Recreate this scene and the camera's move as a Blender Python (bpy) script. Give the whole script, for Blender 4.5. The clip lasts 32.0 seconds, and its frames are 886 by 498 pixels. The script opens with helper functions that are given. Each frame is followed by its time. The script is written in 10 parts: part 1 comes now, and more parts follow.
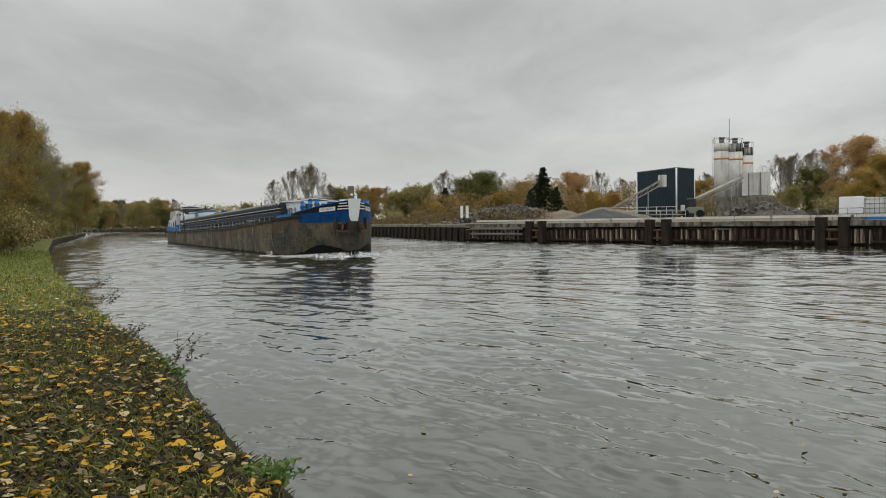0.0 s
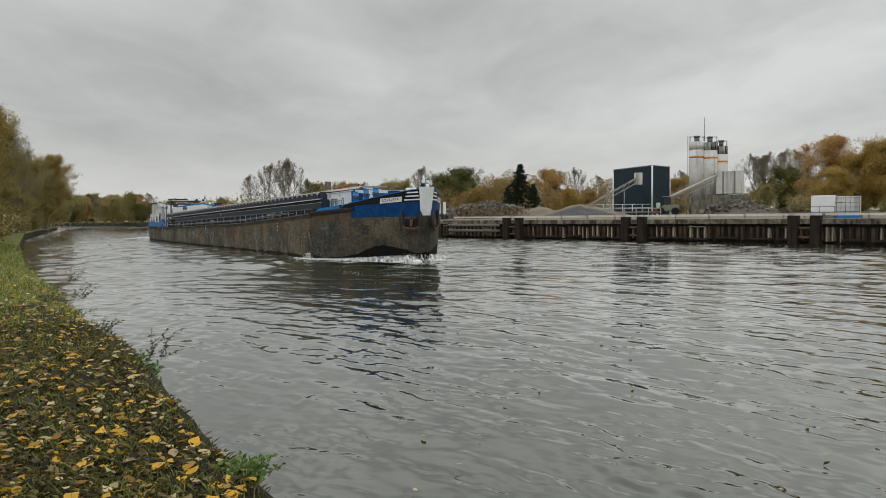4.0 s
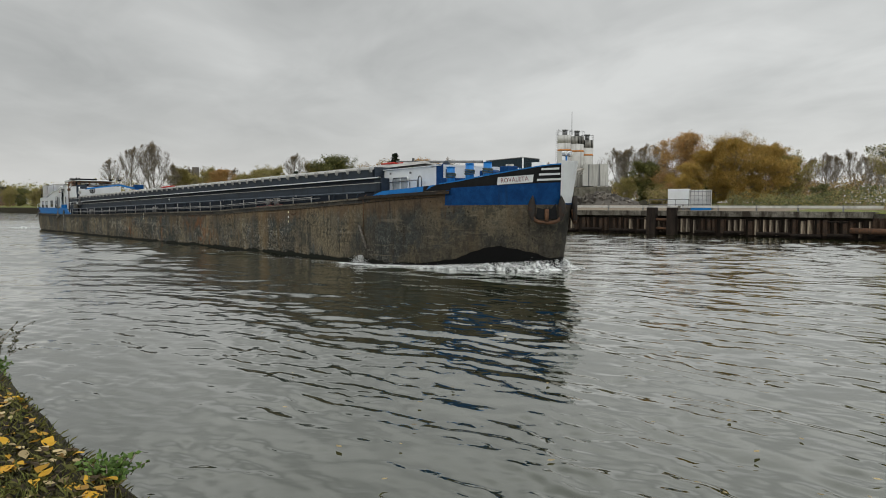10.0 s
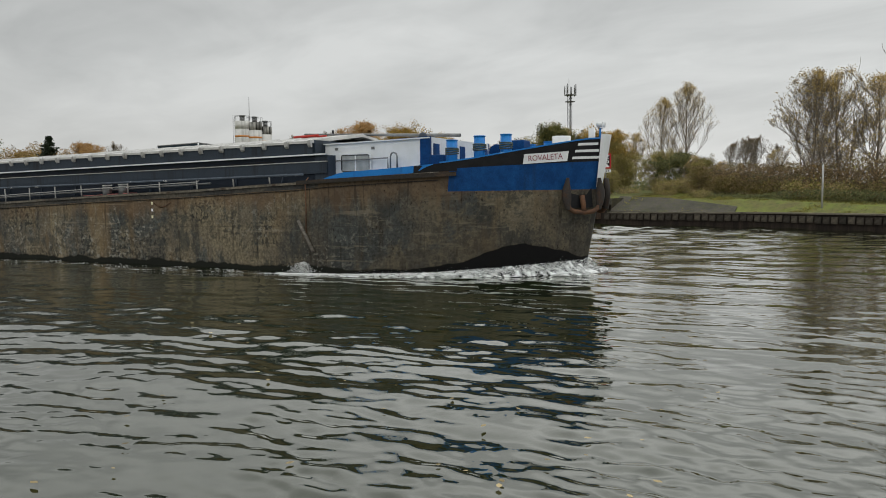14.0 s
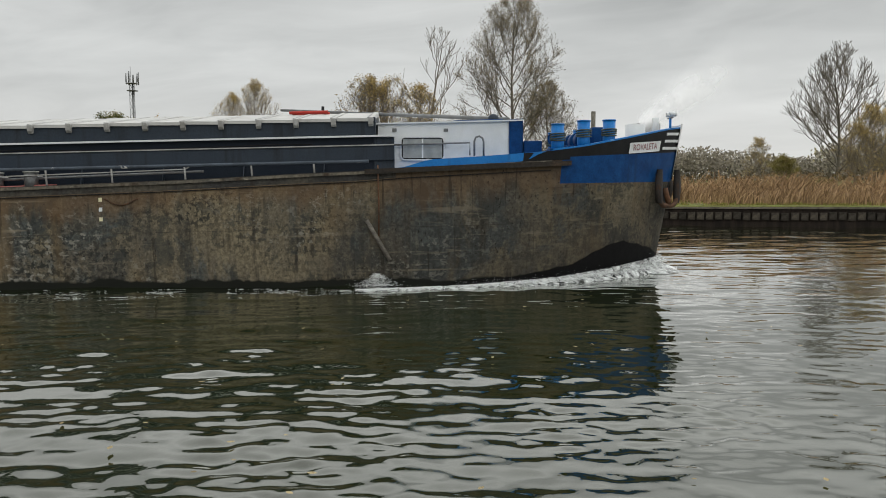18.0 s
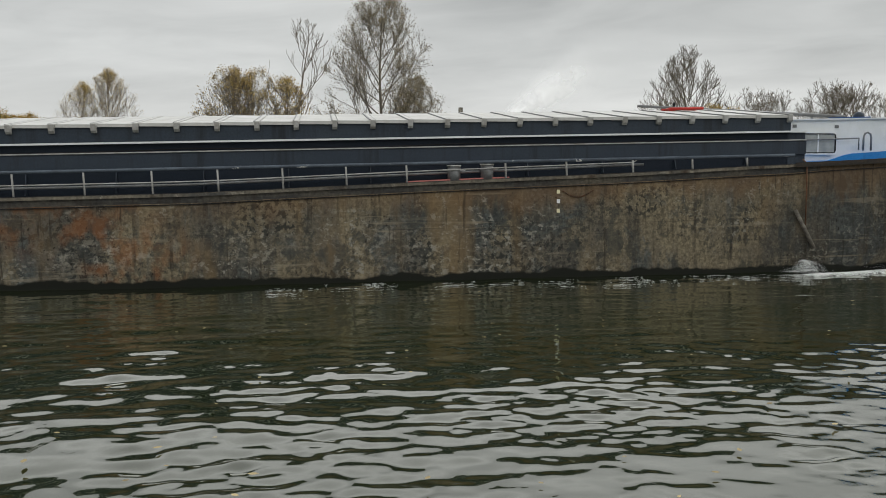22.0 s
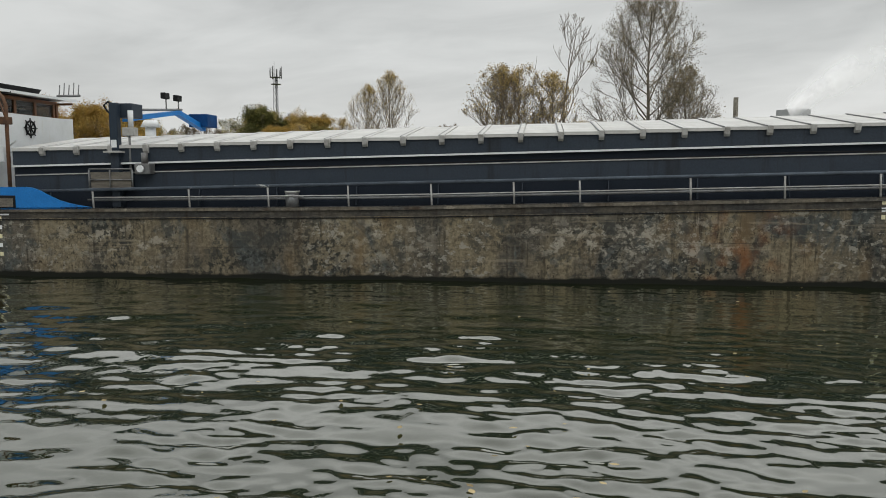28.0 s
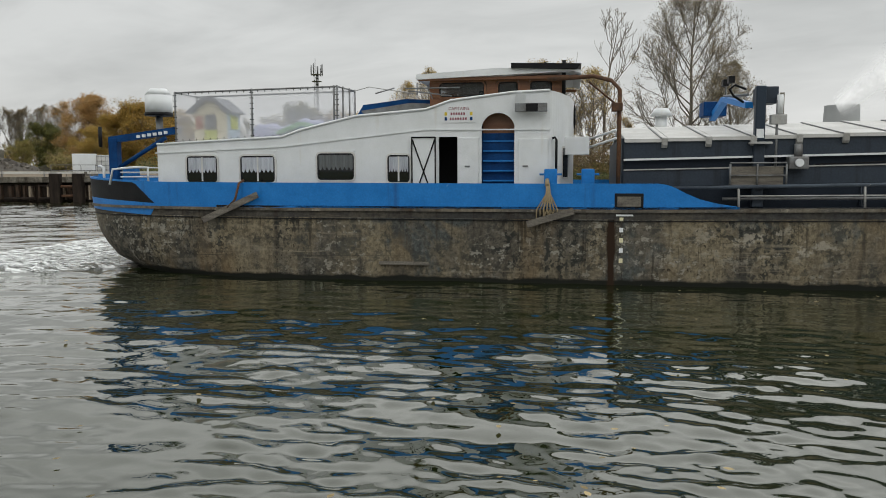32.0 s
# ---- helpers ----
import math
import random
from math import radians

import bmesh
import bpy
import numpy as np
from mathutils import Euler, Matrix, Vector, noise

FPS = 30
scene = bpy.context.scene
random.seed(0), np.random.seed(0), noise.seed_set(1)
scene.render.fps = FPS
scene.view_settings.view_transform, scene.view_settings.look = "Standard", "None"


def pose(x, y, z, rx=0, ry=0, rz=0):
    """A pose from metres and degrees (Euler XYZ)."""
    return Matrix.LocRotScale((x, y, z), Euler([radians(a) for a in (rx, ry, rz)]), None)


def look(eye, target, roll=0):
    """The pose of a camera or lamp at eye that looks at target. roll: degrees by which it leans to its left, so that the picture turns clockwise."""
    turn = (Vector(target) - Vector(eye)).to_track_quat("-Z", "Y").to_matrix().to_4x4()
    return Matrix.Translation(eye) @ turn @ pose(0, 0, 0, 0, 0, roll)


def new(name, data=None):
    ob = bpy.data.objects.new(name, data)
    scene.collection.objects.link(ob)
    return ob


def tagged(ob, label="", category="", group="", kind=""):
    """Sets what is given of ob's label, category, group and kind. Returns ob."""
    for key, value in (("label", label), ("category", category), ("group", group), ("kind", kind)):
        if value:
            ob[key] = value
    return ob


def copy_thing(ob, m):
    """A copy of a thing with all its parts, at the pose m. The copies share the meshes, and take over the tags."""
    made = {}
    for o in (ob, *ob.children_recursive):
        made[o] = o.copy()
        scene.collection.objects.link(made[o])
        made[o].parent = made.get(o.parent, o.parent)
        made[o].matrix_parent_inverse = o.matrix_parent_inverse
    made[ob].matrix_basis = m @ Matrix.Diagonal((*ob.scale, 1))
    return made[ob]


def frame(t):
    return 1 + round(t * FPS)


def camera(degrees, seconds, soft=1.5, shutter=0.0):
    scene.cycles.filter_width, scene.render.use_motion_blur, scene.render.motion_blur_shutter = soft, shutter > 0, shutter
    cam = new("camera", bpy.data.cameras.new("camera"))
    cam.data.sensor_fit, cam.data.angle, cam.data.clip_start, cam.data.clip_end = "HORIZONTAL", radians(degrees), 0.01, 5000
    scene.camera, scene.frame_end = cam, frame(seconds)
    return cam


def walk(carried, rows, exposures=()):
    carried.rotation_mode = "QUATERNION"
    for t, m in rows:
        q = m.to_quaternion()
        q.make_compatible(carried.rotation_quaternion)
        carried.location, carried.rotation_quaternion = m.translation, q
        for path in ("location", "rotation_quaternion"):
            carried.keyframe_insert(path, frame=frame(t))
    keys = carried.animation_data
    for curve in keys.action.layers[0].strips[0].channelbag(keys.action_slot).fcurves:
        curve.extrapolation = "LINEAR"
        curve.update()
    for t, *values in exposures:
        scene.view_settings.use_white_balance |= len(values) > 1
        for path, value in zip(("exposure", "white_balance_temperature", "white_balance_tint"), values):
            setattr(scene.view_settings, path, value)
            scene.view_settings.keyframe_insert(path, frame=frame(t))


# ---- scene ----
# ---- camera and its way ----
cam = camera(59.38, 32.0, soft=0.95)
EYE = (0.0, 0.0, 2.658)
LOOK_ROWS = [  # seconds, yaw, pitch, roll
    (0, -0.00, -2.08, 0.93), (0.5, -0.05, -2.02, 0.91), (1, -0.08, -1.95, 0.89), (1.5, -0.13, -1.93, 0.78), (2, -0.40, -2.12, 0.81),
    (2.5, -0.66, -2.20, 0.82), (3, -0.94, -2.28, 0.72), (3.5, -1.28, -2.33, 0.65), (5.5, -2.92, -2.60, 0.36), (6, -3.31, -2.66, 0.29),
    (6.5, -3.86, -2.75, 0.27), (7, -4.87, -3.01, 0.24), (7.5, -5.68, -3.22, 0.18), (8, -6.36, -3.33, 0.09), (8.5, -7.09, -3.34, 0.02),
    (9, -8.02, -3.34, -0.01), (9.5, -9.42, -3.30, -0.02), (10, -10.88, -3.24, -0.04), (10.5, -12.91, -3.16, -0.02), (11, -15.20, -3.06, -0.02),
    (11.5, -17.54, -3.06, 0.01), (12, -19.62, -3.27, -0.05), (12.5, -22.57, -3.68, -0.04), (13, -25.89, -3.97, -0.11), (13.5, -29.60, -4.10, 0.11),
    (14, -34.06, -4.27, 0.42), (14.5, -39.10, -4.08, 0.51), (15, -43.60, -3.66, 0.45), (15.5, -46.84, -3.63, 0.29), (17.5, -60.55, -4.61, 0.24),
    (18, -64.79, -4.83, 0.25), (18.5, -68.50, -4.98, 0.14), (19, -71.99, -5.04, -0.01), (19.5, -74.88, -5.12, -0.14), (20, -76.10, -5.15, -0.19),
    (20.5, -76.34, -5.16, -0.17), (21, -76.34, -5.11, -0.23), (21.5, -75.57, -5.19, 0.06), (22, -74.34, -5.24, 0.26), (22.5, -73.02, -5.27, 0.38),
    (23, -71.33, -5.28, 0.48), (23.5, -69.58, -5.32, 0.56), (24, -68.29, -5.36, 0.53), (24.5, -67.05, -5.38, 0.47), (26.5, -60.52, -5.35, -0.21),
    (27, -58.79, -5.30, -0.14), (27.5, -56.71, -5.43, 0.11), (28, -55.23, -5.56, 0.19), (28.5, -54.37, -5.58, 0.21), (29, -53.41, -5.56, 0.31),
    (29.5, -52.44, -5.65, 0.34), (30, -51.60, -5.77, 0.35), (30.5, -51.09, -5.87, 0.18), (31, -51.02, -5.77, 0.37), (31.5, -51.07, -5.74, 0.29),
    (32, -52.36, -5.80, 0.15),
]
walk(cam, [(t, pose(*EYE, 90 + p, r, y)) for t, y, p, r in LOOK_ROWS])
BARGE_ROWS = [  # seconds, x, y, heading
    (0, -15.27, 66.75, -62.45), (0.5, -14.46, 65.14, -62.30), (1, -13.63, 63.54, -62.15), (1.5, -12.79, 61.94, -61.99), (2, -11.93, 60.35, -61.84),
    (2.5, -11.05, 58.77, -61.68), (3, -10.17, 57.20, -61.52), (3.5, -9.30, 55.64, -61.36), (5.5, -5.91, 49.61, -60.83), (6, -5.04, 48.20, -60.71),
    (6.5, -4.19, 46.81, -60.61), (7, -3.33, 45.47, -60.55), (7.5, -2.46, 44.19, -60.54), (8, -1.58, 42.94, -60.58), (8.5, -0.69, 41.71, -60.65),
    (9, 0.20, 40.48, -60.71), (9.5, 1.06, 39.22, -60.73), (10, 1.95, 37.91, -60.74), (10.5, 2.85, 36.58, -60.76), (11, 3.77, 35.21, -60.80),
    (11.5, 4.69, 33.80, -60.83), (12, 5.63, 32.34, -60.85), (12.5, 6.63, 30.82, -60.84), (13, 7.58, 29.27, -60.80), (13.5, 8.53, 27.70, -60.74),
    (14, 9.46, 26.11, -60.68), (14.5, 10.40, 24.48, -60.63), (15, 11.31, 22.83, -60.61), (15.5, 12.20, 21.14, -60.63), (17.5, 15.42, 14.13, -61.99),
    (18, 16.30, 12.33, -62.51), (18.5, 17.11, 10.61, -63.03), (19, 17.90, 8.91, -63.54), (19.5, 18.68, 7.19, -64.03), (20, 19.46, 5.47, -64.46),
    (20.5, 20.22, 3.73, -64.83), (21, 20.97, 1.99, -65.12), (21.5, 21.70, 0.25, -65.32), (22, 22.43, -1.50, -65.42), (22.5, 23.17, -3.23, -65.40),
    (23, 23.97, -4.98, -65.30), (23.5, 24.81, -6.81, -65.13), (24, 25.65, -8.54, -64.89), (24.5, 26.48, -10.23, -64.59), (26.5, 29.79, -16.78, -62.61),
    (27, 30.67, -18.37, -62.51), (27.5, 31.56, -19.95, -62.49), (28, 32.44, -21.56, -62.47), (28.5, 33.31, -23.21, -62.43), (29, 34.22, -24.95, -62.44),
    (29.5, 35.09, -26.63, -62.41), (30, 35.95, -28.30, -62.36), (30.5, 36.80, -29.97, -62.28), (31, 37.65, -31.64, -62.16), (31.5, 38.49, -33.30, -61.99),
    (32, 39.31, -34.94, -61.79),
]

# ---- sky and light: a closed, softly banded layer of grey cloud ----
SUN_AZ, SUN_EL = 215.0, 40.0
world = bpy.data.worlds.new("overcast_sky")
scene.world = world
world.use_nodes = True
wt = world.node_tree
wt.nodes.clear()


def wnode(kind, **kw):
    n = wt.nodes.new(kind)
    for k, v in kw.items():
        if k in n.inputs:
            n.inputs[k].default_value = v
    return n


sky = wnode("ShaderNodeTexSky")
sky.sky_type = "NISHITA"
sky.sun_disc = False
sky.sun_elevation, sky.sun_rotation = radians(SUN_EL), radians(SUN_AZ)
geo_w = wnode("ShaderNodeTexCoord")
sep = wnode("ShaderNodeSeparateXYZ")
wt.links.new(geo_w.outputs["Generated"], sep.inputs[0])
lift = wnode("ShaderNodeMath")
lift.operation = "MAXIMUM"
lift.inputs[1].default_value = 0.0
wt.links.new(sep.outputs["Z"], lift.inputs[0])
plus = wnode("ShaderNodeMath")
plus.operation = "ADD"
plus.inputs[1].default_value = 0.13
wt.links.new(lift.outputs[0], plus.inputs[0])
flat = wnode("ShaderNodeVectorMath")
flat.operation = "DIVIDE"
wt.links.new(geo_w.outputs["Generated"], flat.inputs[0])
comb = wnode("ShaderNodeCombineXYZ")
for k in range(3):
    wt.links.new(plus.outputs[0], comb.inputs[k])
wt.links.new(comb.outputs[0], flat.inputs[1])
mapw = wnode("ShaderNodeMapping")
mapw.inputs["Rotation"].default_value = (0, 0, radians(-62))
mapw.inputs["Scale"].default_value = (1.0, 0.62, 0.0)
wt.links.new(flat.outputs[0], mapw.inputs[0])
big = wnode("ShaderNodeTexNoise", Scale=0.62, Detail=5.0, Roughness=0.5, Distortion=0.35)
small = wnode("ShaderNodeTexNoise", Scale=2.1, Detail=6.0, Roughness=0.55, Distortion=0.5)
wt.links.new(mapw.outputs[0], big.inputs["Vector"])
wt.links.new(mapw.outputs[0], small.inputs["Vector"])
mixn = wnode("ShaderNodeMath")
mixn.operation = "MULTIPLY_ADD"
mixn.inputs[1].default_value = 0.32
wt.links.new(small.outputs["Fac"], mixn.inputs[0])
scal = wnode("ShaderNodeMath")
scal.operation = "MULTIPLY"
scal.inputs[1].default_value = 0.68
wt.links.new(big.outputs["Fac"], scal.inputs[0])
wt.links.new(scal.outputs[0], mixn.inputs[2])
ramp = wnode("ShaderNodeValToRGB")
ramp.color_ramp.elements[0].position, ramp.color_ramp.elements[0].color = 0.34, (0.403, 0.413, 0.406, 1)
ramp.color_ramp.elements[1].position, ramp.color_ramp.elements[1].color = 0.64, (0.674, 0.684, 0.671, 1)
wt.links.new(mixn.outputs[0], ramp.inputs[0])
# paler towards the horizon
hor = wnode("ShaderNodeMapRange")
hor.interpolation_type = "SMOOTHSTEP"
hor.inputs["From Min"].default_value, hor.inputs["From Max"].default_value = 0.0, 0.17
hor.inputs["To Min"].default_value, hor.inputs["To Max"].default_value = 0.72, 0.0
wt.links.new(sep.outputs["Z"], hor.inputs["Value"])
pale = wnode("ShaderNodeMix")
pale.data_type = "RGBA"
pale.inputs["B"].default_value = (0.70, 0.70, 0.685, 1)
for s in pale.inputs:
    if s.name == "B" and s.type == "RGBA":
        s.default_value = (0.70, 0.70, 0.685, 1)
wt.links.new(hor.outputs[0], pale.inputs[0])
wt.links.new(ramp.outputs[0], [s for s in pale.inputs if s.name == "A" and s.type == "RGBA"][0])
zen = wnode("ShaderNodeMapRange")
zen.interpolation_type = "SMOOTHSTEP"
zen.inputs["From Min"].default_value, zen.inputs["From Max"].default_value = 0.22, 0.52
zen.inputs["To Min"].default_value, zen.inputs["To Max"].default_value = 1.0, 2.5
wt.links.new(sep.outputs["Z"], zen.inputs["Value"])
# the cloud is thinner towards the east
east = wnode("ShaderNodeMapRange")
east.inputs["From Min"].default_value, east.inputs["From Max"].default_value = 0.0, 0.95
east.inputs["To Min"].default_value, east.inputs["To Max"].default_value = 0.94, 1.13
wt.links.new(sep.outputs["X"], east.inputs["Value"])
gain = wnode("ShaderNodeMath")
gain.operation = "MULTIPLY"
wt.links.new(zen.outputs[0], gain.inputs[0])
wt.links.new(east.outputs[0], gain.inputs[1])
bg_cloud = wnode("ShaderNodeBackground", Strength=1.0)
wt.links.new(gain.outputs[0], bg_cloud.inputs[1])
wt.links.new([s for s in pale.outputs if s.type == "RGBA"][0], bg_cloud.inputs[0])
bg_sky = wnode("ShaderNodeBackground", Strength=0.06)
wt.links.new(sky.outputs[0], bg_sky.inputs[0])
mixs = wnode("ShaderNodeMixShader", Fac=0.9)
mixs.inputs[0].default_value = 0.94
wt.links.new(bg_sky.outputs[0], mixs.inputs[1])
wt.links.new(bg_cloud.outputs[0], mixs.inputs[2])
wout = wnode("ShaderNodeOutputWorld")
wt.links.new(mixs.outputs[0], wout.inputs[0])

sun_data = bpy.data.lights.new("sun", "SUN")
sun_data.energy, sun_data.angle, sun_data.color = 0.30, radians(35), (1.0, 0.97, 0.92)
sun = new("sun", sun_data)
sun.matrix_world = look((60 * math.sin(radians(SUN_AZ)), 60 * math.cos(radians(SUN_AZ)), 60 * math.tan(radians(SUN_EL))), (0, 0, 0))
scene.view_settings.exposure = 0.0

# ---- materials ----
def mat(name, col, rough=0.6, metal=0.0, **kw):
    """A procedural material. var: second colour by large noise; grain: fine light and dark; bump: relief; streak: vertical stains;
    rnd: how far each object differs; isl: how far each loose piece differs."""
    m = bpy.data.materials.new(name)
    m.use_nodes = True
    t = m.node_tree
    bsdf = t.nodes["Principled BSDF"]
    bsdf.inputs["Roughness"].default_value, bsdf.inputs["Metallic"].default_value = rough, metal
    link = t.links.new

    def node(kind, **v):
        n = t.nodes.new(kind)
        for k, x in v.items():
            if k in n.inputs:
                n.inputs[k].default_value = x
        return n

    def mix(fac, a, b, mode="MIX"):
        n = node("ShaderNodeMix")
        n.data_type, n.blend_type = "RGBA", mode
        sa = [s for s in n.inputs if s.name == "A" and s.type == "RGBA"][0]
        sb = [s for s in n.inputs if s.name == "B" and s.type == "RGBA"][0]
        for sock, val in ((n.inputs[0], fac), (sa, a), (sb, b)):
            if hasattr(val, "links"):
                link(val, sock)
            else:
                sock.default_value = val
        return [s for s in n.outputs if s.type == "RGBA"][0]

    tc = node("ShaderNodeTexCoord")
    co = tc.outputs["Object"]
    if kw.get("world"):
        co = node("ShaderNodeNewGeometry").outputs["Position"]

    def noise_tex(scale, detail=4, rough_=0.6, squash=None, dist=0.0):
        n = node("ShaderNodeTexNoise", Scale=scale, Detail=detail, Roughness=rough_, Distortion=dist)
        if squash:
            mp = node("ShaderNodeMapping")
            mp.inputs["Scale"].default_value = squash
            link(co, mp.inputs[0])
            link(mp.outputs[0], n.inputs["Vector"])
        else:
            link(co, n.inputs["Vector"])
        return n.outputs["Fac"]

    def band(sock, lo, hi):
        n = node("ShaderNodeMapRange")
        n.inputs["From Min"].default_value, n.inputs["From Max"].default_value = lo, hi
        link(sock, n.inputs["Value"])
        return n.outputs[0]

    c4 = lambda c: (c[0], c[1], c[2], 1)
    base = c4(col)
    if "var" in kw:
        base = mix(band(noise_tex(kw.get("vscale", 1.5), 5, 0.65, kw.get("vsquash")), *kw.get("vband", (0.38, 0.66))), base, c4(kw["var"]))
    if "var2" in kw:
        base = mix(band(noise_tex(kw.get("v2scale", 4.0), 5, 0.7, kw.get("v2squash"), 0.6), *kw.get("v2band", (0.52, 0.68))), base, c4(kw["var2"]))
    if "streak" in kw:
        base = mix(band(noise_tex(kw.get("sscale", 3.0), 4, 0.6, kw.get("ssquash", (1, 1, 0.07))), *kw.get("sband", (0.55, 0.75))), base, c4(kw["streak"]))
    if "grain" in kw:
        g = noise_tex(kw.get("gscale", 40.0), 3, 0.7)
        k = kw["grain"]
        base = mix(1.0, base, mix(band(g, 0.3, 0.7), (1 - k, 1 - k, 1 - k, 1), (1 + k, 1 + k, 1 + k, 1)), "MULTIPLY")
    for key, kind, out in (("rnd", "ShaderNodeObjectInfo", "Random"), ("isl", "ShaderNodeNewGeometry", "Random Per Island")):
        if key in kw:
            k, cb = kw[key]
            base = mix(1.0, base, mix(node(kind).outputs[out], (1 - k, 1 - k, 1 - k, 1), c4([cb[i] * (1 + k) for i in range(3)])), "MULTIPLY")
    if hasattr(base, "links"):
        link(base, bsdf.inputs["Base Color"])
    else:
        bsdf.inputs["Base Color"].default_value = base
    if "rvar" in kw:
        lo, hi = kw["rvar"]
        n = node("ShaderNodeMapRange")
        n.inputs["To Min"].default_value, n.inputs["To Max"].default_value = lo, hi
        link(noise_tex(6.0, 4), n.inputs["Value"])
        link(n.outputs[0], bsdf.inputs["Roughness"])
    if "bump" in kw:
        b = node("ShaderNodeBump", Strength=kw.get("bstr", 0.5), Distance=kw["bump"])
        link(noise_tex(kw.get("bscale", 12.0), 5, 0.65, kw.get("bsquash")), b.inputs["Height"])
        link(b.outputs[0], bsdf.inputs["Normal"])
    bsdf.inputs["Specular IOR Level"].default_value = kw.get("spec", 0.5 if rough < 0.45 or metal else 0.18)
    return m


def leaf_mat(name, a, b, k=0.45):
    """Foliage: colour by loose piece between a and b, a little light through the leaf."""
    m = bpy.data.materials.new(name)
    m.use_nodes = True
    t = m.node_tree
    bsdf = t.nodes["Principled BSDF"]
    gi = t.nodes.new("ShaderNodeNewGeometry")
    rp = t.nodes.new("ShaderNodeValToRGB")
    e = rp.color_ramp.elements
    e[0].position, e[0].color = 0.0, (a[0] * (1 - k), a[1] * (1 - k), a[2] * (1 - k), 1)
    e[1].position, e[1].color = 1.0, (b[0] * (1 + k * 0.4), b[1] * (1 + k * 0.4), b[2] * (1 + k * 0.4), 1)
    mid = e.new(0.55)
    mid.color = ((a[0] + b[0]) / 2, (a[1] + b[1]) / 2, (a[2] + b[2]) / 2, 1)
    t.links.new(gi.outputs["Random Per Island"], rp.inputs[0])
    t.links.new(rp.outputs[0], bsdf.inputs["Base Color"])
    bsdf.inputs["Roughness"].default_value = 0.65
    bsdf.inputs["Specular IOR Level"].default_value = 0.25
    tr = t.nodes.new("ShaderNodeBsdfTranslucent")
    t.links.new(rp.outputs[0], tr.inputs[0])
    ms = t.nodes.new("ShaderNodeMixShader")
    ms.inputs[0].default_value = 0.25
    t.links.new(bsdf.outputs[0], ms.inputs[1])
    t.links.new(tr.outputs[0], ms.inputs[2])
    t.links.new(ms.outputs[0], t.nodes["Material Output"].inputs[0])
    return m


def water_mat():
    """Murky canal water: dark green body under a mirror-like skin that strengthens towards the horizon; fine ripples over the modelled waves."""
    m = bpy.data.materials.new("canal_water")
    m.use_nodes = True
    t = m.node_tree
    t.nodes.remove(t.nodes["Principled BSDF"])
    tc = t.nodes.new("ShaderNodeTexCoord")
    last = None
    for scale, detail, dist, sq in ((1.6, 3, 0.045, (0.5, 1, 1)), (5.0, 3, 0.013, (0.5, 1, 1))):
        mp = t.nodes.new("ShaderNodeMapping")
        mp.inputs["Rotation"].default_value, mp.inputs["Scale"].default_value = (0, 0, radians(62)), sq
        t.links.new(tc.outputs["Object"], mp.inputs[0])
        n = t.nodes.new("ShaderNodeTexNoise")
        n.inputs["Scale"].default_value, n.inputs["Detail"].default_value, n.inputs["Roughness"].default_value = scale, detail, 0.5
        n.inputs["Distortion"].default_value = 0.3
        t.links.new(mp.outputs[0], n.inputs["Vector"])
        b = t.nodes.new("ShaderNodeBump")
        b.inputs["Strength"].default_value, b.inputs["Distance"].default_value = 1.0, dist
        t.links.new(n.outputs["Fac"], b.inputs["Height"])
        if last:
            t.links.new(last.outputs[0], b.inputs["Normal"])
        last = b
    # sheltered and calmer by the towpath, choppier out in the reach
    rad = t.nodes.new("ShaderNodeVectorMath")
    rad.operation = "LENGTH"
    t.links.new(tc.outputs["Object"], rad.inputs[0])
    calm = t.nodes.new("ShaderNodeMapRange")
    calm.inputs["From Min"].default_value, calm.inputs["From Max"].default_value = 12.0, 50.0
    calm.inputs["To Min"].default_value, calm.inputs["To Max"].default_value = 0.20, 0.75
    t.links.new(rad.outputs["Value"], calm.inputs["Value"])
    reach = t.nodes.new("ShaderNodeMapRange")
    reach.inputs["From Min"].default_value, reach.inputs["From Max"].default_value = 48.0, 120.0
    reach.inputs["To Min"].default_value, reach.inputs["To Max"].default_value = 0.0, 2.0
    t.links.new(rad.outputs["Value"], reach.inputs["Value"])
    chop = t.nodes.new("ShaderNodeMath")
    chop.operation = "ADD"
    t.links.new(calm.outputs[0], chop.inputs[0])
    t.links.new(reach.outputs[0], chop.inputs[1])
    for b in (n for n in t.nodes if n.bl_idname == "ShaderNodeBump"):
        t.links.new(chop.outputs[0], b.inputs["Strength"])
    body = t.nodes.new("ShaderNodeBsdfDiffuse")
    body.inputs[0].default_value = (0.0110, 0.0165, 0.0038, 1)
    skin = t.nodes.new("ShaderNodeBsdfGlossy")
    # ripples too fine to model roughen the skin of the open reach
    fuzz = t.nodes.new("ShaderNodeMapRange")
    fuzz.inputs["From Min"].default_value, fuzz.inputs["From Max"].default_value = 24.0, 90.0
    fuzz.inputs["To Min"].default_value, fuzz.inputs["To Max"].default_value = 0.018, 0.065
    t.links.new(rad.outputs["Value"], fuzz.inputs["Value"])
    t.links.new(fuzz.outputs[0], skin.inputs["Roughness"])
    skin.inputs["Color"].default_value = (0.962, 0.960, 0.942, 1)
    fr = t.nodes.new("ShaderNodeFresnel")
    fr.inputs[0].default_value = 1.36
    t.links.new(last.outputs[0], fr.inputs["Normal"])
    t.links.new(last.outputs[0], skin.inputs["Normal"])
    up = t.nodes.new("ShaderNodeMapRange")
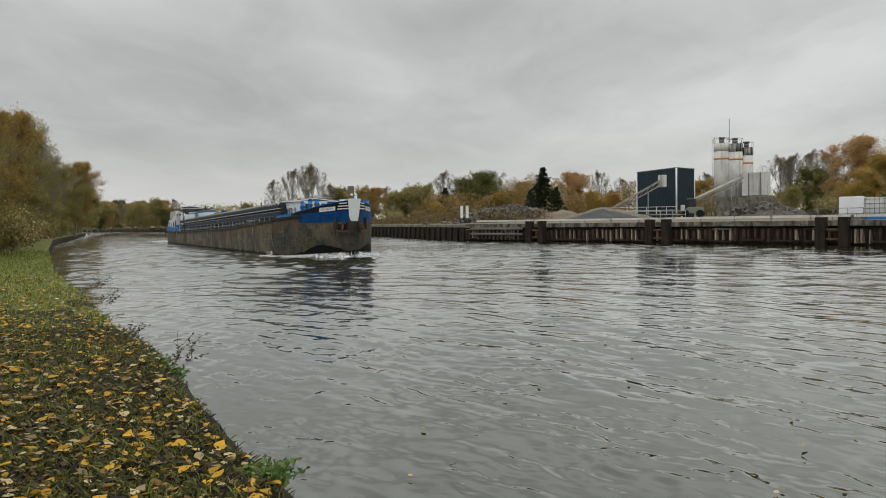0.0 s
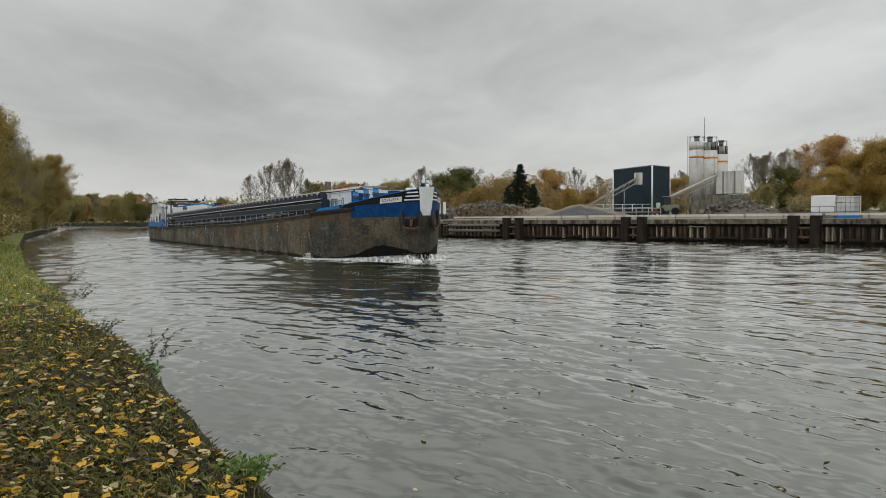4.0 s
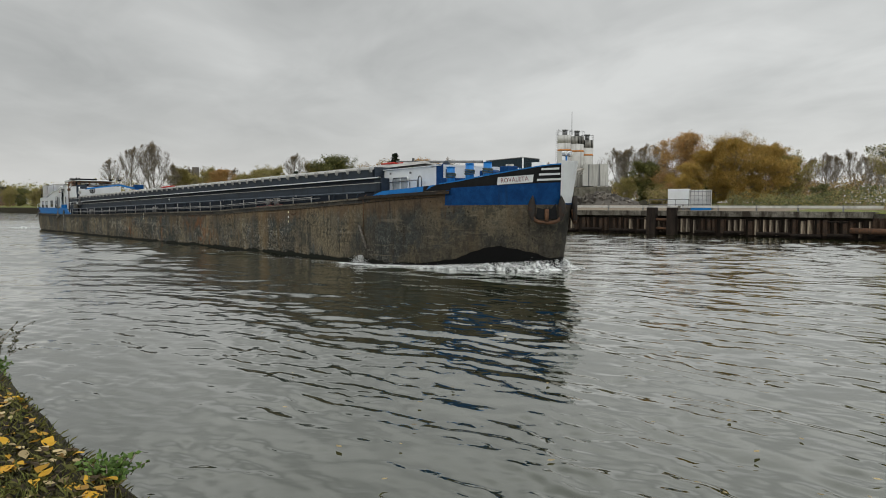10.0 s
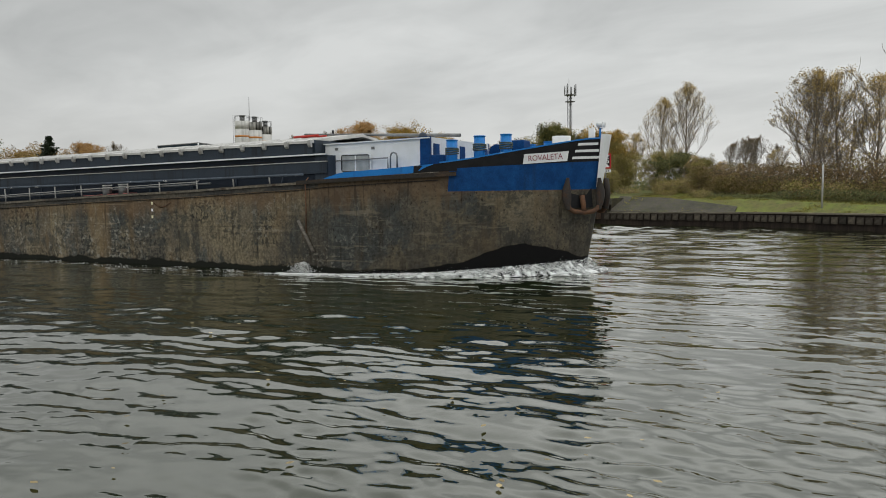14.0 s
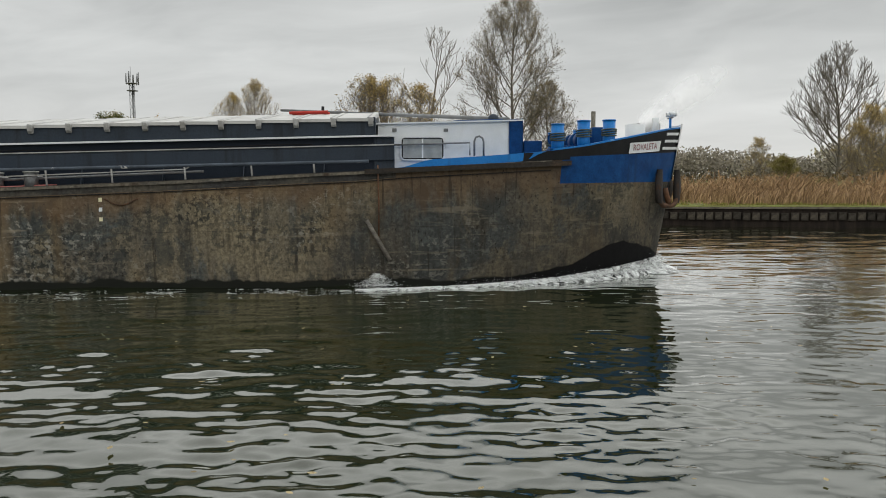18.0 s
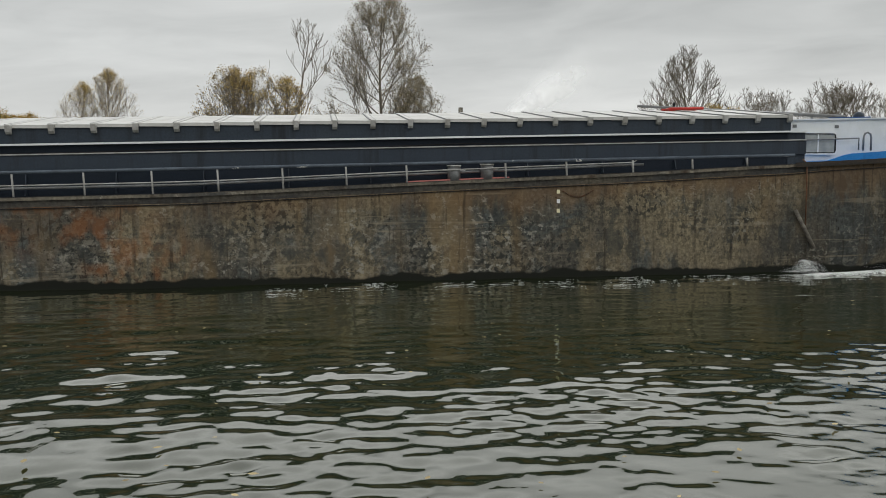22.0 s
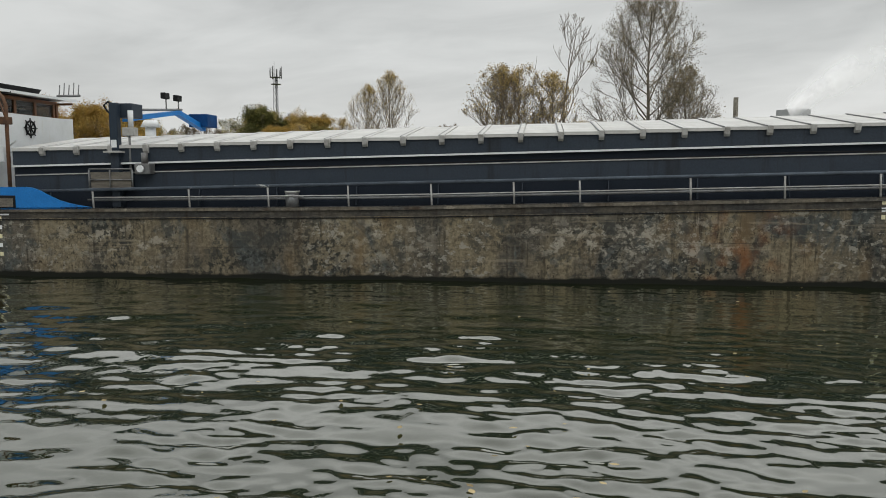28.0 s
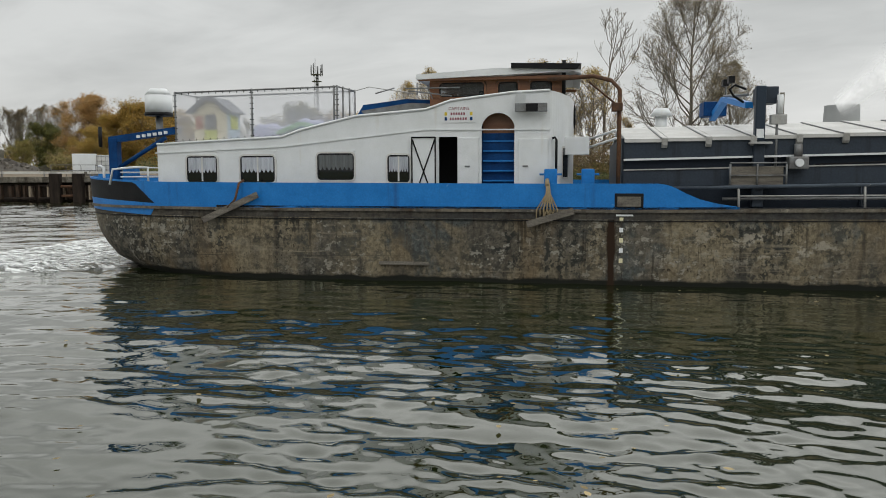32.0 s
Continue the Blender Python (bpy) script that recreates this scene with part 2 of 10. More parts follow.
    up.inputs["From Min"].default_value, up.inputs["From Max"].default_value = 0.02, 0.60
    up.inputs["To Min"].default_value, up.inputs["To Max"].default_value = 0.075, 0.92
    t.links.new(fr.outputs[0], up.inputs["Value"])
    ms = t.nodes.new("ShaderNodeMixShader")
    t.links.new(up.outputs[0], ms.inputs[0])
    t.links.new(body.outputs[0], ms.inputs[1])
    t.links.new(skin.outputs[0], ms.inputs[2])
    t.links.new(ms.outputs[0], t.nodes["Material Output"].inputs[0])
    return m


M_WATER = water_mat()
M_GRASS = mat("grass_ground", (0.14, 0.168, 0.036), 0.95, var=(0.12, 0.105, 0.045), vscale=0.7, var2=(0.05, 0.06, 0.022), v2scale=3.0, grain=0.35, gscale=60, bump=0.04, bscale=30, world=True)
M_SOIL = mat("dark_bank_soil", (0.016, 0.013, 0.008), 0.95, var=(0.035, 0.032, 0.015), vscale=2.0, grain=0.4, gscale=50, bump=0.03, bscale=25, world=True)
M_HULL = mat("weathered_hull_paint", (0.150, 0.132, 0.102), 0.75, var=(0.062, 0.060, 0.056), vscale=0.55, vband=(0.40, 0.62), var2=(0.27, 0.24, 0.19), v2scale=2.2, v2band=(0.56, 0.68), streak=(0.055, 0.04, 0.028), sscale=2.6, sband=(0.52, 0.70), grain=0.35, gscale=14, bump=0.02, bscale=5, rvar=(0.55, 0.9))
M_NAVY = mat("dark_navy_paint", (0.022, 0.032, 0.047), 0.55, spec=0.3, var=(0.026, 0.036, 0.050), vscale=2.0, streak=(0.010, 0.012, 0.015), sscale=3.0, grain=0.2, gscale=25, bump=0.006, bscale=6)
# the same navy, darker: shade of the coaming recess put into the colour
M_NAVYSHADE = mat("shaded_navy_paint", (0.010, 0.015, 0.024), 0.6, spec=0.15, var=(0.013, 0.018, 0.027), vscale=2.0, grain=0.2, gscale=25)
M_BLACK = mat("black_hull_paint", (0.006, 0.0065, 0.0075), 0.5, var=(0.012, 0.012, 0.013), vscale=3.0, grain=0.2, bump=0.005, bscale=8)
M_BLUE = mat("dark_blue_bow_paint", (0.003, 0.034, 0.122), 0.5, spec=0.12, var=(0.006, 0.058, 0.185), vscale=2.0, streak=(0.008, 0.03, 0.085), sscale=3.0, grain=0.2, gscale=25, bump=0.008, bscale=6)
M_SKYBLUE = mat("bright_blue_paint", (0.006, 0.145, 0.44), 0.42, spec=0.3, var=(0.012, 0.175, 0.50), vscale=2.5, var2=(0.20, 0.38, 0.62), v2scale=1.7, v2squash=(0.7, 1, 1.6), v2band=(0.68, 0.72), streak=(0.012, 0.075, 0.22), sscale=3.0, sband=(0.6, 0.8), grain=0.12, gscale=25, bump=0.006, bscale=5)
M_WHITE = mat("white_ship_paint", (0.68, 0.70, 0.71), 0.4, var=(0.61, 0.63, 0.63), vscale=1.5, streak=(0.55, 0.53, 0.47), sscale=4.0, sband=(0.62, 0.85), grain=0.05, bump=0.004, bscale=4)
M_COVER = mat("galvanised_hatch_cover", (0.53, 0.525, 0.505), 0.5, var=(0.42, 0.415, 0.40), streak=(0.42, 0.40, 0.37), sscale=3.0, ssquash=(1, 0.15, 1), sband=(0.56, 0.8), vscale=1.2, grain=0.12, bump=0.006, bscale=6)
M_STEEL = mat("grey_steel", (0.20, 0.21, 0.215), 0.5, metal=0.5, var=(0.13, 0.125, 0.12), vscale=4, grain=0.15, bump=0.003, bscale=15)
M_RUST = mat("rusty_iron", (0.13, 0.065, 0.035), 0.85, var=(0.06, 0.04, 0.03), vscale=5, grain=0.35, bump=0.01, bscale=20)
M_WOOD = mat("varnished_brown_wood", (0.20, 0.085, 0.035), 0.4, var=(0.14, 0.055, 0.022), vscale=3, vsquash=(0.2, 1, 3), grain=0.2, bump=0.002)
M_OLDWOOD = mat("weathered_grey_timber", (0.17, 0.155, 0.13), 0.9, var=(0.09, 0.08, 0.07), vscale=5, vsquash=(0.3, 1, 2), grain=0.3, bump=0.006)
M_DARK = mat("dark_interior", (0.005, 0.005, 0.005), 0.8)
M_GLASS = mat("window_glass", (0.008, 0.010, 0.012), 0.03, spec=0.45)
M_PANE = mat("clear_pane", (0.05, 0.06, 0.06), 0.03, spec=0.5)
M_PANE.node_tree.nodes["Principled BSDF"].inputs["Alpha"].default_value = 0.30
M_RAIL = mat("pale_rail_paint", (0.40, 0.40, 0.39), 0.5, var=(0.26, 0.25, 0.23), vscale=3, grain=0.15)
M_CURTAIN = mat("white_lace_curtain", (0.47, 0.49, 0.53), 0.9, var=(0.30, 0.32, 0.35), vscale=9, vsquash=(1, 1, 0.1), grain=0.15, gscale=60)
M_CURTAINDIM = mat("dim_lace_curtain", (0.13, 0.14, 0.14), 0.9, var=(0.09, 0.095, 0.095), vscale=9, vsquash=(1, 1, 0.1))


def foam_mat(name, lo, hi, scale):
    """White broken water that is torn open by noise."""
    m = mat(name, (0.80, 0.82, 0.81), 0.8, grain=0.08, gscale=25, bump=0.012, bscale=12)
    t = m.node_tree
    tc = t.nodes.new("ShaderNodeTexCoord")
    mp = t.nodes.new("ShaderNodeMapping")
    mp.inputs["Scale"].default_value = (0.6, 1.3, 1.0)
    t.links.new(tc.outputs["Object"], mp.inputs[0])
    n = t.nodes.new("ShaderNodeTexNoise")
    n.inputs["Scale"].default_value, n.inputs["Detail"].default_value, n.inputs["Roughness"].default_value = scale, 6, 0.65
    t.links.new(mp.outputs[0], n.inputs["Vector"])
    r = t.nodes.new("ShaderNodeMapRange")
    r.inputs["From Min"].default_value, r.inputs["From Max"].default_value = lo, hi
    t.links.new(n.outputs["Fac"], r.inputs["Value"])
    t.links.new(r.outputs[0], t.nodes["Principled BSDF"].inputs["Alpha"])
    return m


M_FOAM = foam_mat("white_foam", 0.42, 0.60, 5.5)
M_FOAMTHIN = foam_mat("thin_foam", 0.57, 0.66, 3.2)
M_SLAB = mat("dark_stained_concrete", (0.080, 0.073, 0.060), 0.95, var=(0.05, 0.048, 0.036), vscale=0.8, var2=(0.07, 0.075, 0.03), v2scale=2.0, grain=0.4, gscale=12, bump=0.03, bscale=4)
M_CONC = mat("old_concrete", (0.22, 0.205, 0.175), 0.9, var=(0.085, 0.078, 0.064), vscale=0.9, streak=(0.05, 0.042, 0.032), sscale=1.6, grain=0.25, gscale=15, bump=0.02, bscale=5)
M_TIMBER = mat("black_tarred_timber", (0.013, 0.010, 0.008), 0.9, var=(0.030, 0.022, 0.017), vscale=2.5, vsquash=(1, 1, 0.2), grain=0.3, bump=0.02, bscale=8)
M_CLAD = mat("dark_blue_cladding", (0.015, 0.028, 0.038), 0.5, var=(0.020, 0.035, 0.046), vscale=0.3, grain=0.08)
M_SILO = mat("pale_silo_steel", (0.60, 0.595, 0.57), 0.6, var=(0.47, 0.465, 0.44), vscale=0.5, streak=(0.10, 0.095, 0.085), sscale=0.8, sband=(0.55, 0.78), grain=0.1)
M_SOOT = mat("black_stained_steel", (0.34, 0.335, 0.31), 0.8, streak=(0.03, 0.03, 0.028), sscale=1.6, ssquash=(1, 1, 0.12), sband=(0.40, 0.56), grain=0.2)
M_DARKCAP = mat("dark_mossy_concrete", (0.17, 0.15, 0.115), 0.9, var=(0.085, 0.075, 0.055), vscale=1.2, streak=(0.03, 0.026, 0.02), grain=0.3, gscale=15, bump=0.02, bscale=5)
M_ORANGE = mat("orange_band", (0.50, 0.20, 0.05), 0.6, grain=0.1)
M_SAND = mat("sand_and_gravel", (0.20, 0.165, 0.12), 0.95, var=(0.14, 0.115, 0.085), vscale=0.4, grain=0.25, gscale=8, bump=0.1, bscale=3, world=True)
M_ROCK = mat("grey_rubble", (0.12, 0.11, 0.098), 0.9, isl=(0.4, (1, 0.98, 0.95)), grain=0.25, gscale=6, bump=0.03)
M_BARK = mat("grey_brown_bark", (0.23, 0.195, 0.155), 0.9, var=(0.15, 0.125, 0.10), vscale=3, grain=0.25, gscale=20, bump=0.02)
M_BARKPALE = mat("pale_dead_bark", (0.30, 0.265, 0.22), 0.9, var=(0.15, 0.13, 0.11), vscale=3, grain=0.25, bump=0.02)
M_BIRCH = mat("birch_bark", (0.25, 0.225, 0.19), 0.85, var=(0.13, 0.115, 0.095), vscale=6, vsquash=(1, 1, 3), grain=0.2)
L_YELLOW = leaf_mat("yellow_leaves", (0.32, 0.20, 0.045), (0.56, 0.37, 0.10), 0.4)
L_ORANGE = leaf_mat("orange_leaves", (0.30, 0.17, 0.055), (0.50, 0.29, 0.105), 0.35)
L_OLIVE = leaf_mat("olive_leaves", (0.155, 0.148, 0.042), (0.33, 0.285, 0.088), 0.35)
L_GREEN = leaf_mat("green_leaves", (0.055, 0.068, 0.022), (0.14, 0.145, 0.048))
L_BROWN = leaf_mat("brown_leaves", (0.28, 0.20, 0.10), (0.50, 0.37, 0.18), 0.3)
L_DARKGREEN = leaf_mat("conifer_needles", (0.016, 0.026, 0.014), (0.036, 0.05, 0.026))
L_REED = leaf_mat("dry_reeds", (0.25, 0.155, 0.08), (0.44, 0.295, 0.16), 0.35)
L_LAWN = leaf_mat("yellowed_grass", (0.15, 0.145, 0.032), (0.31, 0.275, 0.075), 0.4)
L_THICKET = leaf_mat("dim_thicket_leaves", (0.055, 0.045, 0.018), (0.20, 0.125, 0.05), 0.35)
L_GRASS = leaf_mat("grass_blades", (0.10, 0.135, 0.026), (0.27, 0.285, 0.07), 0.4)
L_FALLEN = leaf_mat("fallen_leaves", (0.12, 0.075, 0.03), (0.55, 0.30, 0.035), 0.5)
L_FALLENPALE = leaf_mat("pale_fallen_leaves", (0.26, 0.19, 0.085), (0.50, 0.40, 0.22), 0.45)


# ---- builders ----
def link_mesh(name, verts, faces, material, parent=None, label="", smooth=False):
    me = bpy.data.meshes.new(name)
    me.from_pydata([tuple(v) for v in verts], [], faces)
    if smooth:
        me.polygons.foreach_set("use_smooth", [True] * len(me.polygons))
    for m in material if isinstance(material, (list, tuple)) else [material]:
        me.materials.append(m)
    me.update()
    ob = new(name, me)
    ob.parent = parent
    if label:
        ob["label"] = label
    return ob


def part(name, bm, material, parent=None, label="", smooth=False):
    me = bpy.data.meshes.new(name)
    bmesh.ops.recalc_face_normals(bm, faces=bm.faces)
    bm.to_mesh(me)
    bm.free()
    if smooth:
        me.polygons.foreach_set("use_smooth", [True] * len(me.polygons))
    for m in material if isinstance(material, (list, tuple)) else [material]:
        me.materials.append(m)
    ob = new(name, me)
    ob.parent = parent
    if label:
        ob["label"] = label
    return ob


def empty(name, m=None, **tags):
    ob = new(name)
    ob.empty_display_size = 0.2
    if m is not None:
        ob.matrix_world = m
    return tagged(ob, **tags)


def box(bm, x0, y0, z0, x1, y1, z1, bevel=0.0, slot=0):
    vs = [bm.verts.new((x, y, z)) for z in (z0, z1) for x, y in ((x0, y0), (x1, y0), (x1, y1), (x0, y1))]
    fs = [bm.faces.new([vs[i] for i in q]) for q in ((3, 2, 1, 0), (4, 5, 6, 7), (0, 1, 5, 4), (1, 2, 6, 5), (2, 3, 7, 6), (3, 0, 4, 7))]
    for f in fs:
        f.material_index = slot
    if bevel:
        es = list({e for f in fs for e in f.edges})
        bmesh.ops.bevel(bm, geom=es, offset=bevel, segments=2, affect="EDGES", profile=0.6)
    return bm


def bx(x0, y0, z0, x1, y1, z1, bevel=0.0):
    return box(bmesh.new(), x0, y0, z0, x1, y1, z1, bevel)


def rod(bm, a, b, r, n=8, r2=None, slot=0):
    a, b = Vector(a), Vector(b)
    r2 = r if r2 is None else r2
    d = (b - a).normalized()
    u = d.orthogonal().normalized()
    v = d.cross(u)
    ra, rb = [], []
    for k in range(n):
        c, s = math.cos(2 * math.pi * k / n), math.sin(2 * math.pi * k / n)
        ra.append(bm.verts.new(a + (u * c + v * s) * r))
        rb.append(bm.verts.new(b + (u * c + v * s) * r2))
    for k in range(n):
        f = bm.faces.new((ra[k], ra[(k + 1) % n], rb[(k + 1) % n], rb[k]))
        f.material_index = slot
        f.smooth = True
    bm.faces.new(ra[::-1]).material_index = slot
    bm.faces.new(rb).material_index = slot
    return bm


def pipe(bm, pts, r, n=8):
    """One round bar swept through the points."""
    pts = [Vector(p) for p in pts]
    prev, u = None, None
    for k, p in enumerate(pts):
        d = (pts[min(k + 1, len(pts) - 1)] - pts[max(k - 1, 0)]).normalized()
        u = d.orthogonal().normalized() if u is None else (u - d * u.dot(d)).normalized()
        w = d.cross(u)
        ring = [bm.verts.new(p + (u * math.cos(2 * math.pi * j / n) + w * math.sin(2 * math.pi * j / n)) * r) for j in range(n)]
        if prev:
            for j in range(n):
                bm.faces.new((prev[j], prev[(j + 1) % n], ring[(j + 1) % n], ring[j])).smooth = True
        else:
            bm.faces.new(ring[::-1])
        prev = ring
    bm.faces.new(prev)
    return bm


def prism(bm, poly, axis, lo, hi, slot=0):
    """A polygon of (a, b) pairs drawn out along an axis from lo to hi. axis y: (x, z); x: (y, z); z: (x, y)."""
    put = {"x": lambda p, k: (k, p[0], p[1]), "y": lambda p, k: (p[0], k, p[1]), "z": lambda p, k: (p[0], p[1], k)}[axis]
    va, vb = [bm.verts.new(put(p, lo)) for p in poly], [bm.verts.new(put(p, hi)) for p in poly]
    n = len(poly)
    for k in range(n):
        bm.faces.new((va[k], va[(k + 1) % n], vb[(k + 1) % n], vb[k])).material_index = slot
    bm.faces.new(va[::-1]).material_index = slot
    bm.faces.new(vb).material_index = slot
    return bm


def lerp(x, pts):
    return float(np.interp(x, [p[0] for p in pts], [p[1] for p in pts]))


def text_mesh(body, size):
    """Outline letters of the built-in font as plain mesh data, centred."""
    cu = bpy.data.curves.new("letters", "FONT")
    cu.body, cu.size, cu.align_x, cu.align_y = body, size, "CENTER", "CENTER"
    cu.resolution_u = 3
    tmp = new("letters", cu)
    dg = bpy.context.evaluated_depsgraph_get()
    me = bpy.data.meshes.new_from_object(tmp.evaluated_get(dg))
    bpy.data.objects.remove(tmp)
    return me

# ---- water and ground ----
NEAR = [(-420, 440), (-220, 340), (-135, 276), (-104, 226), (-58.6, 117), (-32.8, 64.6), (-15.45, 31.0), (-9.38, 20.4), (-6.05, 14.3), (-4.2, 11.4), (-2.86, 8.6), (-1.63, 6.3), (-0.89, 5.0), (0.18, 3.05), (1.15, 1.25), (2.0, -0.6), (8, -11), (25, -42), (70, -120), (300, -500)]
FAR = [(-400, 520), (-200, 400), (-115, 318), (-60, 225), (-13, 147), (3.3, 101), (10, 93), (22, 79.5), (34, 66), (42.3, 50.5), (43.4, 42.3), (43.5, 42), (47.5, 32.5), (49.7, 1), (53.5, -11), (75, -60), (150, -200), (420, -600)]
FAR_Z = [1.6, 1.6, 1.7, 1.9, 2.0, 2.15, 2.15, 2.15, 2.15, 2.1, 1.95, 0.95, 1.0, 1.25, 1.2, 1.2, 1.2, 1.2]


def fine(line, step):
    """The line with points at most step apart."""
    out = [Vector((*line[0], 0))]
    for a, b in zip(line, line[1:]):
        a, b = Vector((*a, 0)), Vector((*b, 0))
        n = max(1, int((b - a).length / step))
        out += [a.lerp(b, k / n) for k in range(1, n + 1)]
    return out


def sideways(pts, k, sign):
    a, b = pts[max(k - 1, 0)], pts[min(k + 1, len(pts) - 1)]
    d = (b - a).normalized()
    return Vector((d.y, -d.x, 0)) * sign


def strip(pts, rows, sign):
    """Verts and faces of a band beside a line; rows: offset and a function of the place that gives the height."""
    verts, faces = [], []
    for k, p in enumerate(pts):
        s = sideways(pts, k, sign)
        for off, hz in rows:
            q = p + s * off
            verts.append((q.x, q.y, hz(q, k)))
    w = len(rows)
    for k in range(len(pts) - 1):
        for r in range(w - 1):
            a = k * w + r
            f = (a, a + 1, a + w + 1, a + w)
            faces.append(f if sign < 0 else f[::-1])
    return verts, faces


def rough(q, s, amp):
    return amp * noise.noise((q.x * s, q.y * s, 0.3))


near_pts = []
for a, b in zip(NEAR, NEAR[1:]):
    d = math.hypot((a[0] + b[0]) / 2, (a[1] + b[1]) / 2)
    seg = fine([a, b], 0.3 if d < 16 else 1.5 if d < 70 else 20)
    near_pts += seg[:-1]
near_pts.append(Vector((*NEAR[-1], 0)))
near_pts = [p + Vector((0.07, 0, 0)) if -1 < p.y < 12 else p for p in near_pts]
wob = lambda q: noise.noise((q.x * 0.9, q.y * 0.9, 4.2)) * 0.05 + noise.noise((q.x * 3.1, q.y * 3.1, 1.7)) * 0.03
near_top = lambda q, k: 0.9 + rough(q, 0.35, 0.05) + rough(q, 2.3, 0.025)
near_rows = [(-0.02, lambda q, k: -1.2), (0.0, lambda q, k: 0.3), (0.03, lambda q, k: 0.66 + rough(q, 3, 0.06)), (0.08, lambda q, k: 0.80 + rough(q, 3, 0.05)), (0.17, lambda q, k: 0.87 + rough(q, 3, 0.03))]
near_rows += [(o, near_top) for o in (0.35, 0.6, 0.9, 1.3, 1.8, 2.4, 3.0, 3.8, 5.0, 7.0)] + [(12, lambda q, k: 1.15), (25, lambda q, k: 1.5), (70, lambda q, k: 2), (300, lambda q, k: 2), (2500, lambda q, k: 2)]
v1, f1 = strip(near_pts, near_rows, 1)
v1 = [(x + wob(Vector((x, y, 0))), y, z) if abs(x) < 60 and z > 0 else (x, y, z) for x, y, z in v1]
far_pts = fine(FAR, 6)
far_z = lambda q: lerp(q.y, sorted((p[1], z) for p, z in zip(FAR, FAR_Z)))
rise_at = lambda k: lerp(far_pts[k].y, [(26, 0), (33, 0.8), (46, 1), (54, 0)])
# the low lawn behind the wall: a short steep bank, then nearly level
lawn_z = lambda y: lerp(y, [(-600, 1.2), (-11, 1.2), (1, 1.27), (24, 1.5), (31.6, 1.74), (36, 1.9), (42, 2.03), (50.5, 2.1), (66, 2.15), (101, 2.15), (147, 2.0), (225, 1.9), (318, 1.7), (520, 1.6)])
far_rows = [(0.0, lambda q, k: -1.5), (0.02, lambda q, k: far_z(far_pts[k]) - 0.05), (0.5, lambda q, k: far_z(far_pts[k]) + 0.02), (2.6, lambda q, k: lawn_z(far_pts[k].y) + rough(q, 0.3, 0.05)), (8, lambda q, k: lawn_z(far_pts[k].y) + 0.13 + 0.15 * rise_at(k) + rough(q, 0.2, 0.12)),
            (20, lambda q, k: lawn_z(far_pts[k].y) + 0.4 + 0.35 * rise_at(k) + rough(q, 0.1, 0.3)), (50, lambda q, k: 2.6 + rough(q, 0.05, 0.5)), (120, lambda q, k: 3.0), (400, lambda q, k: 4), (3500, lambda q, k: 4)]
v2, f2 = strip(far_pts, far_rows, -1)
ground = tagged(link_mesh("ground", v1 + v2, f1 + [tuple(i + len(v1) for i in f) for f in f2], [M_GRASS, M_SOIL, M_SAND], smooth=True), "grassy canal banks with damp soil and flat land behind", "ground", kind="structure")


for f in ground.data.polygons:
    c = f.center
    if c.y < 17 + 3 * noise.noise((c.x, c.y, 2)) and c.x < 8 and -30 < c.y and c.x > -14:
        f.material_index = 1
    if 58 < c.y < 128 and c.x > 0 and c.z > 1.5:
        f.material_index = 2
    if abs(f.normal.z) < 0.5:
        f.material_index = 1


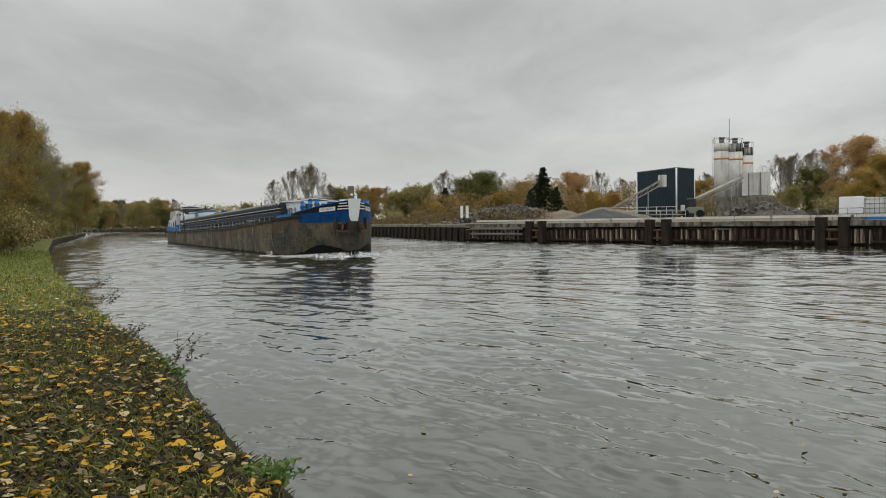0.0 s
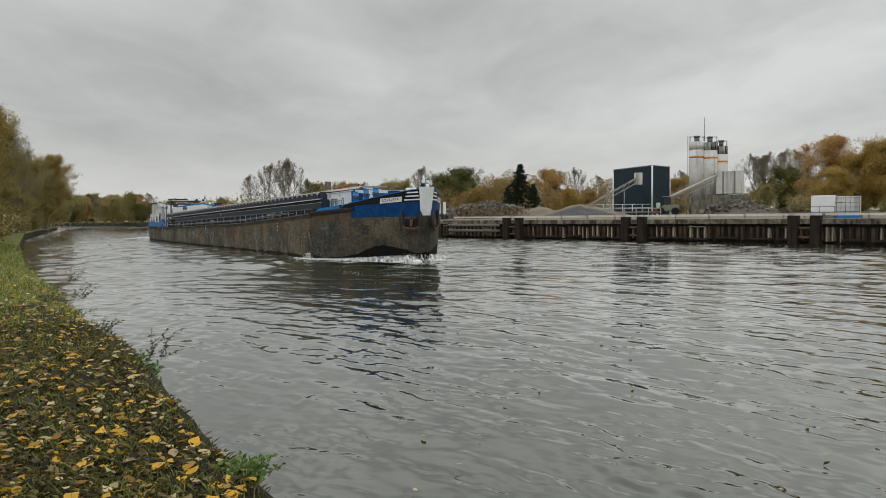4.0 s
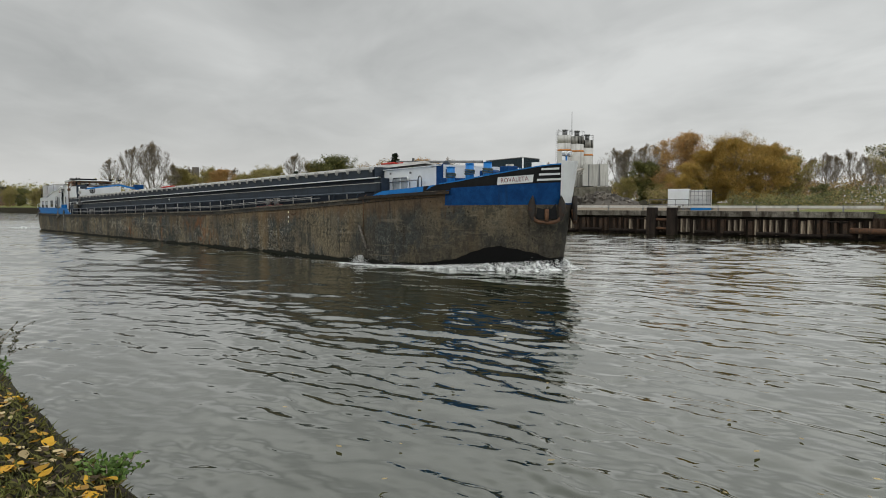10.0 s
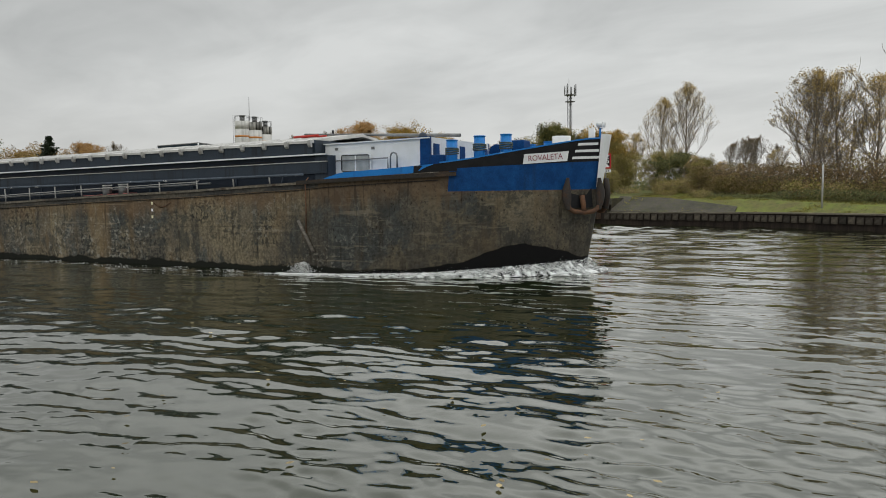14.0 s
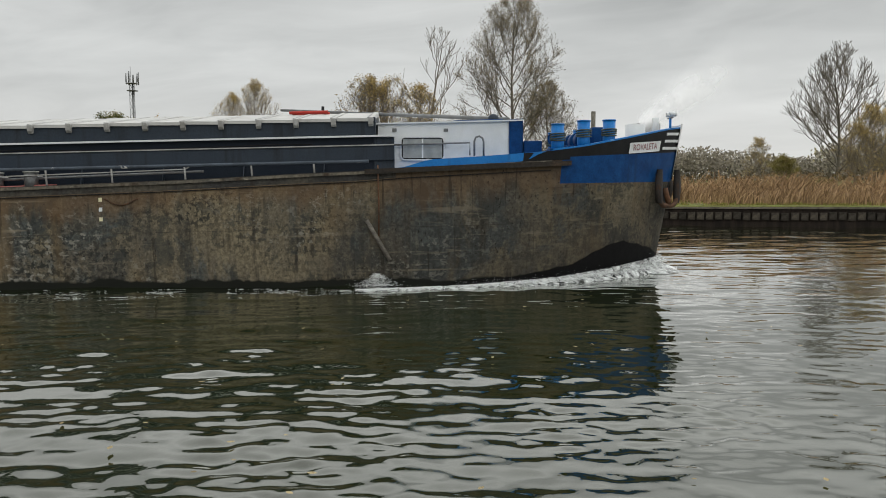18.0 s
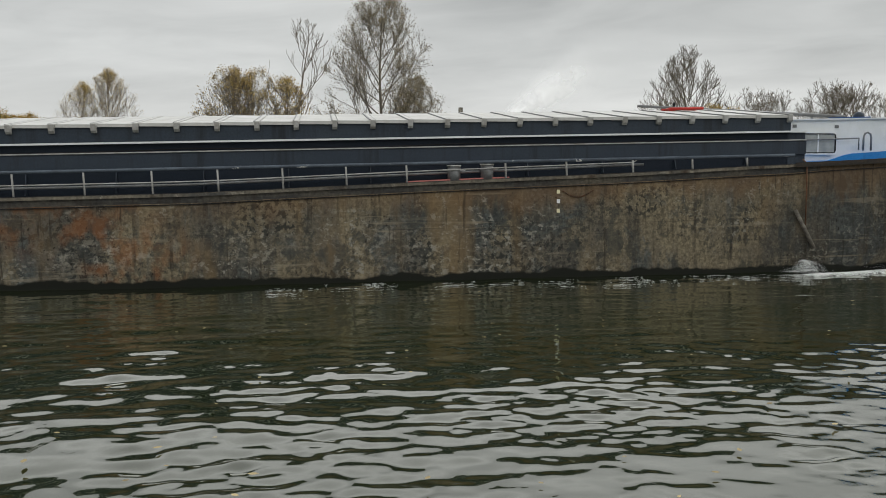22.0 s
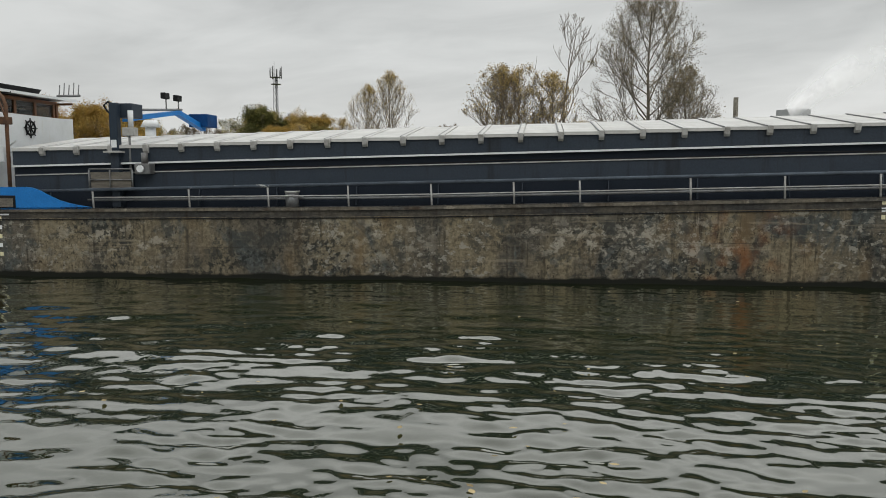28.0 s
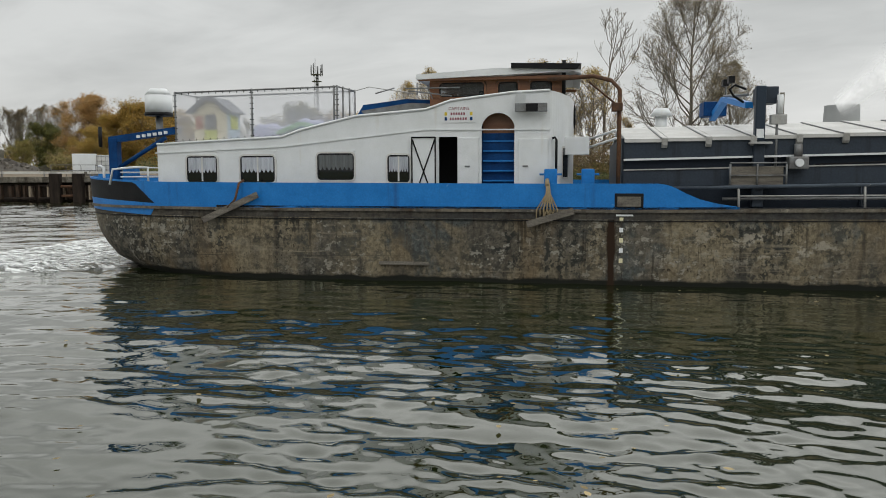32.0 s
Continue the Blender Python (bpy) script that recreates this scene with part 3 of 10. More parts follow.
def water_sheet():
    """One sheet of water to the horizon: rings about a spot on the near bank, close-set where the canal lies; wavelets as relief."""
    cx, cy = -3.0, -2.0
    ang = list(np.arange(-118, 42, 0.19)) + list(np.arange(42, 242, 4.0))
    rad = np.concatenate([[1.5, 2.6], 3.6 * np.exp(np.linspace(0, math.log(150 / 3.6), 880)), [165, 185, 210, 240, 280, 330, 450, 700, 1200, 2600]])
    A, R = np.meshgrid(np.radians(np.array(ang)), rad)
    X, Y = cx - np.sin(A) * R, cy + np.cos(A) * R
    rs = np.random.RandomState(7)
    Z = np.zeros_like(X)
    cell = R * 0.0046
    # the strip where the boats pass abreast of the towpath lies smoother
    lee = np.clip((-np.degrees(A) - 30) / 26, 0, 1)
    short_calm = 1 - lee * (1 - np.interp(R, [0, 11, 13.5, 15, 17, 25, 31, 42], [1.15, 1.12, 0.92, 0.58, 0.48, 0.50, 0.85, 1.15]))
    long_calm = 1 - lee * (1 - np.interp(R, [0, 11, 13, 15, 17, 25, 31, 42], [0.80, 0.72, 0.58, 0.45, 0.38, 0.42, 0.80, 1.15]))
    # patches of stronger and weaker ripple
    gust = 0.80 + 0.42 * np.sin(X * 0.11 + 1.3 * np.sin(Y * 0.07)) * np.sin(Y * 0.09 + 0.6)
    # short ripples come in patches, with smoother water between
    patch = np.zeros_like(X)
    for k in range(9):
        lam, th = 1.4 + 3.2 * rs.rand(), rs.rand() * 3.1416
        patch += np.sin(6.283 / lam * (X * math.cos(th) + Y * math.sin(th)) + rs.rand() * 6.283 + 0.8 * np.sin(0.9 * X * rs.rand() - 0.8 * Y * rs.rand()))
    patch = 0.50 + 1.15 * np.clip(patch / 4.2 + 0.35, 0, 1.1)
    for k in range(104):
        lam = 0.11 * (1.15 / 0.11) ** rs.rand()
        th = radians(28 + rs.normal(0, 30))
        q = 2 * math.pi / lam
        slope = 0.0140 * (1.0 if lam < 0.2 else 1.25 if lam < 0.48 else 0.72)
        fade = np.clip((lam / cell - 2.2) / 3.0, 0, 1)
        ph = q * (X * math.cos(th) + Y * math.sin(th)) + rs.rand() * 6.283 + 0.5 * np.sin(0.35 * X * rs.rand() + 0.4 * Y * rs.rand())
        Z += fade * (patch * short_calm if lam < 0.6 else long_calm) * slope / q * (np.sin(ph) + 0.30 * np.sin(2 * ph + 0.5))
    for k in range(24):
        lam = 1.2 * (3.6 / 1.2) ** rs.rand()
        th = radians(28 + rs.normal(0, 24))
        q = 2 * math.pi / lam
        fade = np.clip((lam / cell - 2.2) / 3.0, 0, 1) * np.clip((R - 14) / 50, 0.42, 1)
        ph = q * (X * math.cos(th) + Y * math.sin(th)) + rs.rand() * 6.283 + 0.5 * np.sin(0.2 * X * rs.rand() + 0.25 * Y * rs.rand())
        Z += fade * long_calm * 0.018 / q * (np.sin(ph) + 0.30 * np.sin(2 * ph + 0.5))
    for k in range(30):
        lam = 1.5 * (4.5 / 1.5) ** rs.rand()
        th = radians(66 + rs.normal(0, 34))
        q = 2 * math.pi / lam
        fade = np.clip((lam / cell - 2.2) / 3.0, 0, 1) * np.clip((R - 20) / 25, 0, 1)
        ph = q * (X * math.cos(th) + Y * math.sin(th)) + rs.rand() * 6.283 + 0.5 * np.sin(0.2 * X * rs.rand() + 0.25 * Y * rs.rand())
        Z += fade * 0.017 / q * (np.sin(ph) + 0.30 * np.sin(2 * ph + 0.5))
    Z *= gust
    n, m = X.shape
    co = np.stack([X, Y, Z], -1).reshape(-1, 3)
    i = np.arange(n * m).reshape(n, m)
    nxt = np.roll(i, -1, axis=1)
    quads = np.stack([i[:-1], i[1:], nxt[1:], nxt[:-1]], -1).reshape(-1, 4)
    me = bpy.data.meshes.new("water")
    me.vertices.add(len(co))
    me.vertices.foreach_set("co", co.ravel())
    me.loops.add(quads.size)
    me.loops.foreach_set("vertex_index", quads.ravel().astype(np.int32))
    me.polygons.add(len(quads))
    me.polygons.foreach_set("loop_start", (np.arange(len(quads)) * 4).astype(np.int32))
    me.polygons.foreach_set("use_smooth", np.ones(len(quads), dtype=bool))
    me.update(calc_edges=True)
    me.materials.append(M_WATER)
    return new("water", me)


water = tagged(water_sheet(), "grey-green rippled canal water under an overcast sky", "water", kind="structure")

# ---- far bank: quay of sheet piles under a concrete beam ----
QUAY = [(3.3, 101), (10, 93), (22, 79.5), (34, 66), (42.3, 50.5)]


def along(line, step):
    """Places and directions at even steps along a line."""
    out, left = [], 0.0
    for a, b in zip(line, line[1:]):
        a, b = Vector((*a, 0)), Vector((*b, 0))
        L = (b - a).length
        d = (b - a) / L
        s = left
        while s < L:
            out.append((a + d * s, d))
            s += step
        left = s - L
    return out


def at_dir(p, d, z=0.0):
    return pose(p.x, p.y, z, 0, 0, math.degrees(math.atan2(d.y, d.x)))


rng = random.Random(5)
M_CAP = mat("stained_quay_concrete", (0.20, 0.185, 0.155), 0.9, var=(0.07, 0.062, 0.05), vscale=0.8, vsquash=(1, 1, 2), vband=(0.40, 0.62), streak=(0.035, 0.028, 0.022), sscale=1.4, ssquash=(1, 1, 0.25), sband=(0.46, 0.62), grain=0.3, gscale=15, bump=0.02, bscale=5)
quay = empty("quay_wall", label="rusty sheet-pile quay under a weathered concrete beam", category="quay wall", kind="structure")
bm = bmesh.new()
for a, b in zip(QUAY, QUAY[1:]):
    d = Vector((b[0] - a[0], b[1] - a[1], 0))
    n = Vector((-d.y, d.x, 0)).normalized()
    if n.dot(Vector((*a, 0))) > 0:
        n = -n
    prism(bm, [(a[0] + n.x * 0.55, a[1] + n.y * 0.55), (b[0] + n.x * 0.55, b[1] + n.y * 0.55), (b[0] - n.x * 0.6, b[1] - n.y * 0.6), (a[0] - n.x * 0.6, a[1] - n.y * 0.6)], "z", 1.70, 2.16)
part("capping_beam", bm, M_CAP, quay, "weathered concrete beam")
bm = bmesh.new()
for a, b in zip(QUAY, QUAY[1:]):
    d = Vector((b[0] - a[0], b[1] - a[1], 0))
    n = Vector((-d.y, d.x, 0)).normalized()
    if n.dot(Vector((*a, 0))) > 0:
        n = -n
    prism(bm, [(a[0] + n.x * 0.05, a[1] + n.y * 0.05), (b[0] + n.x * 0.05, b[1] + n.y * 0.05), (b[0] - n.x * 0.1, b[1] - n.y * 0.1), (a[0] - n.x * 0.1, a[1] - n.y * 0.1)], "z", -1.0, 1.55)
# black colour gives the shade under the beam and between the piles
part("back_wall", bm, M_TIMBER, quay, "wet wall behind the piles, blackened for the shade in the gaps")
pile_me = bpy.data.meshes.new("sheet_pile")
bm = prism(bmesh.new(), [(-0.25, -0.02), (-0.16, -0.34), (0.16, -0.34), (0.25, -0.02)], "z", 0.42, 1.70)
bm.to_mesh(pile_me)
bm.free()
PALE_PILE = mat("pale_streaked_pile", (0.31, 0.27, 0.215), 0.85, var=(0.10, 0.070, 0.046), vscale=2.4, vsquash=(1, 1, 0.5), streak=(0.035, 0.026, 0.02), sscale=3.4, sband=(0.46, 0.58), grain=0.3, gscale=10, bump=0.02, bscale=6, rnd=(0.3, (1.0, 0.95, 0.88)))
pile_me.materials.append(PALE_PILE)
dark_me = pile_me.copy()
dark_me.materials.clear()
dark_me.materials.append(mat("rusted_pile", (0.036, 0.027, 0.021), 0.9, var=(0.085, 0.05, 0.03), vscale=1.6, streak=(0.018, 0.014, 0.012), sscale=2.6, grain=0.3, gscale=10, bump=0.02, bscale=6))
for p, d in along(QUAY, 0.64):
    n = Vector((-d.y, d.x, 0))
    if n.dot(p) > 0:
        n = -n
    ob = new("sheet_pile", pile_me if rng.random() < 0.55 else dark_me)
    ob.parent = quay
    ob.matrix_world = at_dir(p + n * rng.uniform(0.02, 0.16) + d * rng.uniform(-0.12, 0.12), d if n.dot(Vector((d.y, -d.x, 0))) > 0 else -d, rng.uniform(-0.22, -0.10)) @ Matrix.Diagonal((rng.choice((0.5, 0.7, 0.85, 1.0)), 1, rng.uniform(0.90, 1.0), 1))
# wet timber ledges before the foot of the piles and broken planks under the beam
for p, d in along(QUAY, 2.9):
    n = Vector((-d.y, d.x, 0))
    if n.dot(p) > 0:
        n = -n
    L = rng.uniform(1.6, 3.0)
    z = 0.30 + rng.uniform(-0.06, 0.06)
    a, b = p + n * 0.45, p + n * 0.45 + d * L
    part("ledge", rod(bmesh.new(), (a.x, a.y, z), (b.x, b.y, z + rng.uniform(-0.05, 0.05)), 0.13, 6), M_TIMBER, quay)
    if rng.random() < 0.6:
        z = rng.uniform(1.38, 1.52)
        part("broken_plank", rod(bmesh.new(), (a.x, a.y, z), (a.x + d.x * L * 0.8, a.y + d.y * L * 0.8, z + rng.uniform(-0.08, 0.08)), 0.075, 4), M_TIMBER if rng.random() < 0.7 else M_OLDWOOD, quay)
# grey guard rail and paved edge on the quay
bm = bmesh.new()
for a, b in zip(QUAY, QUAY[1:]):
    d = Vector((b[0] - a[0], b[1] - a[1], 0))
    n = Vector((-d.y, d.x, 0)).normalized()
    if n.dot(Vector((*a, 0))) > 0:
        n = -n
    o = -n * 1.4
    prism(bm, [(a[0] + o.x, a[1] + o.y), (b[0] + o.x, b[1] + o.y), (b[0] + o.x * 1.06, b[1] + o.y * 1.06), (a[0] + o.x * 1.06, a[1] + o.y * 1.06)], "z", 2.42, 2.62)
rail = empty("quay_guard_rail", label="grey steel guard rail along the quay edge", category="guard rail", kind="structure")
part("beam", bm, M_SILO, rail, "pale galvanised beam")
post_me = bpy.data.meshes.new("rail_post")
bm = bx(-0.05, -0.05, 0, 0.05, 0.05, 0.55)
bm.to_mesh(post_me)
bm.free()
post_me.materials.append(M_STEEL)
for p, d in along(QUAY, 3.6):
    n = Vector((-d.y, d.x, 0))
    if n.dot(p) > 0:
        n = -n
    ob = new("post", post_me)
    ob.parent = rail
    ob.matrix_world = at_dir(p - n * 1.45, d, 2.12)

# mooring dolphins: pairs of tarred posts
DOLPHINS = [(10.6, 90.6), (21.6, 78.6), (33.2, 66.0)]
for x, y in DOLPHINS:
    q = along(QUAY, 0.2)
    p, d = min(q, key=lambda e: (e[0] - Vector((x, y, 0))).length)
    n = Vector((-d.y, d.x, 0))
    if n.dot(p) > 0:
        n = -n
    dol = empty("mooring_dolphin", pose(p.x + n.x * 0.8, p.y + n.y * 0.8, 0), label="pair of black tarred mooring posts against the quay", category="mooring post", group="mooring dolphins along the quay")
    for s in (-0.95, 0.95):
        bm = bmesh.new()
        c = d * s
        u, w = d * 0.42, n * 0.38
        prism(bm, [(c.x + u.x + w.x, c.y + u.y + w.y), (c.x - u.x + w.x, c.y - u.y + w.y), (c.x - u.x - w.x, c.y - u.y - w.y), (c.x + u.x - w.x, c.y + u.y - w.y)], "z", -0.8, 2.45)
        bmesh.ops.bevel(bm, geom=list(bm.edges), offset=0.05, segments=1, affect="EDGES")
        part("post", bm, M_TIMBER, dol)
    bm = bmesh.new()
    for z in (0.55, 1.35):
        rod(bm, d * -1.2 + Vector((0, 0, z)), d * 1.2 + Vector((0, 0, z)), 0.12, 6)
    part("cross_beam", bm, M_RUST, dol)

# older, lower timber quay up the reach
OLD = [(-60, 225), (-13, 147), (3.3, 101)]
old = empty("old_quay", label="low dark timber and concrete quay up the reach", category="quay wall", kind="structure")
for a, b in zip(OLD, OLD[1:]):
    pa, pb = Vector((*a, 0)), Vector((*b, 0))
    d = (pb - pa).normalized()
    n = Vector((-d.y, d.x, 0))
    if n.dot(pa) > 0:
        n = -n
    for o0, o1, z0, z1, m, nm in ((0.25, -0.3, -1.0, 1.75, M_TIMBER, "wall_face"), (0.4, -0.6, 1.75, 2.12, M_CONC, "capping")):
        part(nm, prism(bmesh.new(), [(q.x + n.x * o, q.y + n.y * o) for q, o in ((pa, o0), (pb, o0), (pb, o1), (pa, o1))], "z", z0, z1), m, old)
for p, d in along(OLD, 2.4):
    n = Vector((-d.y, d.x, 0))
    if n.dot(p) > 0:
        n = -n
    bm = rod(bmesh.new(), (p.x + n.x * 0.4, p.y + n.y * 0.4, -0.8), (p.x + n.x * 0.4, p.y + n.y * 0.4, 1.75), 0.16, 6)
    part("fender_pile", bm, M_TIMBER, old)
bm = bmesh.new()
for k in range(12):
    f = k / 11
    rod(bm, (4.0 + 5.0 * f, 99.6 - 6.3 * f, 0.2), (4.0 + 5.0 * f, 99.6 - 6.3 * f, 1.8), 0.13, 6)
for z in (0.9, 1.55):
    rod(bm, (3.6, 99.7, z), (9.4, 92.6, z), 0.16, 6)
tagged(part("timber_fender", bm, M_OLDWOOD), "weathered timber fender frame on the quay", "timber frame")

# low concrete wall and timber-faced bank further on
WALL = [(42.3, 50.5), (43.5, 42), (47.5, 32.5), (49.7, 1), (53.5, -11), (75, -60), (150, -200)]
WALL_Z = [(2.0, 1.95), (0.98, 1.06), (1.06, 1.18), (1.18, 1.15), (1.15, 1.15), (1.15, 1.15)]
low = empty("bank_wall", label="low stained concrete bank wall with grassy top", category="bank wall", kind="structure")
for (a, b), (za, zb) in zip(zip(WALL, WALL[1:]), WALL_Z):
    bm = bmesh.new()
    pa, pb = Vector((*a, 0)), Vector((*b, 0))
    d = (pb - pa).normalized()
    n = Vector((-d.y, d.x, 0))
    if n.dot(pa) > 0:
        n = -n
    thick = 0.42 if pa.y > 45 else 0.10
    for lo, hi, o0, o1, m in ((0.62, 1.0, 0.18, -0.5, 0),):
        vs = []
        for p, zt in ((pa, za), (pb, zb)):
            for off, z in ((o0, zt - thick), (o0, zt), (o1, zt), (o1, zt - thick)):
                vs.append(bm.verts.new((p.x + n.x * off, p.y + n.y * off, z)))
        for k in range(4):
            bm.faces.new((vs[k], vs[(k + 1) % 4], vs[4 + (k + 1) % 4], vs[4 + k]))
        bm.faces.new(vs[:4]), bm.faces.new(vs[4:])
    part("capping", bm, M_SLAB if pa.y > 45 else M_DARKCAP, low)
    bm = bmesh.new()
    vs = [bm.verts.new((p.x + n.x * o, p.y + n.y * o, z)) for p, zt in ((pa, za), (pb, zb)) for o, z in ((0.05, zt - thick + 0.02), (0.12, -1.0), (-0.4, -1.0), (-0.4, zt - thick + 0.02))]
    for k in range(4):
        bm.faces.new((vs[k], vs[(k + 1) % 4], vs[4 + (k + 1) % 4], vs[4 + k]))
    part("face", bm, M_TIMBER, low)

# stained concrete slope beside the end of the quay
foot_line, crest = [(43.75, 42.2), (45.2, 38.4), (47.2, 33.6)], [(46.1, 43.2), (47.5, 39.7), (48.3, 34.1)]
bm = bmesh.new()
ring = [bm.verts.new((x, y, 1.02)) for x, y in foot_line] + [bm.verts.new((x, y, z)) for (x, y), z in zip(crest[::-1], (1.42, 2.03, 2.14))]
back = [bm.verts.new(v.co - Vector((0, 0, 0.35))) for v in ring]
bm.faces.new((ring[0], ring[1], ring[4], ring[5])), bm.faces.new((ring[1], ring[2], ring[3], ring[4]))
for k in range(6):
    bm.faces.new((ring[k], back[k], back[(k + 1) % 6], ring[(k + 1) % 6]))
bmesh.ops.recalc_face_normals(bm, faces=bm.faces)
part("slope_slab", bm, M_SLAB, low, "stained concrete slope")

bat_me = bpy.data.meshes.new("batten")
bm = bx(-0.21, -0.07, 0.42, 0.21, 0.02, 0.86, 0.02)
bm.to_mesh(bat_me)
bm.free()
bat_me.materials.append(mat("grey_bank_block", (0.060, 0.053, 0.043), 0.9, var=(0.022, 0.019, 0.015), vscale=2.2, vband=(0.42, 0.58), grain=0.4, rnd=(0.5, (1, 0.97, 0.92))))
for p, d in along(WALL[1:6], 0.52):
    n = Vector((-d.y, d.x, 0))
    if n.dot(p) > 0:
        n = -n
    ob = new("batten", bat_me)
    ob.parent = low
    ob.matrix_world = at_dir(p + n * 0.14, d if n.dot(Vector((d.y, -d.x, 0))) > 0 else -d, rng.uniform(-0.03, 0.03))
# steel piles with a waling beam at the quay's end
bm = bmesh.new()
rod(bm, (41.2, 51.6, 0.75), (43.1, 43.8, 0.75), 0.22, 8)
waling = tagged(part("waling_beam", bm, M_RUST), "rusty brown waling beam across the sheet piles", "steel beam")

END_PILES = [(42.4, 50.2), (43.5, 42.4)]
for p, d in along(END_PILES, 0.62):
    n = Vector((-d.y, d.x, 0))
    if n.dot(p) > 0:
        n = -n
    ob = new("sheet_pile", dark_me)
    ob.parent = low
    ob.matrix_world = at_dir(p + n * 0.12, d if n.dot(Vector((d.y, -d.x, 0))) > 0 else -d, 0.0)

# ---- the barge: bow towards +x, its near side at y = 0, water at z = 0 ----
BEAM = 7.5
MIDY = BEAM / 2
barge = empty("barge", label="long weathered inland cargo barge with blue bow and white deckhouse", category="barge")
DECK = [(-63, 1.78), (-48, 1.77), (-37.7, 1.86), (-27, 2.08), (-13.7, 2.32), (-7.7, 2.58), (-2.5, 2.77), (0.9, 2.94), (2.4, 3.0), (3.2, 3.08), (7.5, 3.30), (11.9, 3.5)]
BULW = [(2.6, 3.02), (3.2, 3.08), (3.7, 3.23), (3.95, 3.28), (5.37, 3.37), (7.02, 3.51), (7.95, 3.63), (9.5, 3.94), (10.8, 4.22), (11.9, 4.36)]
COAM = lambda x: 4.36 + 0.0203 * x
bow_x = lambda z: 10.90 + 0.182 * z
STERN = [(-0.9, -59.0), (-0.1, -61.4), (0.15, -62.35), (0.6, -62.8), (1.0, -63.08), (1.85, -63.26), (2.5, -63.3)]
BOW = [(0, 0), (0.12, 0.03), (0.27, 0.16), (0.55, 0.72), (0.76, 1.62), (0.89, 2.50), (0.955, 3.02), (0.992, 3.36), (1.0, 3.75)]
for _ in range(2):
    cut = [BOW[0]]
    for a, b in zip(BOW, BOW[1:]):
        cut += [(a[0] * 0.75 + b[0] * 0.25, a[1] * 0.75 + b[1] * 0.25), (a[0] * 0.25 + b[0] * 0.75, a[1] * 0.25 + b[1] * 0.75)]
    BOW = cut + [BOW[-1]]
BOW_S = [0.0]
for a, b in zip(BOW, BOW[1:]):
    BOW_S.append(BOW_S[-1] + math.hypot((b[0] - a[0]) * 8.7, b[1] - a[1]))
BOW_S = [s / BOW_S[-1] for s in BOW_S]
BODY0, BODY1 = -56.0, 3.0


def hull_point(u, z, side):
    """u from -90 (stern) by -1..1 (parallel body) to 90 (stem)."""
    if abs(u) <= 1:
        x, w = BODY0 + (BODY1 - BODY0) * (u + 1) / 2, 1.0
    elif u > 0:
        k = (u - 1) / 89
        x = BODY1 + (bow_x(z) - BODY1) * float(np.interp(k, BOW_S, [p[0] for p in BOW]))
        w = 1 - float(np.interp(k, BOW_S, [p[1] for p in BOW])) / MIDY
    else:
        a = radians(-u - 1) * 90 / 89
        x, w = BODY0 + (lerp(z, STERN) - BODY0) * math.sin(a), max(0.0, math.cos(a)) ** 0.75
    w *= 1.0 if z > 0.6 else 1 - 0.02 * (0.6 - z)
    return (x, MIDY - side * MIDY * w, z)


def hull_out(u, z, side):
    """The level direction that points out of the hull."""
    if abs(u) <= 1:
        return Vector((0, -side, 0))
    e = 0.4
    a, b = Vector(hull_point(max(-90, u - e), z, side)), Vector(hull_point(min(90, u + e), z, side))
    d = (b - a).normalized()
    return Vector((d.y * side, -d.x * side, 0))


def u_at(x, z=3.0):
    """The hull parameter whose place is x along, forward of the parallel body."""
    lo, hi = 1.0, 90.0
    for _ in range(30):
        mid = (lo + hi) / 2
        if hull_point(mid, z, 1)[0] < x:
            lo = mid
        else:
            hi = mid
    return lo


US = [-90 + 6 * k for k in range(14)] + [-7, -1] + [-1 + 2 * k / 60 for k in range(1, 61)] + [1 + 89 * k / 30 for k in range(1, 31)]
verts, faces, slots = [], [], []
hull_rows = 9
for side in (1, -1):
    base = len(verts)
    for u in US:
        x_mid = hull_point(u, 2.5, 1)[0]
        top = lerp(x_mid, DECK)
        if x_mid > 7.3:
            zs = [lerp(x_mid, BULW), 3.345 + (x_mid - 7.4) * 0.057, 2.64 + (x_mid - 7.4) * 0.01, 2.2, 1.6, 1.0, 0.5, 0.0, -0.9]
        else:
            zs = [top, top - (top - 2.64 if top > 3.2 else 0.25), top - (0.7 if top > 3.2 else 0.4), top * 0.66, top * 0.52, top * 0.36, top * 0.18, 0.0, -0.9]
        for z in zs:
            verts.append(hull_point(u, z, side))
    for k in range(len(US) - 1):
        xm = (hull_point(US[k], 2.5, 1)[0] + hull_point(US[k + 1], 2.5, 1)[0]) / 2
        for r in range(hull_rows - 1):
            a = base + k * hull_rows + r
            q = (a, a + 1, a + hull_rows + 1, a + hull_rows)
            faces.append(q if side > 0 else q[::-1])
            slots.append((3 if r == 0 and xm < 3.1 else 0) if xm < 7.4 or r > 1 else (1 if r == 0 else 2))


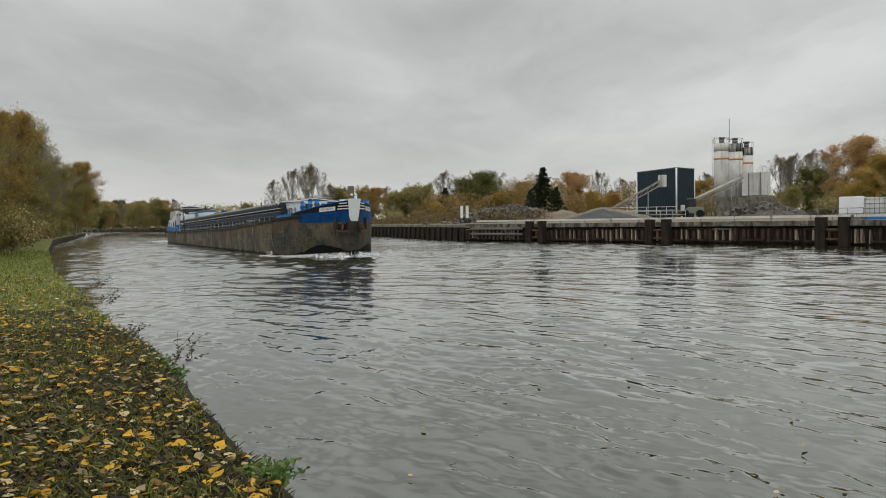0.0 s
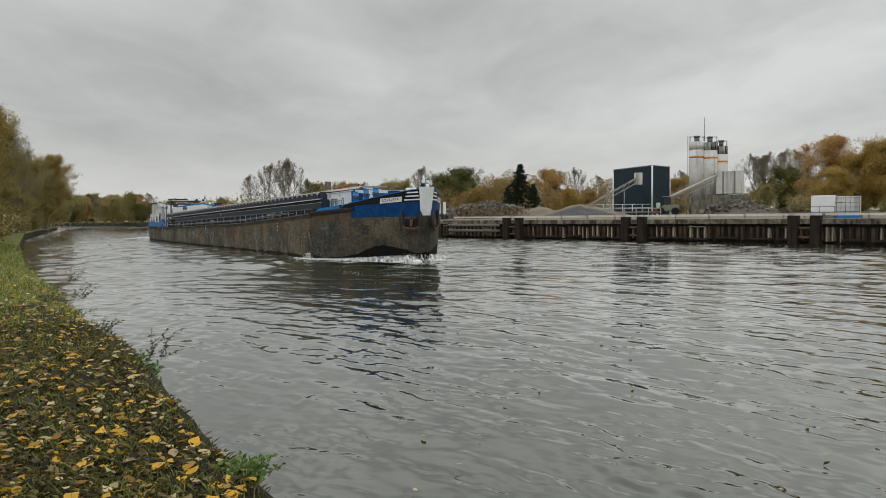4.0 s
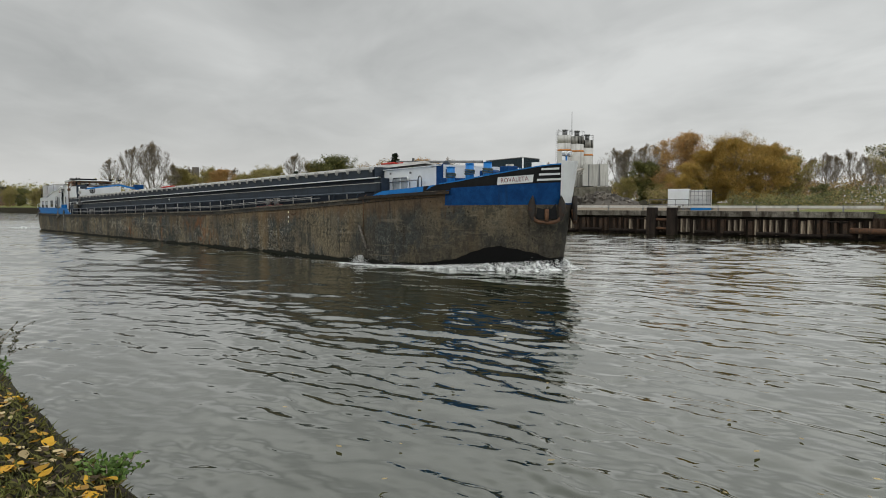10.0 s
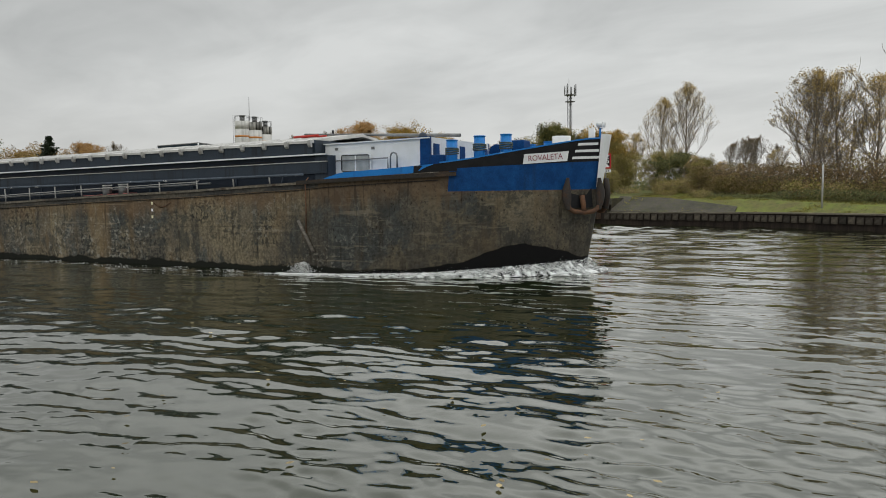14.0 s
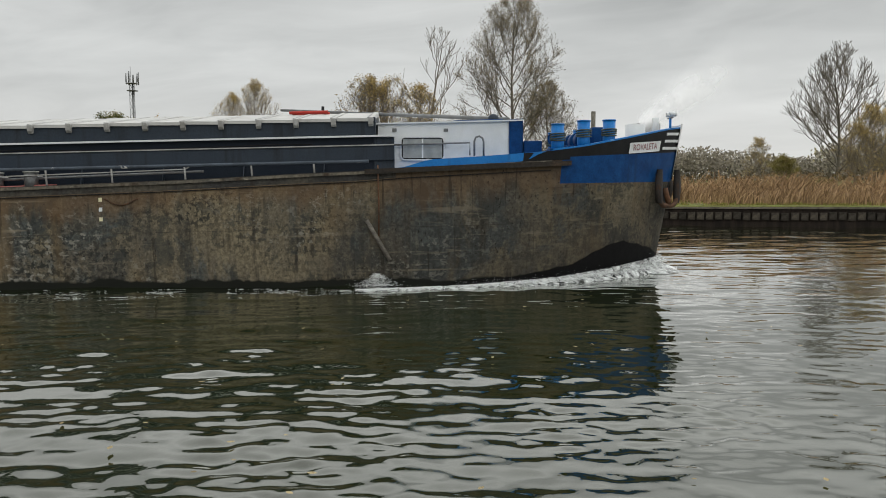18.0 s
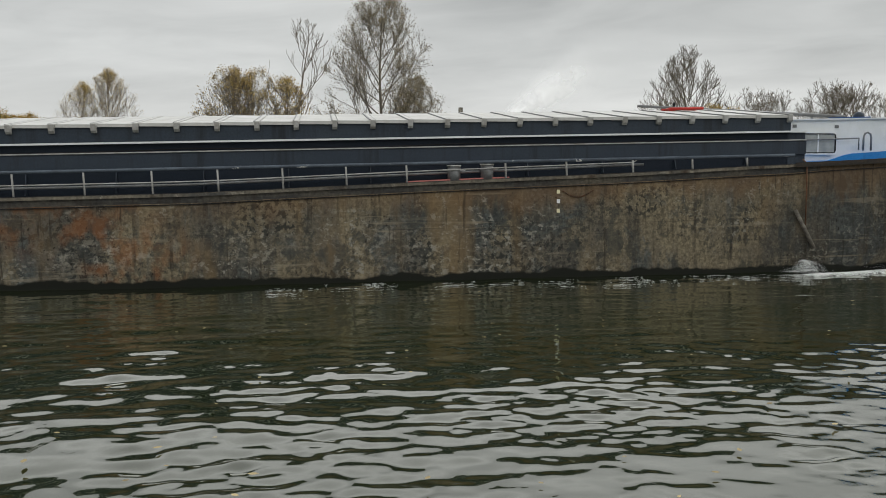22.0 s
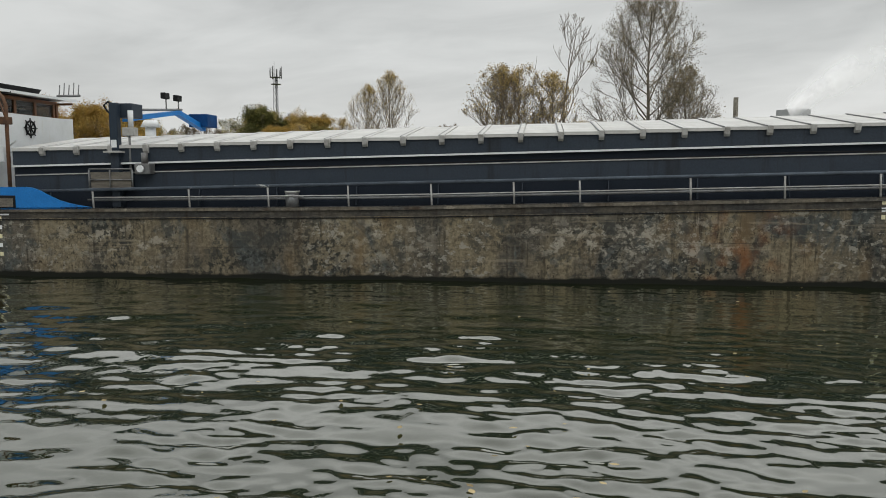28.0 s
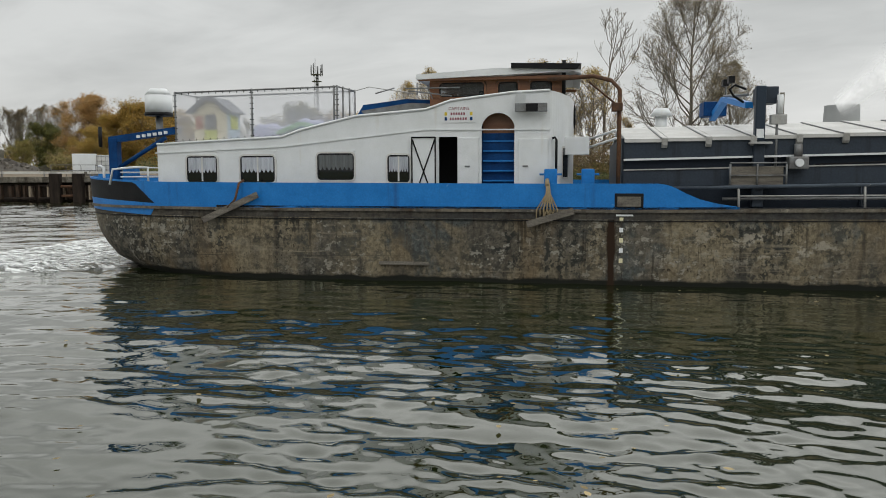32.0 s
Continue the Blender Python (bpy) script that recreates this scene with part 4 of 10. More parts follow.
def hull_material():
    """Weathered paint with a wet dark foot, a black swept patch low on the bow and rust."""
    m = mat("weathered_hull", (0.168, 0.141, 0.094), 0.8, var=(0.086, 0.078, 0.063), vscale=0.55, vsquash=(1, 1, 0.45), vband=(0.43, 0.57), var2=(0.070, 0.076, 0.072), v2scale=0.42, v2squash=(1.0, 1, 0.8), v2band=(0.53, 0.60), streak=(0.050, 0.043, 0.033), sscale=4.0, ssquash=(1, 1, 0.10), sband=(0.55, 0.72), grain=0.45, gscale=11, bump=0.025, bscale=3.2, bsquash=(1, 1, 0.6), rvar=(0.6, 0.9), spec=0.08)
    t = m.node_tree
    bsdf = t.nodes["Principled BSDF"]
    src = bsdf.inputs["Base Color"].links[0].from_socket
    tc = t.nodes.new("ShaderNodeTexCoord")
    sp = t.nodes.new("ShaderNodeSeparateXYZ")
    t.links.new(tc.outputs["Object"], sp.inputs[0])

    def math_node(op, a, b=None, c=None):
        n = t.nodes.new("ShaderNodeMath")
        n.operation = op
        for k, v in enumerate((a, b, c)):
            if v is None:
                continue
            if hasattr(v, "links"):
                t.links.new(v, n.inputs[k])
            else:
                n.inputs[k].default_value = v
        return n.outputs[0]

    def noise_of(scale, sc=(1, 1, 1), detail=4, ragged=0.5):
        mp = t.nodes.new("ShaderNodeMapping")
        mp.inputs["Scale"].default_value = sc
        t.links.new(tc.outputs["Object"], mp.inputs[0])
        n = t.nodes.new("ShaderNodeTexNoise")
        n.inputs["Scale"].default_value, n.inputs["Detail"].default_value, n.inputs["Roughness"].default_value = scale, detail, ragged
        t.links.new(mp.outputs[0], n.inputs["Vector"])
        return n.outputs["Fac"]

    def step(v, lo, hi):
        n = t.nodes.new("ShaderNodeMapRange")
        n.inputs["From Min"].default_value, n.inputs["From Max"].default_value = lo, hi
        t.links.new(v, n.inputs["Value"])
        return n.outputs[0]

    def over(fac, a, col):
        n = t.nodes.new("ShaderNodeMix")
        n.data_type = "RGBA"
        sa = [s for s in n.inputs if s.name == "A" and s.type == "RGBA"][0]
        sb = [s for s in n.inputs if s.name == "B" and s.type == "RGBA"][0]
        t.links.new(fac, n.inputs[0])
        t.links.new(a, sa)
        sb.default_value = (*col, 1)
        return [s for s in n.outputs if s.type == "RGBA"][0]

    x, z = sp.outputs["X"], sp.outputs["Z"]
    jag = noise_of(1.6, (1, 1, 1.2), 6)
    # patches of tar that have been worn ragged
    src = over(math_node("MULTIPLY", step(noise_of(2.2, (1, 1, 1.0), 14, 0.76), 0.535, 0.575), 0.62), src, (0.034, 0.036, 0.032))
    # chafed pale paint at fender height amidships
    chafe = math_node("MULTIPLY", step(noise_of(2.4, (0.8, 1, 1.2), 14, 0.76), 0.515, 0.555), step(noise_of(0.30, (1, 1, 1), 5), 0.46, 0.60))
    chafe = math_node("MULTIPLY", chafe, math_node("MULTIPLY", step(z, 0.35, 0.8), step(math_node("SUBTRACT", 1.75, z), 0.0, 0.5)))
    chafe = math_node("MULTIPLY", chafe, step(math_node("SUBTRACT", -4.0, x), 0.0, 10.0))
    chafe = math_node("MULTIPLY", chafe, math_node("ADD", 0.35, math_node("MULTIPLY", step(x, -52.0, -44.0), 0.65)))
    src = over(math_node("MULTIPLY", chafe, 0.8), src, (0.33, 0.305, 0.25))
    # tar specks and bare chips, crowded in patches
    crowd = math_node("MULTIPLY", step(noise_of(0.45, (1, 1, 1.5), 3), 0.42, 0.58), math_node("SUBTRACT", 1.0, math_node("MULTIPLY", step(x, 1.0, 7.0), 0.85)))
    speck = math_node("MULTIPLY", step(noise_of(6.5, (1, 1, 0.9), 9, 0.68), 0.515, 0.535), crowd)
    src = over(math_node("MULTIPLY", speck, 0.85), src, (0.022, 0.024, 0.022))
    chip = math_node("MULTIPLY", step(noise_of(5.2, (0.9, 1, 1.2), 9, 0.7), 0.555, 0.575), math_node("MULTIPLY", step(noise_of(0.37, (1, 1, 1.2), 3), 0.45, 0.58), math_node("SUBTRACT", 1.0, math_node("MULTIPLY", step(x, 1.0, 7.0), 0.8))))
    src = over(math_node("MULTIPLY", chip, 0.75), src, (0.275, 0.262, 0.222))
    # large ragged tar smears
    smear = math_node("MULTIPLY", step(noise_of(0.9, (1, 1, 0.8), 12, 0.72), 0.545, 0.575), step(z, 0.2, 0.7))
    src = over(math_node("MULTIPLY", smear, 0.7), src, (0.040, 0.043, 0.040))
    # long level scrapes from locks and quays
    scrape = math_node("MULTIPLY", step(noise_of(2.0, (0.16, 1, 3.2), 10, 0.66), 0.56, 0.62), step(noise_of(0.4, (1, 1, 1), 4), 0.40, 0.62))
    src = over(math_node("MULTIPLY", scrape, 0.55), src, (0.26, 0.225, 0.165))
    # ochre primer in upright wipes
    wipe = math_node("MULTIPLY", step(noise_of(1.3, (1, 1, 0.22), 6), 0.52, 0.66), step(noise_of(0.35, (1, 1, 1), 4), 0.42, 0.60))
    src = over(math_node("MULTIPLY", wipe, 0.6), src, (0.165, 0.115, 0.060))
    # rust blooms amidships, upper strake and low down
    rust = math_node("MULTIPLY", step(noise_of(0.16), 0.54, 0.62), step(noise_of(2.3, (1, 1, 0.7), 6), 0.46, 0.62))
    col = over(math_node("MULTIPLY", math_node("MULTIPLY", rust, 0.55), math_node("MULTIPLY", step(math_node("SUBTRACT", -8.0, x), 0.0, 8.0), step(x, -44.0, -30.0))), src, (0.21, 0.085, 0.03))
    # brown runs that bleed down from the sheer strake
    rim = math_node("ADD", 2.66, math_node("MULTIPLY", x, 0.042))
    bleed = math_node("MULTIPLY", noise_of(3.2, (1, 1, 0.06), 6, 0.6), noise_of(0.5, (1, 1, 0.5), 4))
    bleed = step(math_node("SUBTRACT", math_node("ADD", z, math_node("MULTIPLY", bleed, 2.6)), rim), 0.0, 0.45)
    col = over(math_node("MULTIPLY", bleed, math_node("MULTIPLY", step(x, -24.0, -4.0), 0.42)), col, (0.155, 0.088, 0.040))
    # mottled grime on the fore ship, darkened further for the shade of its flare
    grime_shade = math_node("MULTIPLY", step(x, -1.0, 6.5), math_node("ADD", 0.10, math_node("MULTIPLY", noise_of(0.7, (0.6, 1, 2.2), 7, 0.6), 0.42)))
    col = over(grime_shade, col, (0.026, 0.025, 0.020))
    # shade under the bow's flare put into the colour, ragged, deepest low down
    flare_shade = math_node("MULTIPLY", step(x, 0.5, 7.0), step(math_node("SUBTRACT", math_node("ADD", 1.5, math_node("MULTIPLY", noise_of(0.8, (0.5, 1, 1.6), 7), 2.2)), z), 0.0, 1.5))
    col = over(math_node("MULTIPLY", flare_shade, 0.4), col, (0.020, 0.019, 0.017))
    # thin dark drips and rust pits
    drip = math_node("MULTIPLY", step(noise_of(7.0, (1, 1, 0.045), 5, 0.6), 0.575, 0.62), step(noise_of(0.8, (1, 1, 1.3), 4), 0.46, 0.60))
    col = over(math_node("MULTIPLY", drip, 0.60), col, (0.024, 0.020, 0.015))
    pit = math_node("MULTIPLY", step(noise_of(13.0, (1, 1, 0.7), 4, 0.6), 0.625, 0.655), step(noise_of(0.6, (1, 1, 1), 4), 0.40, 0.55))
    col = over(math_node("MULTIPLY", pit, 0.80), col, (0.016, 0.013, 0.010))
    # weld seams between the shell plates
    seam = math_node("LESS_THAN", math_node("ABSOLUTE", math_node("SUBTRACT", math_node("FRACT", math_node("MULTIPLY", math_node("ADD", x, 70.0), 0.1667)), 0.5)), 0.0016)
    seam = math_node("MAXIMUM", seam, math_node("LESS_THAN", math_node("ABSOLUTE", math_node("SUBTRACT", math_node("SUBTRACT", z, math_node("MULTIPLY", x, 0.016)), 1.48)), 0.010))
    col = over(math_node("MULTIPLY", seam, math_node("MULTIPLY", step(noise_of(0.9, (1, 1, 1), 4), 0.40, 0.62), 0.6)), col, (0.030, 0.027, 0.022))
    # wet algae foot
    swell = noise_of(0.55, (1, 1, 0.1), 5, 0.6)
    foot = math_node("SUBTRACT", math_node("ADD", math_node("MULTIPLY", math_node("MULTIPLY", step(swell, 0.40, 0.66), 0.16), math_node("ADD", 0.25, math_node("MULTIPLY", step(x, -36.0, -14.0), 0.75))), math_node("ADD", 0.03, math_node("MULTIPLY", jag, 0.22))), z)
    col = over(step(foot, 0.0, 0.06), col, (0.014, 0.015, 0.012))
    # dark rust run below the mooring opening
    run = math_node("SUBTRACT", math_node("ADD", 0.03, math_node("MULTIPLY", noise_of(2.4, (1, 1, 0.5), 6), 0.16)), math_node("ABSOLUTE", math_node("ADD", x, 48.48)))
    col = over(math_node("MULTIPLY", step(run, 0.0, 0.05), step(math_node("SUBTRACT", 1.8, z), 0.0, 0.1)), col, (0.028, 0.017, 0.011))
    # black swept patch on the bow: a curve that climbs from the foot, crests and falls again to the stem
    ramp = t.nodes.new("ShaderNodeValToRGB")
    sweep = [(5.0, 0.12), (6.5, 0.24), (7.6, 0.40), (8.1, 0.56), (8.6, 0.80), (9.05, 0.97), (9.5, 1.0), (10.25, 0.80), (10.9, 0.55)]
    for k, (px, pz) in enumerate(sweep):
        e = ramp.color_ramp.elements[k] if k < 2 else ramp.color_ramp.elements.new(1.0)
        e.position, e.color = (px - 5.0) / 6.0, (pz, pz, pz, 1)
    t.links.new(step(x, 5.0, 11.0), ramp.inputs[0])
    arc = math_node("ADD", ramp.outputs[0], math_node("MULTIPLY", math_node("SUBTRACT", jag, 0.5), 0.22))
    inner = step(math_node("SUBTRACT", arc, z), 0.0, 0.035)
    col = over(math_node("MULTIPLY", inner, step(x, 4.0, 5.0)), col, (0.006, 0.006, 0.006))
    t.links.new(col, bsdf.inputs["Base Color"])
    return m


M_STRAKE = mat("brown_sheer_strake", (0.046, 0.045, 0.043), 0.8, var=(0.098, 0.086, 0.066), vscale=0.8, vsquash=(0.5, 1, 2), vband=(0.45, 0.65), var2=(0.035, 0.033, 0.03), v2scale=2.5, v2squash=(0.4, 1, 2), streak=(0.03, 0.024, 0.018), sscale=4.0, grain=0.4, gscale=9, bump=0.015, bscale=5, spec=0.12)
hull = link_mesh("hull", verts, faces, [hull_material(), M_BLACK, M_BLUE, M_STRAKE], barge, "dented grey-brown steel hull with rust and scrapes", smooth=True)
hull.data.polygons.foreach_set("material_index", slots)

# deck plate inside the hull, just under its edge
bm = bmesh.new()
dv = []
for u in US:
    x_mid = hull_point(u, 2.5, 1)[0]
    z = lerp(x_mid, DECK) - 0.02
    if x_mid > 11.0:
        break
    dv.append((bm.verts.new((x_mid, hull_point(u, z, 1)[1] + 0.02, z)), bm.verts.new((x_mid, hull_point(u, z, -1)[1] - 0.02, z))))
for a, b in zip(dv, dv[1:]):
    bm.faces.new((a[0], b[0], b[1], a[1]))
part("deck", bm, M_STEEL, barge, "worn grey steel deck")


def band_along(name, zt, thick, height, material, us, label="", parent=None, side=1):
    """A strake that follows the hull outside; zt(x) gives its top."""
    vs, fs = [], []
    for u in us:
        x = hull_point(u, 2.5, 1)[0]
        z1 = zt(x)
        z0 = z1 - height
        for z, o in ((z0, 0.0), (z0, thick), (z1, thick), (z1, 0.0)):
            p = Vector(hull_point(u, z, side))
            n = hull_out(u, 2.5, side)
            vs.append(p + n * o)
    for k in range(len(us) - 1):
        for r in range(3):
            a = k * 4 + r
            q = (a, a + 1, a + 5, a + 4)
            fs.append(q[::-1] if side > 0 else q)
    return link_mesh(name, vs, fs, material, parent or barge, label)


for side in (1, -1):
    band_along("rubbing_strake", lambda x: lerp(x, DECK) - 0.02, 0.05, 0.07, M_HULL, [u for u in US if -80 < u < 40], "scraped half-round steel strake", side=side)
    band_along("rubbing_strake", lambda x: lerp(x, DECK) - 0.27, 0.03, 0.022, M_BLACK, [u for u in US if -80 < u < 40], "scraped half-round steel strake", side=side)

# bright blue bulwark round the stern, open scuppers towards the cargo hold
def bulwark(us, ztop, zlow, material, name, label, side, thick=0.05):
    vs, fs = [], []
    for u in us:
        x = hull_point(u, 2.5, 1)[0]
        for z, o in ((zlow(x), 0.012), (ztop(x), 0.012), (ztop(x), -thick), (zlow(x), -thick)):
            p = Vector(hull_point(u, z, side))
            c = hull_out(u, z, side)
            vs.append(p + c * o)
    for k in range(len(us) - 1):
        for r in range(4):
            a, b = k * 4 + r, k * 4 + (r + 1) % 4
            q = (a, b, b + 4, a + 4)
            fs.append(q if side > 0 else q[::-1])
    return link_mesh(name, vs, fs, material, barge, label)


STERN_TOP = [(-63.3, 2.52), (-60, 2.38), (-50, 2.34), (-47.45, 2.34), (-47.28, 2.315), (-47.1, 2.25), (-46.85, 2.12), (-46.55, 1.99), (-46.2, 1.90), (-45.7, 1.82)]
stern_us = [u for u in US if u <= -1] + [-1 + 2 * (x - BODY0) / (BODY1 - BODY0) for x in (-55, -53, -51, -49, -48, -47.45, -47.28, -47.1, -46.98, -46.85, -46.7, -46.55, -46.4, -46.2, -45.95, -45.7)]
for side in (1, -1):
    bulwark(stern_us, lambda x: lerp(x, STERN_TOP), lambda x: lerp(x, DECK) - 0.02, M_SKYBLUE, "stern_bulwark", "bright blue painted bulwark", side)
# forward bulwark between cabin and bow
M_BEAM = mat("dark_worn_beam", (0.030, 0.026, 0.022), 0.8, var=(0.075, 0.05, 0.032), vscale=1.6, vsquash=(0.3, 1, 2), vband=(0.5, 0.66), grain=0.35, gscale=14, bump=0.012, bscale=9)
fore_us = [-1 + 2 * (x - BODY0) / (BODY1 - BODY0) for x in (2.6, 2.8, 3.0)] + [u_at(x, 2.5) for x in (3.2, 3.45, 3.7, 3.95, 4.6, 5.1, 5.6, 6.1, 6.4, 6.7, 6.9)]
for side in (1, -1):
    band_along("fender_beam", lambda x: 3.06 + (x - 3.0) * 0.042, 0.11, 0.13, M_BEAM, [-1 + 2 * (x - BODY0) / (BODY1 - BODY0) for x in (2.2, 2.6, 3.0)] + [u_at(x, 2.5) for x in (3.6, 4.2, 4.8, 5.4, 6.0, 6.6, 7.1, 7.6)], "dark worn fender beam below the bulwark", side=side)
    bulwark(fore_us, lambda x: lerp(x, BULW), lambda x: min(lerp(x, BULW) - 0.01, lerp(x, DECK) - 0.02 + max(0, x - 6.35) * 0.5), M_SKYBLUE, "fore_bulwark", "blue bulwark beside the forward cabin", side)
    bulwark([u_at(x, 2.5) for x in (6.3, 6.6, 7.0, 7.3, 7.6)], lambda x: lerp(x, BULW) - 0.004, lambda x: lerp(x, DECK) - 0.02, M_BLACK, "bow_plate", "black bulwark plate", side, 0.04)
    bulwark([u for u in US if 6.9 < hull_point(u, 2.5, 1)[0]], lambda x: lerp(x, BULW) + 0.045, lambda x: lerp(x, BULW) + 0.0, M_SKYBLUE, "bow_rail_cap", "blue painted rail cap", side, 0.12)
# foredeck
bm = bmesh.new()
fv = []
for u in US:
    x = hull_point(u, 2.5, 1)[0]
    if 2.5 < x < 11.6:
        z = lerp(x, DECK)
        fv.append((bm.verts.new((x, hull_point(u, 2.5, 1)[1] + 0.05, z)), bm.verts.new((x, hull_point(u, 2.5, -1)[1] - 0.05, z))))
for a, b in zip(fv, fv[1:]):
    bm.faces.new((a[0], b[0], b[1], a[1]))
part("foredeck", bm, M_SKYBLUE, barge, "blue painted foredeck")

# white stem plate
bm = bmesh.new()
sv = []
for z, w in ((2.74, 0.34), (3.2, 0.39), (3.8, 0.45), (4.42, 0.51)):
    row = []
    for y in (-w, -w * 0.5, 0, w * 0.5, w):
        x = BODY1 + (bow_x(z) - BODY1) * float(np.interp(MIDY - abs(y), [p[1] for p in BOW], [p[0] for p in BOW])) + 0.03
        row.append(bm.verts.new((x, MIDY + y, z)))
    sv.append(row)
for a, b in zip(sv, sv[1:]):
    for k in range(4):
        bm.faces.new((a[k], a[k + 1], b[k + 1], b[k]))
part("stem_plate", bm, M_WHITE, barge, "white painted stem plate")


def hull_patch(name, u0, u1, z0, z1, material, side, out=0.02, label="", skew=0.0):
    """A flat sheet laid on the bow's curve."""
    bm = bmesh.new()
    prev = None
    for k in range(7):
        u = u0 + (u1 - u0) * k / 6
        pts = []
        for z in (z0 + skew * k / 6, z1 + skew * k / 6):
            p = Vector(hull_point(u, z, side))
            n = hull_out(u, z, side)
            pts.append(bm.verts.new(p + n * out))
        if prev:
            bm.faces.new((prev[0], pts[0], pts[1], prev[1]))
        prev = pts
    return part(name, bm, material, barge, label)


ua = u_at
for side in (1, -1):
    hull_patch("name_board", ua(9.53, 3.6), ua(10.66, 3.6), 3.47, 3.77, M_WHITE, side, 0.025, "white name board with dark red letters", 0.10)
    for k, z in enumerate((3.62, 3.83, 4.04)):
        hull_patch("bow_stripe", ua(10.78 + 0.08 * k, z), ua(11.44, z), z, z + 0.08, M_WHITE, side, 0.02, "white bow stripe", 0.03)


M_ANCHOR = mat("dark_anchor_iron", (0.034, 0.030, 0.027), 0.7, var=(0.055, 0.030, 0.018), vscale=5, vband=(0.5, 0.7), grain=0.3, bump=0.01, bscale=20)


def anchor(side):
    """Stockless anchor hung in its hawse pocket."""
    p = Vector(hull_point(ua(10.97, 2.4), 2.4, side))
    n = hull_out(ua(10.97, 2.4), 2.4, side)
    t = Vector((-n.y * side, n.x * side, 0)) * (1 if side > 0 else 1)
    up = Vector((0, 0, 1))
    ob = empty("anchor", label="dark rusty stockless anchor housed against the bow")
    ob.parent = barge
    for s in (-1, 1):
        bm, prev = bmesh.new(), None
        for k in range(9):
            f = k / 8
            w = 0.17 * math.sin(math.pi * (0.12 + 0.85 * f))
            c = p + t * s * (0.55 + 0.05 * math.sin(f * 3)) + up * (-0.36 + 1.0 * f) + n * 0.16
            ring = [bm.verts.new(c + t * (w * math.cos(q)) + n * (0.10 * math.sin(q))) for q in (0, 1.05, 2.1, 3.14, 4.2, 5.2)]
            if prev:
                for i in range(6):
                    bm.faces.new((prev[i], prev[(i + 1) % 6], ring[(i + 1) % 6], ring[i]))
            prev = ring
        part("fluke", bm, M_ANCHOR, ob, smooth=True)
    bm = pipe(bmesh.new(), [p + t * c + up * z + n * 0.17 for c, z in ((-0.58, -0.16), (-0.50, -0.32), (-0.34, -0.42), (0.0, -0.45), (0.34, -0.42), (0.50, -0.32), (0.58, -0.16))], 0.075, 8)
    part("crown", bm, M_RUST, ob, "rusty anchor crown")
    part("shank", rod(bmesh.new(), p + up * -0.40 + n * 0.2, p + up * 0.08 + n * 0.06, 0.085, 8), M_RUST, ob)
    bm = bmesh.new()
    vs = [bm.verts.new(p + t * c + up * z + n * 0.012) for c, z in ((-0.42, -0.3), (0.42, -0.3), (0.36, 0.38), (-0.36, 0.38))]
    bm.faces.new(vs)
    part("pocket", bm, M_BLACK, ob)


anchor(1), anchor(-1)

M_LEDGE = mat("chipped_blue_grey_paint", (0.085, 0.105, 0.13), 0.5, var=(0.05, 0.06, 0.075), vscale=2, var2=(0.62, 0.62, 0.6), v2scale=1.6, v2squash=(0.7, 1, 1), v2band=(0.64, 0.67), grain=0.2)
# cargo hold: coaming and sliding covers
X0, X1, XL = -48.2, 2.42, 2.95
for side, y0, y1 in ((1, 0.65, 0.72), (-1, BEAM - 0.72, BEAM - 0.65)):
    bm = bmesh.new()
    n = 40
    prev = None
    for k in range(n + 1):
        x = X0 + (X1 - X0) * k / n
        row = [bm.verts.new((x, y, z)) for y, z in ((y0, lerp(x, DECK) - 0.02), (y0, COAM(x) - 0.05), (y1, COAM(x) - 0.05), (y1, lerp(x, DECK) - 0.02))]
        if prev:
            for i in range(3):
                bm.faces.new((prev[i], prev[i + 1], row[i + 1], row[i]))
        prev = row
    # recess behind the plates, its shade given by the darker navy
    part("coaming", bm, M_NAVYSHADE, barge, "navy recessed hold coaming, darkened for its shade")
    for da, db, w, xe in ((0.47, 0.07, 0.10, X1), (1.13, 0.76, 0.055, XL)):
        bm, prev = bmesh.new(), None
        for k in range(n + 1):
            x = X0 + (xe - X0) * k / n
            ya, yb = (y0 - w, y0 - 0.002) if side > 0 else (y1 + 0.002, y1 + w)
            row = [bm.verts.new((x, y, COAM(x) - d)) for y, d in ((ya, da), (ya, db), (yb, db), (yb, da))]
            if prev:
                for i in range(4):
                    bm.faces.new((prev[i], prev[(i + 1) % 4], row[(i + 1) % 4], row[i]))
            prev = row
        part("coaming_panel", bm, M_NAVY, barge, "navy painted coaming plate")
    out = -0.045 if side > 0 else 0.045
    ya = y0 if side > 0 else y1
    for dz, h, w, m, nm in ((0.52, 0.045, 0.13, M_WHITE, "white_ledge"), (0.75, 0.03, 0.09, M_RAIL, "coaming_rib")):
        bm = bmesh.new()
        prev = None
        for k in range(n + 1):
            x = X0 + (XL - X0) * k / n
            z = COAM(x) - dz
            row = [bm.verts.new((x, ya + (-w if side > 0 else w) * a, z + h * b)) for a, b in ((0, 0), (1, 0), (1, 1), (0, 1))]
            if prev:
                for i in range(4):
                    bm.faces.new((prev[i], prev[(i + 1) % 4], row[(i + 1) % 4], row[i]))
            prev = row
        part(nm, bm, m, barge)
for x, y0, y1 in ((X0, 0.65, BEAM - 0.65), (X1, 0.65, BEAM - 0.65)):
    part("coaming_end", bx(x - 0.04, y0, lerp(x, DECK), x + 0.04, y1, COAM(x)), M_NAVY, barge)
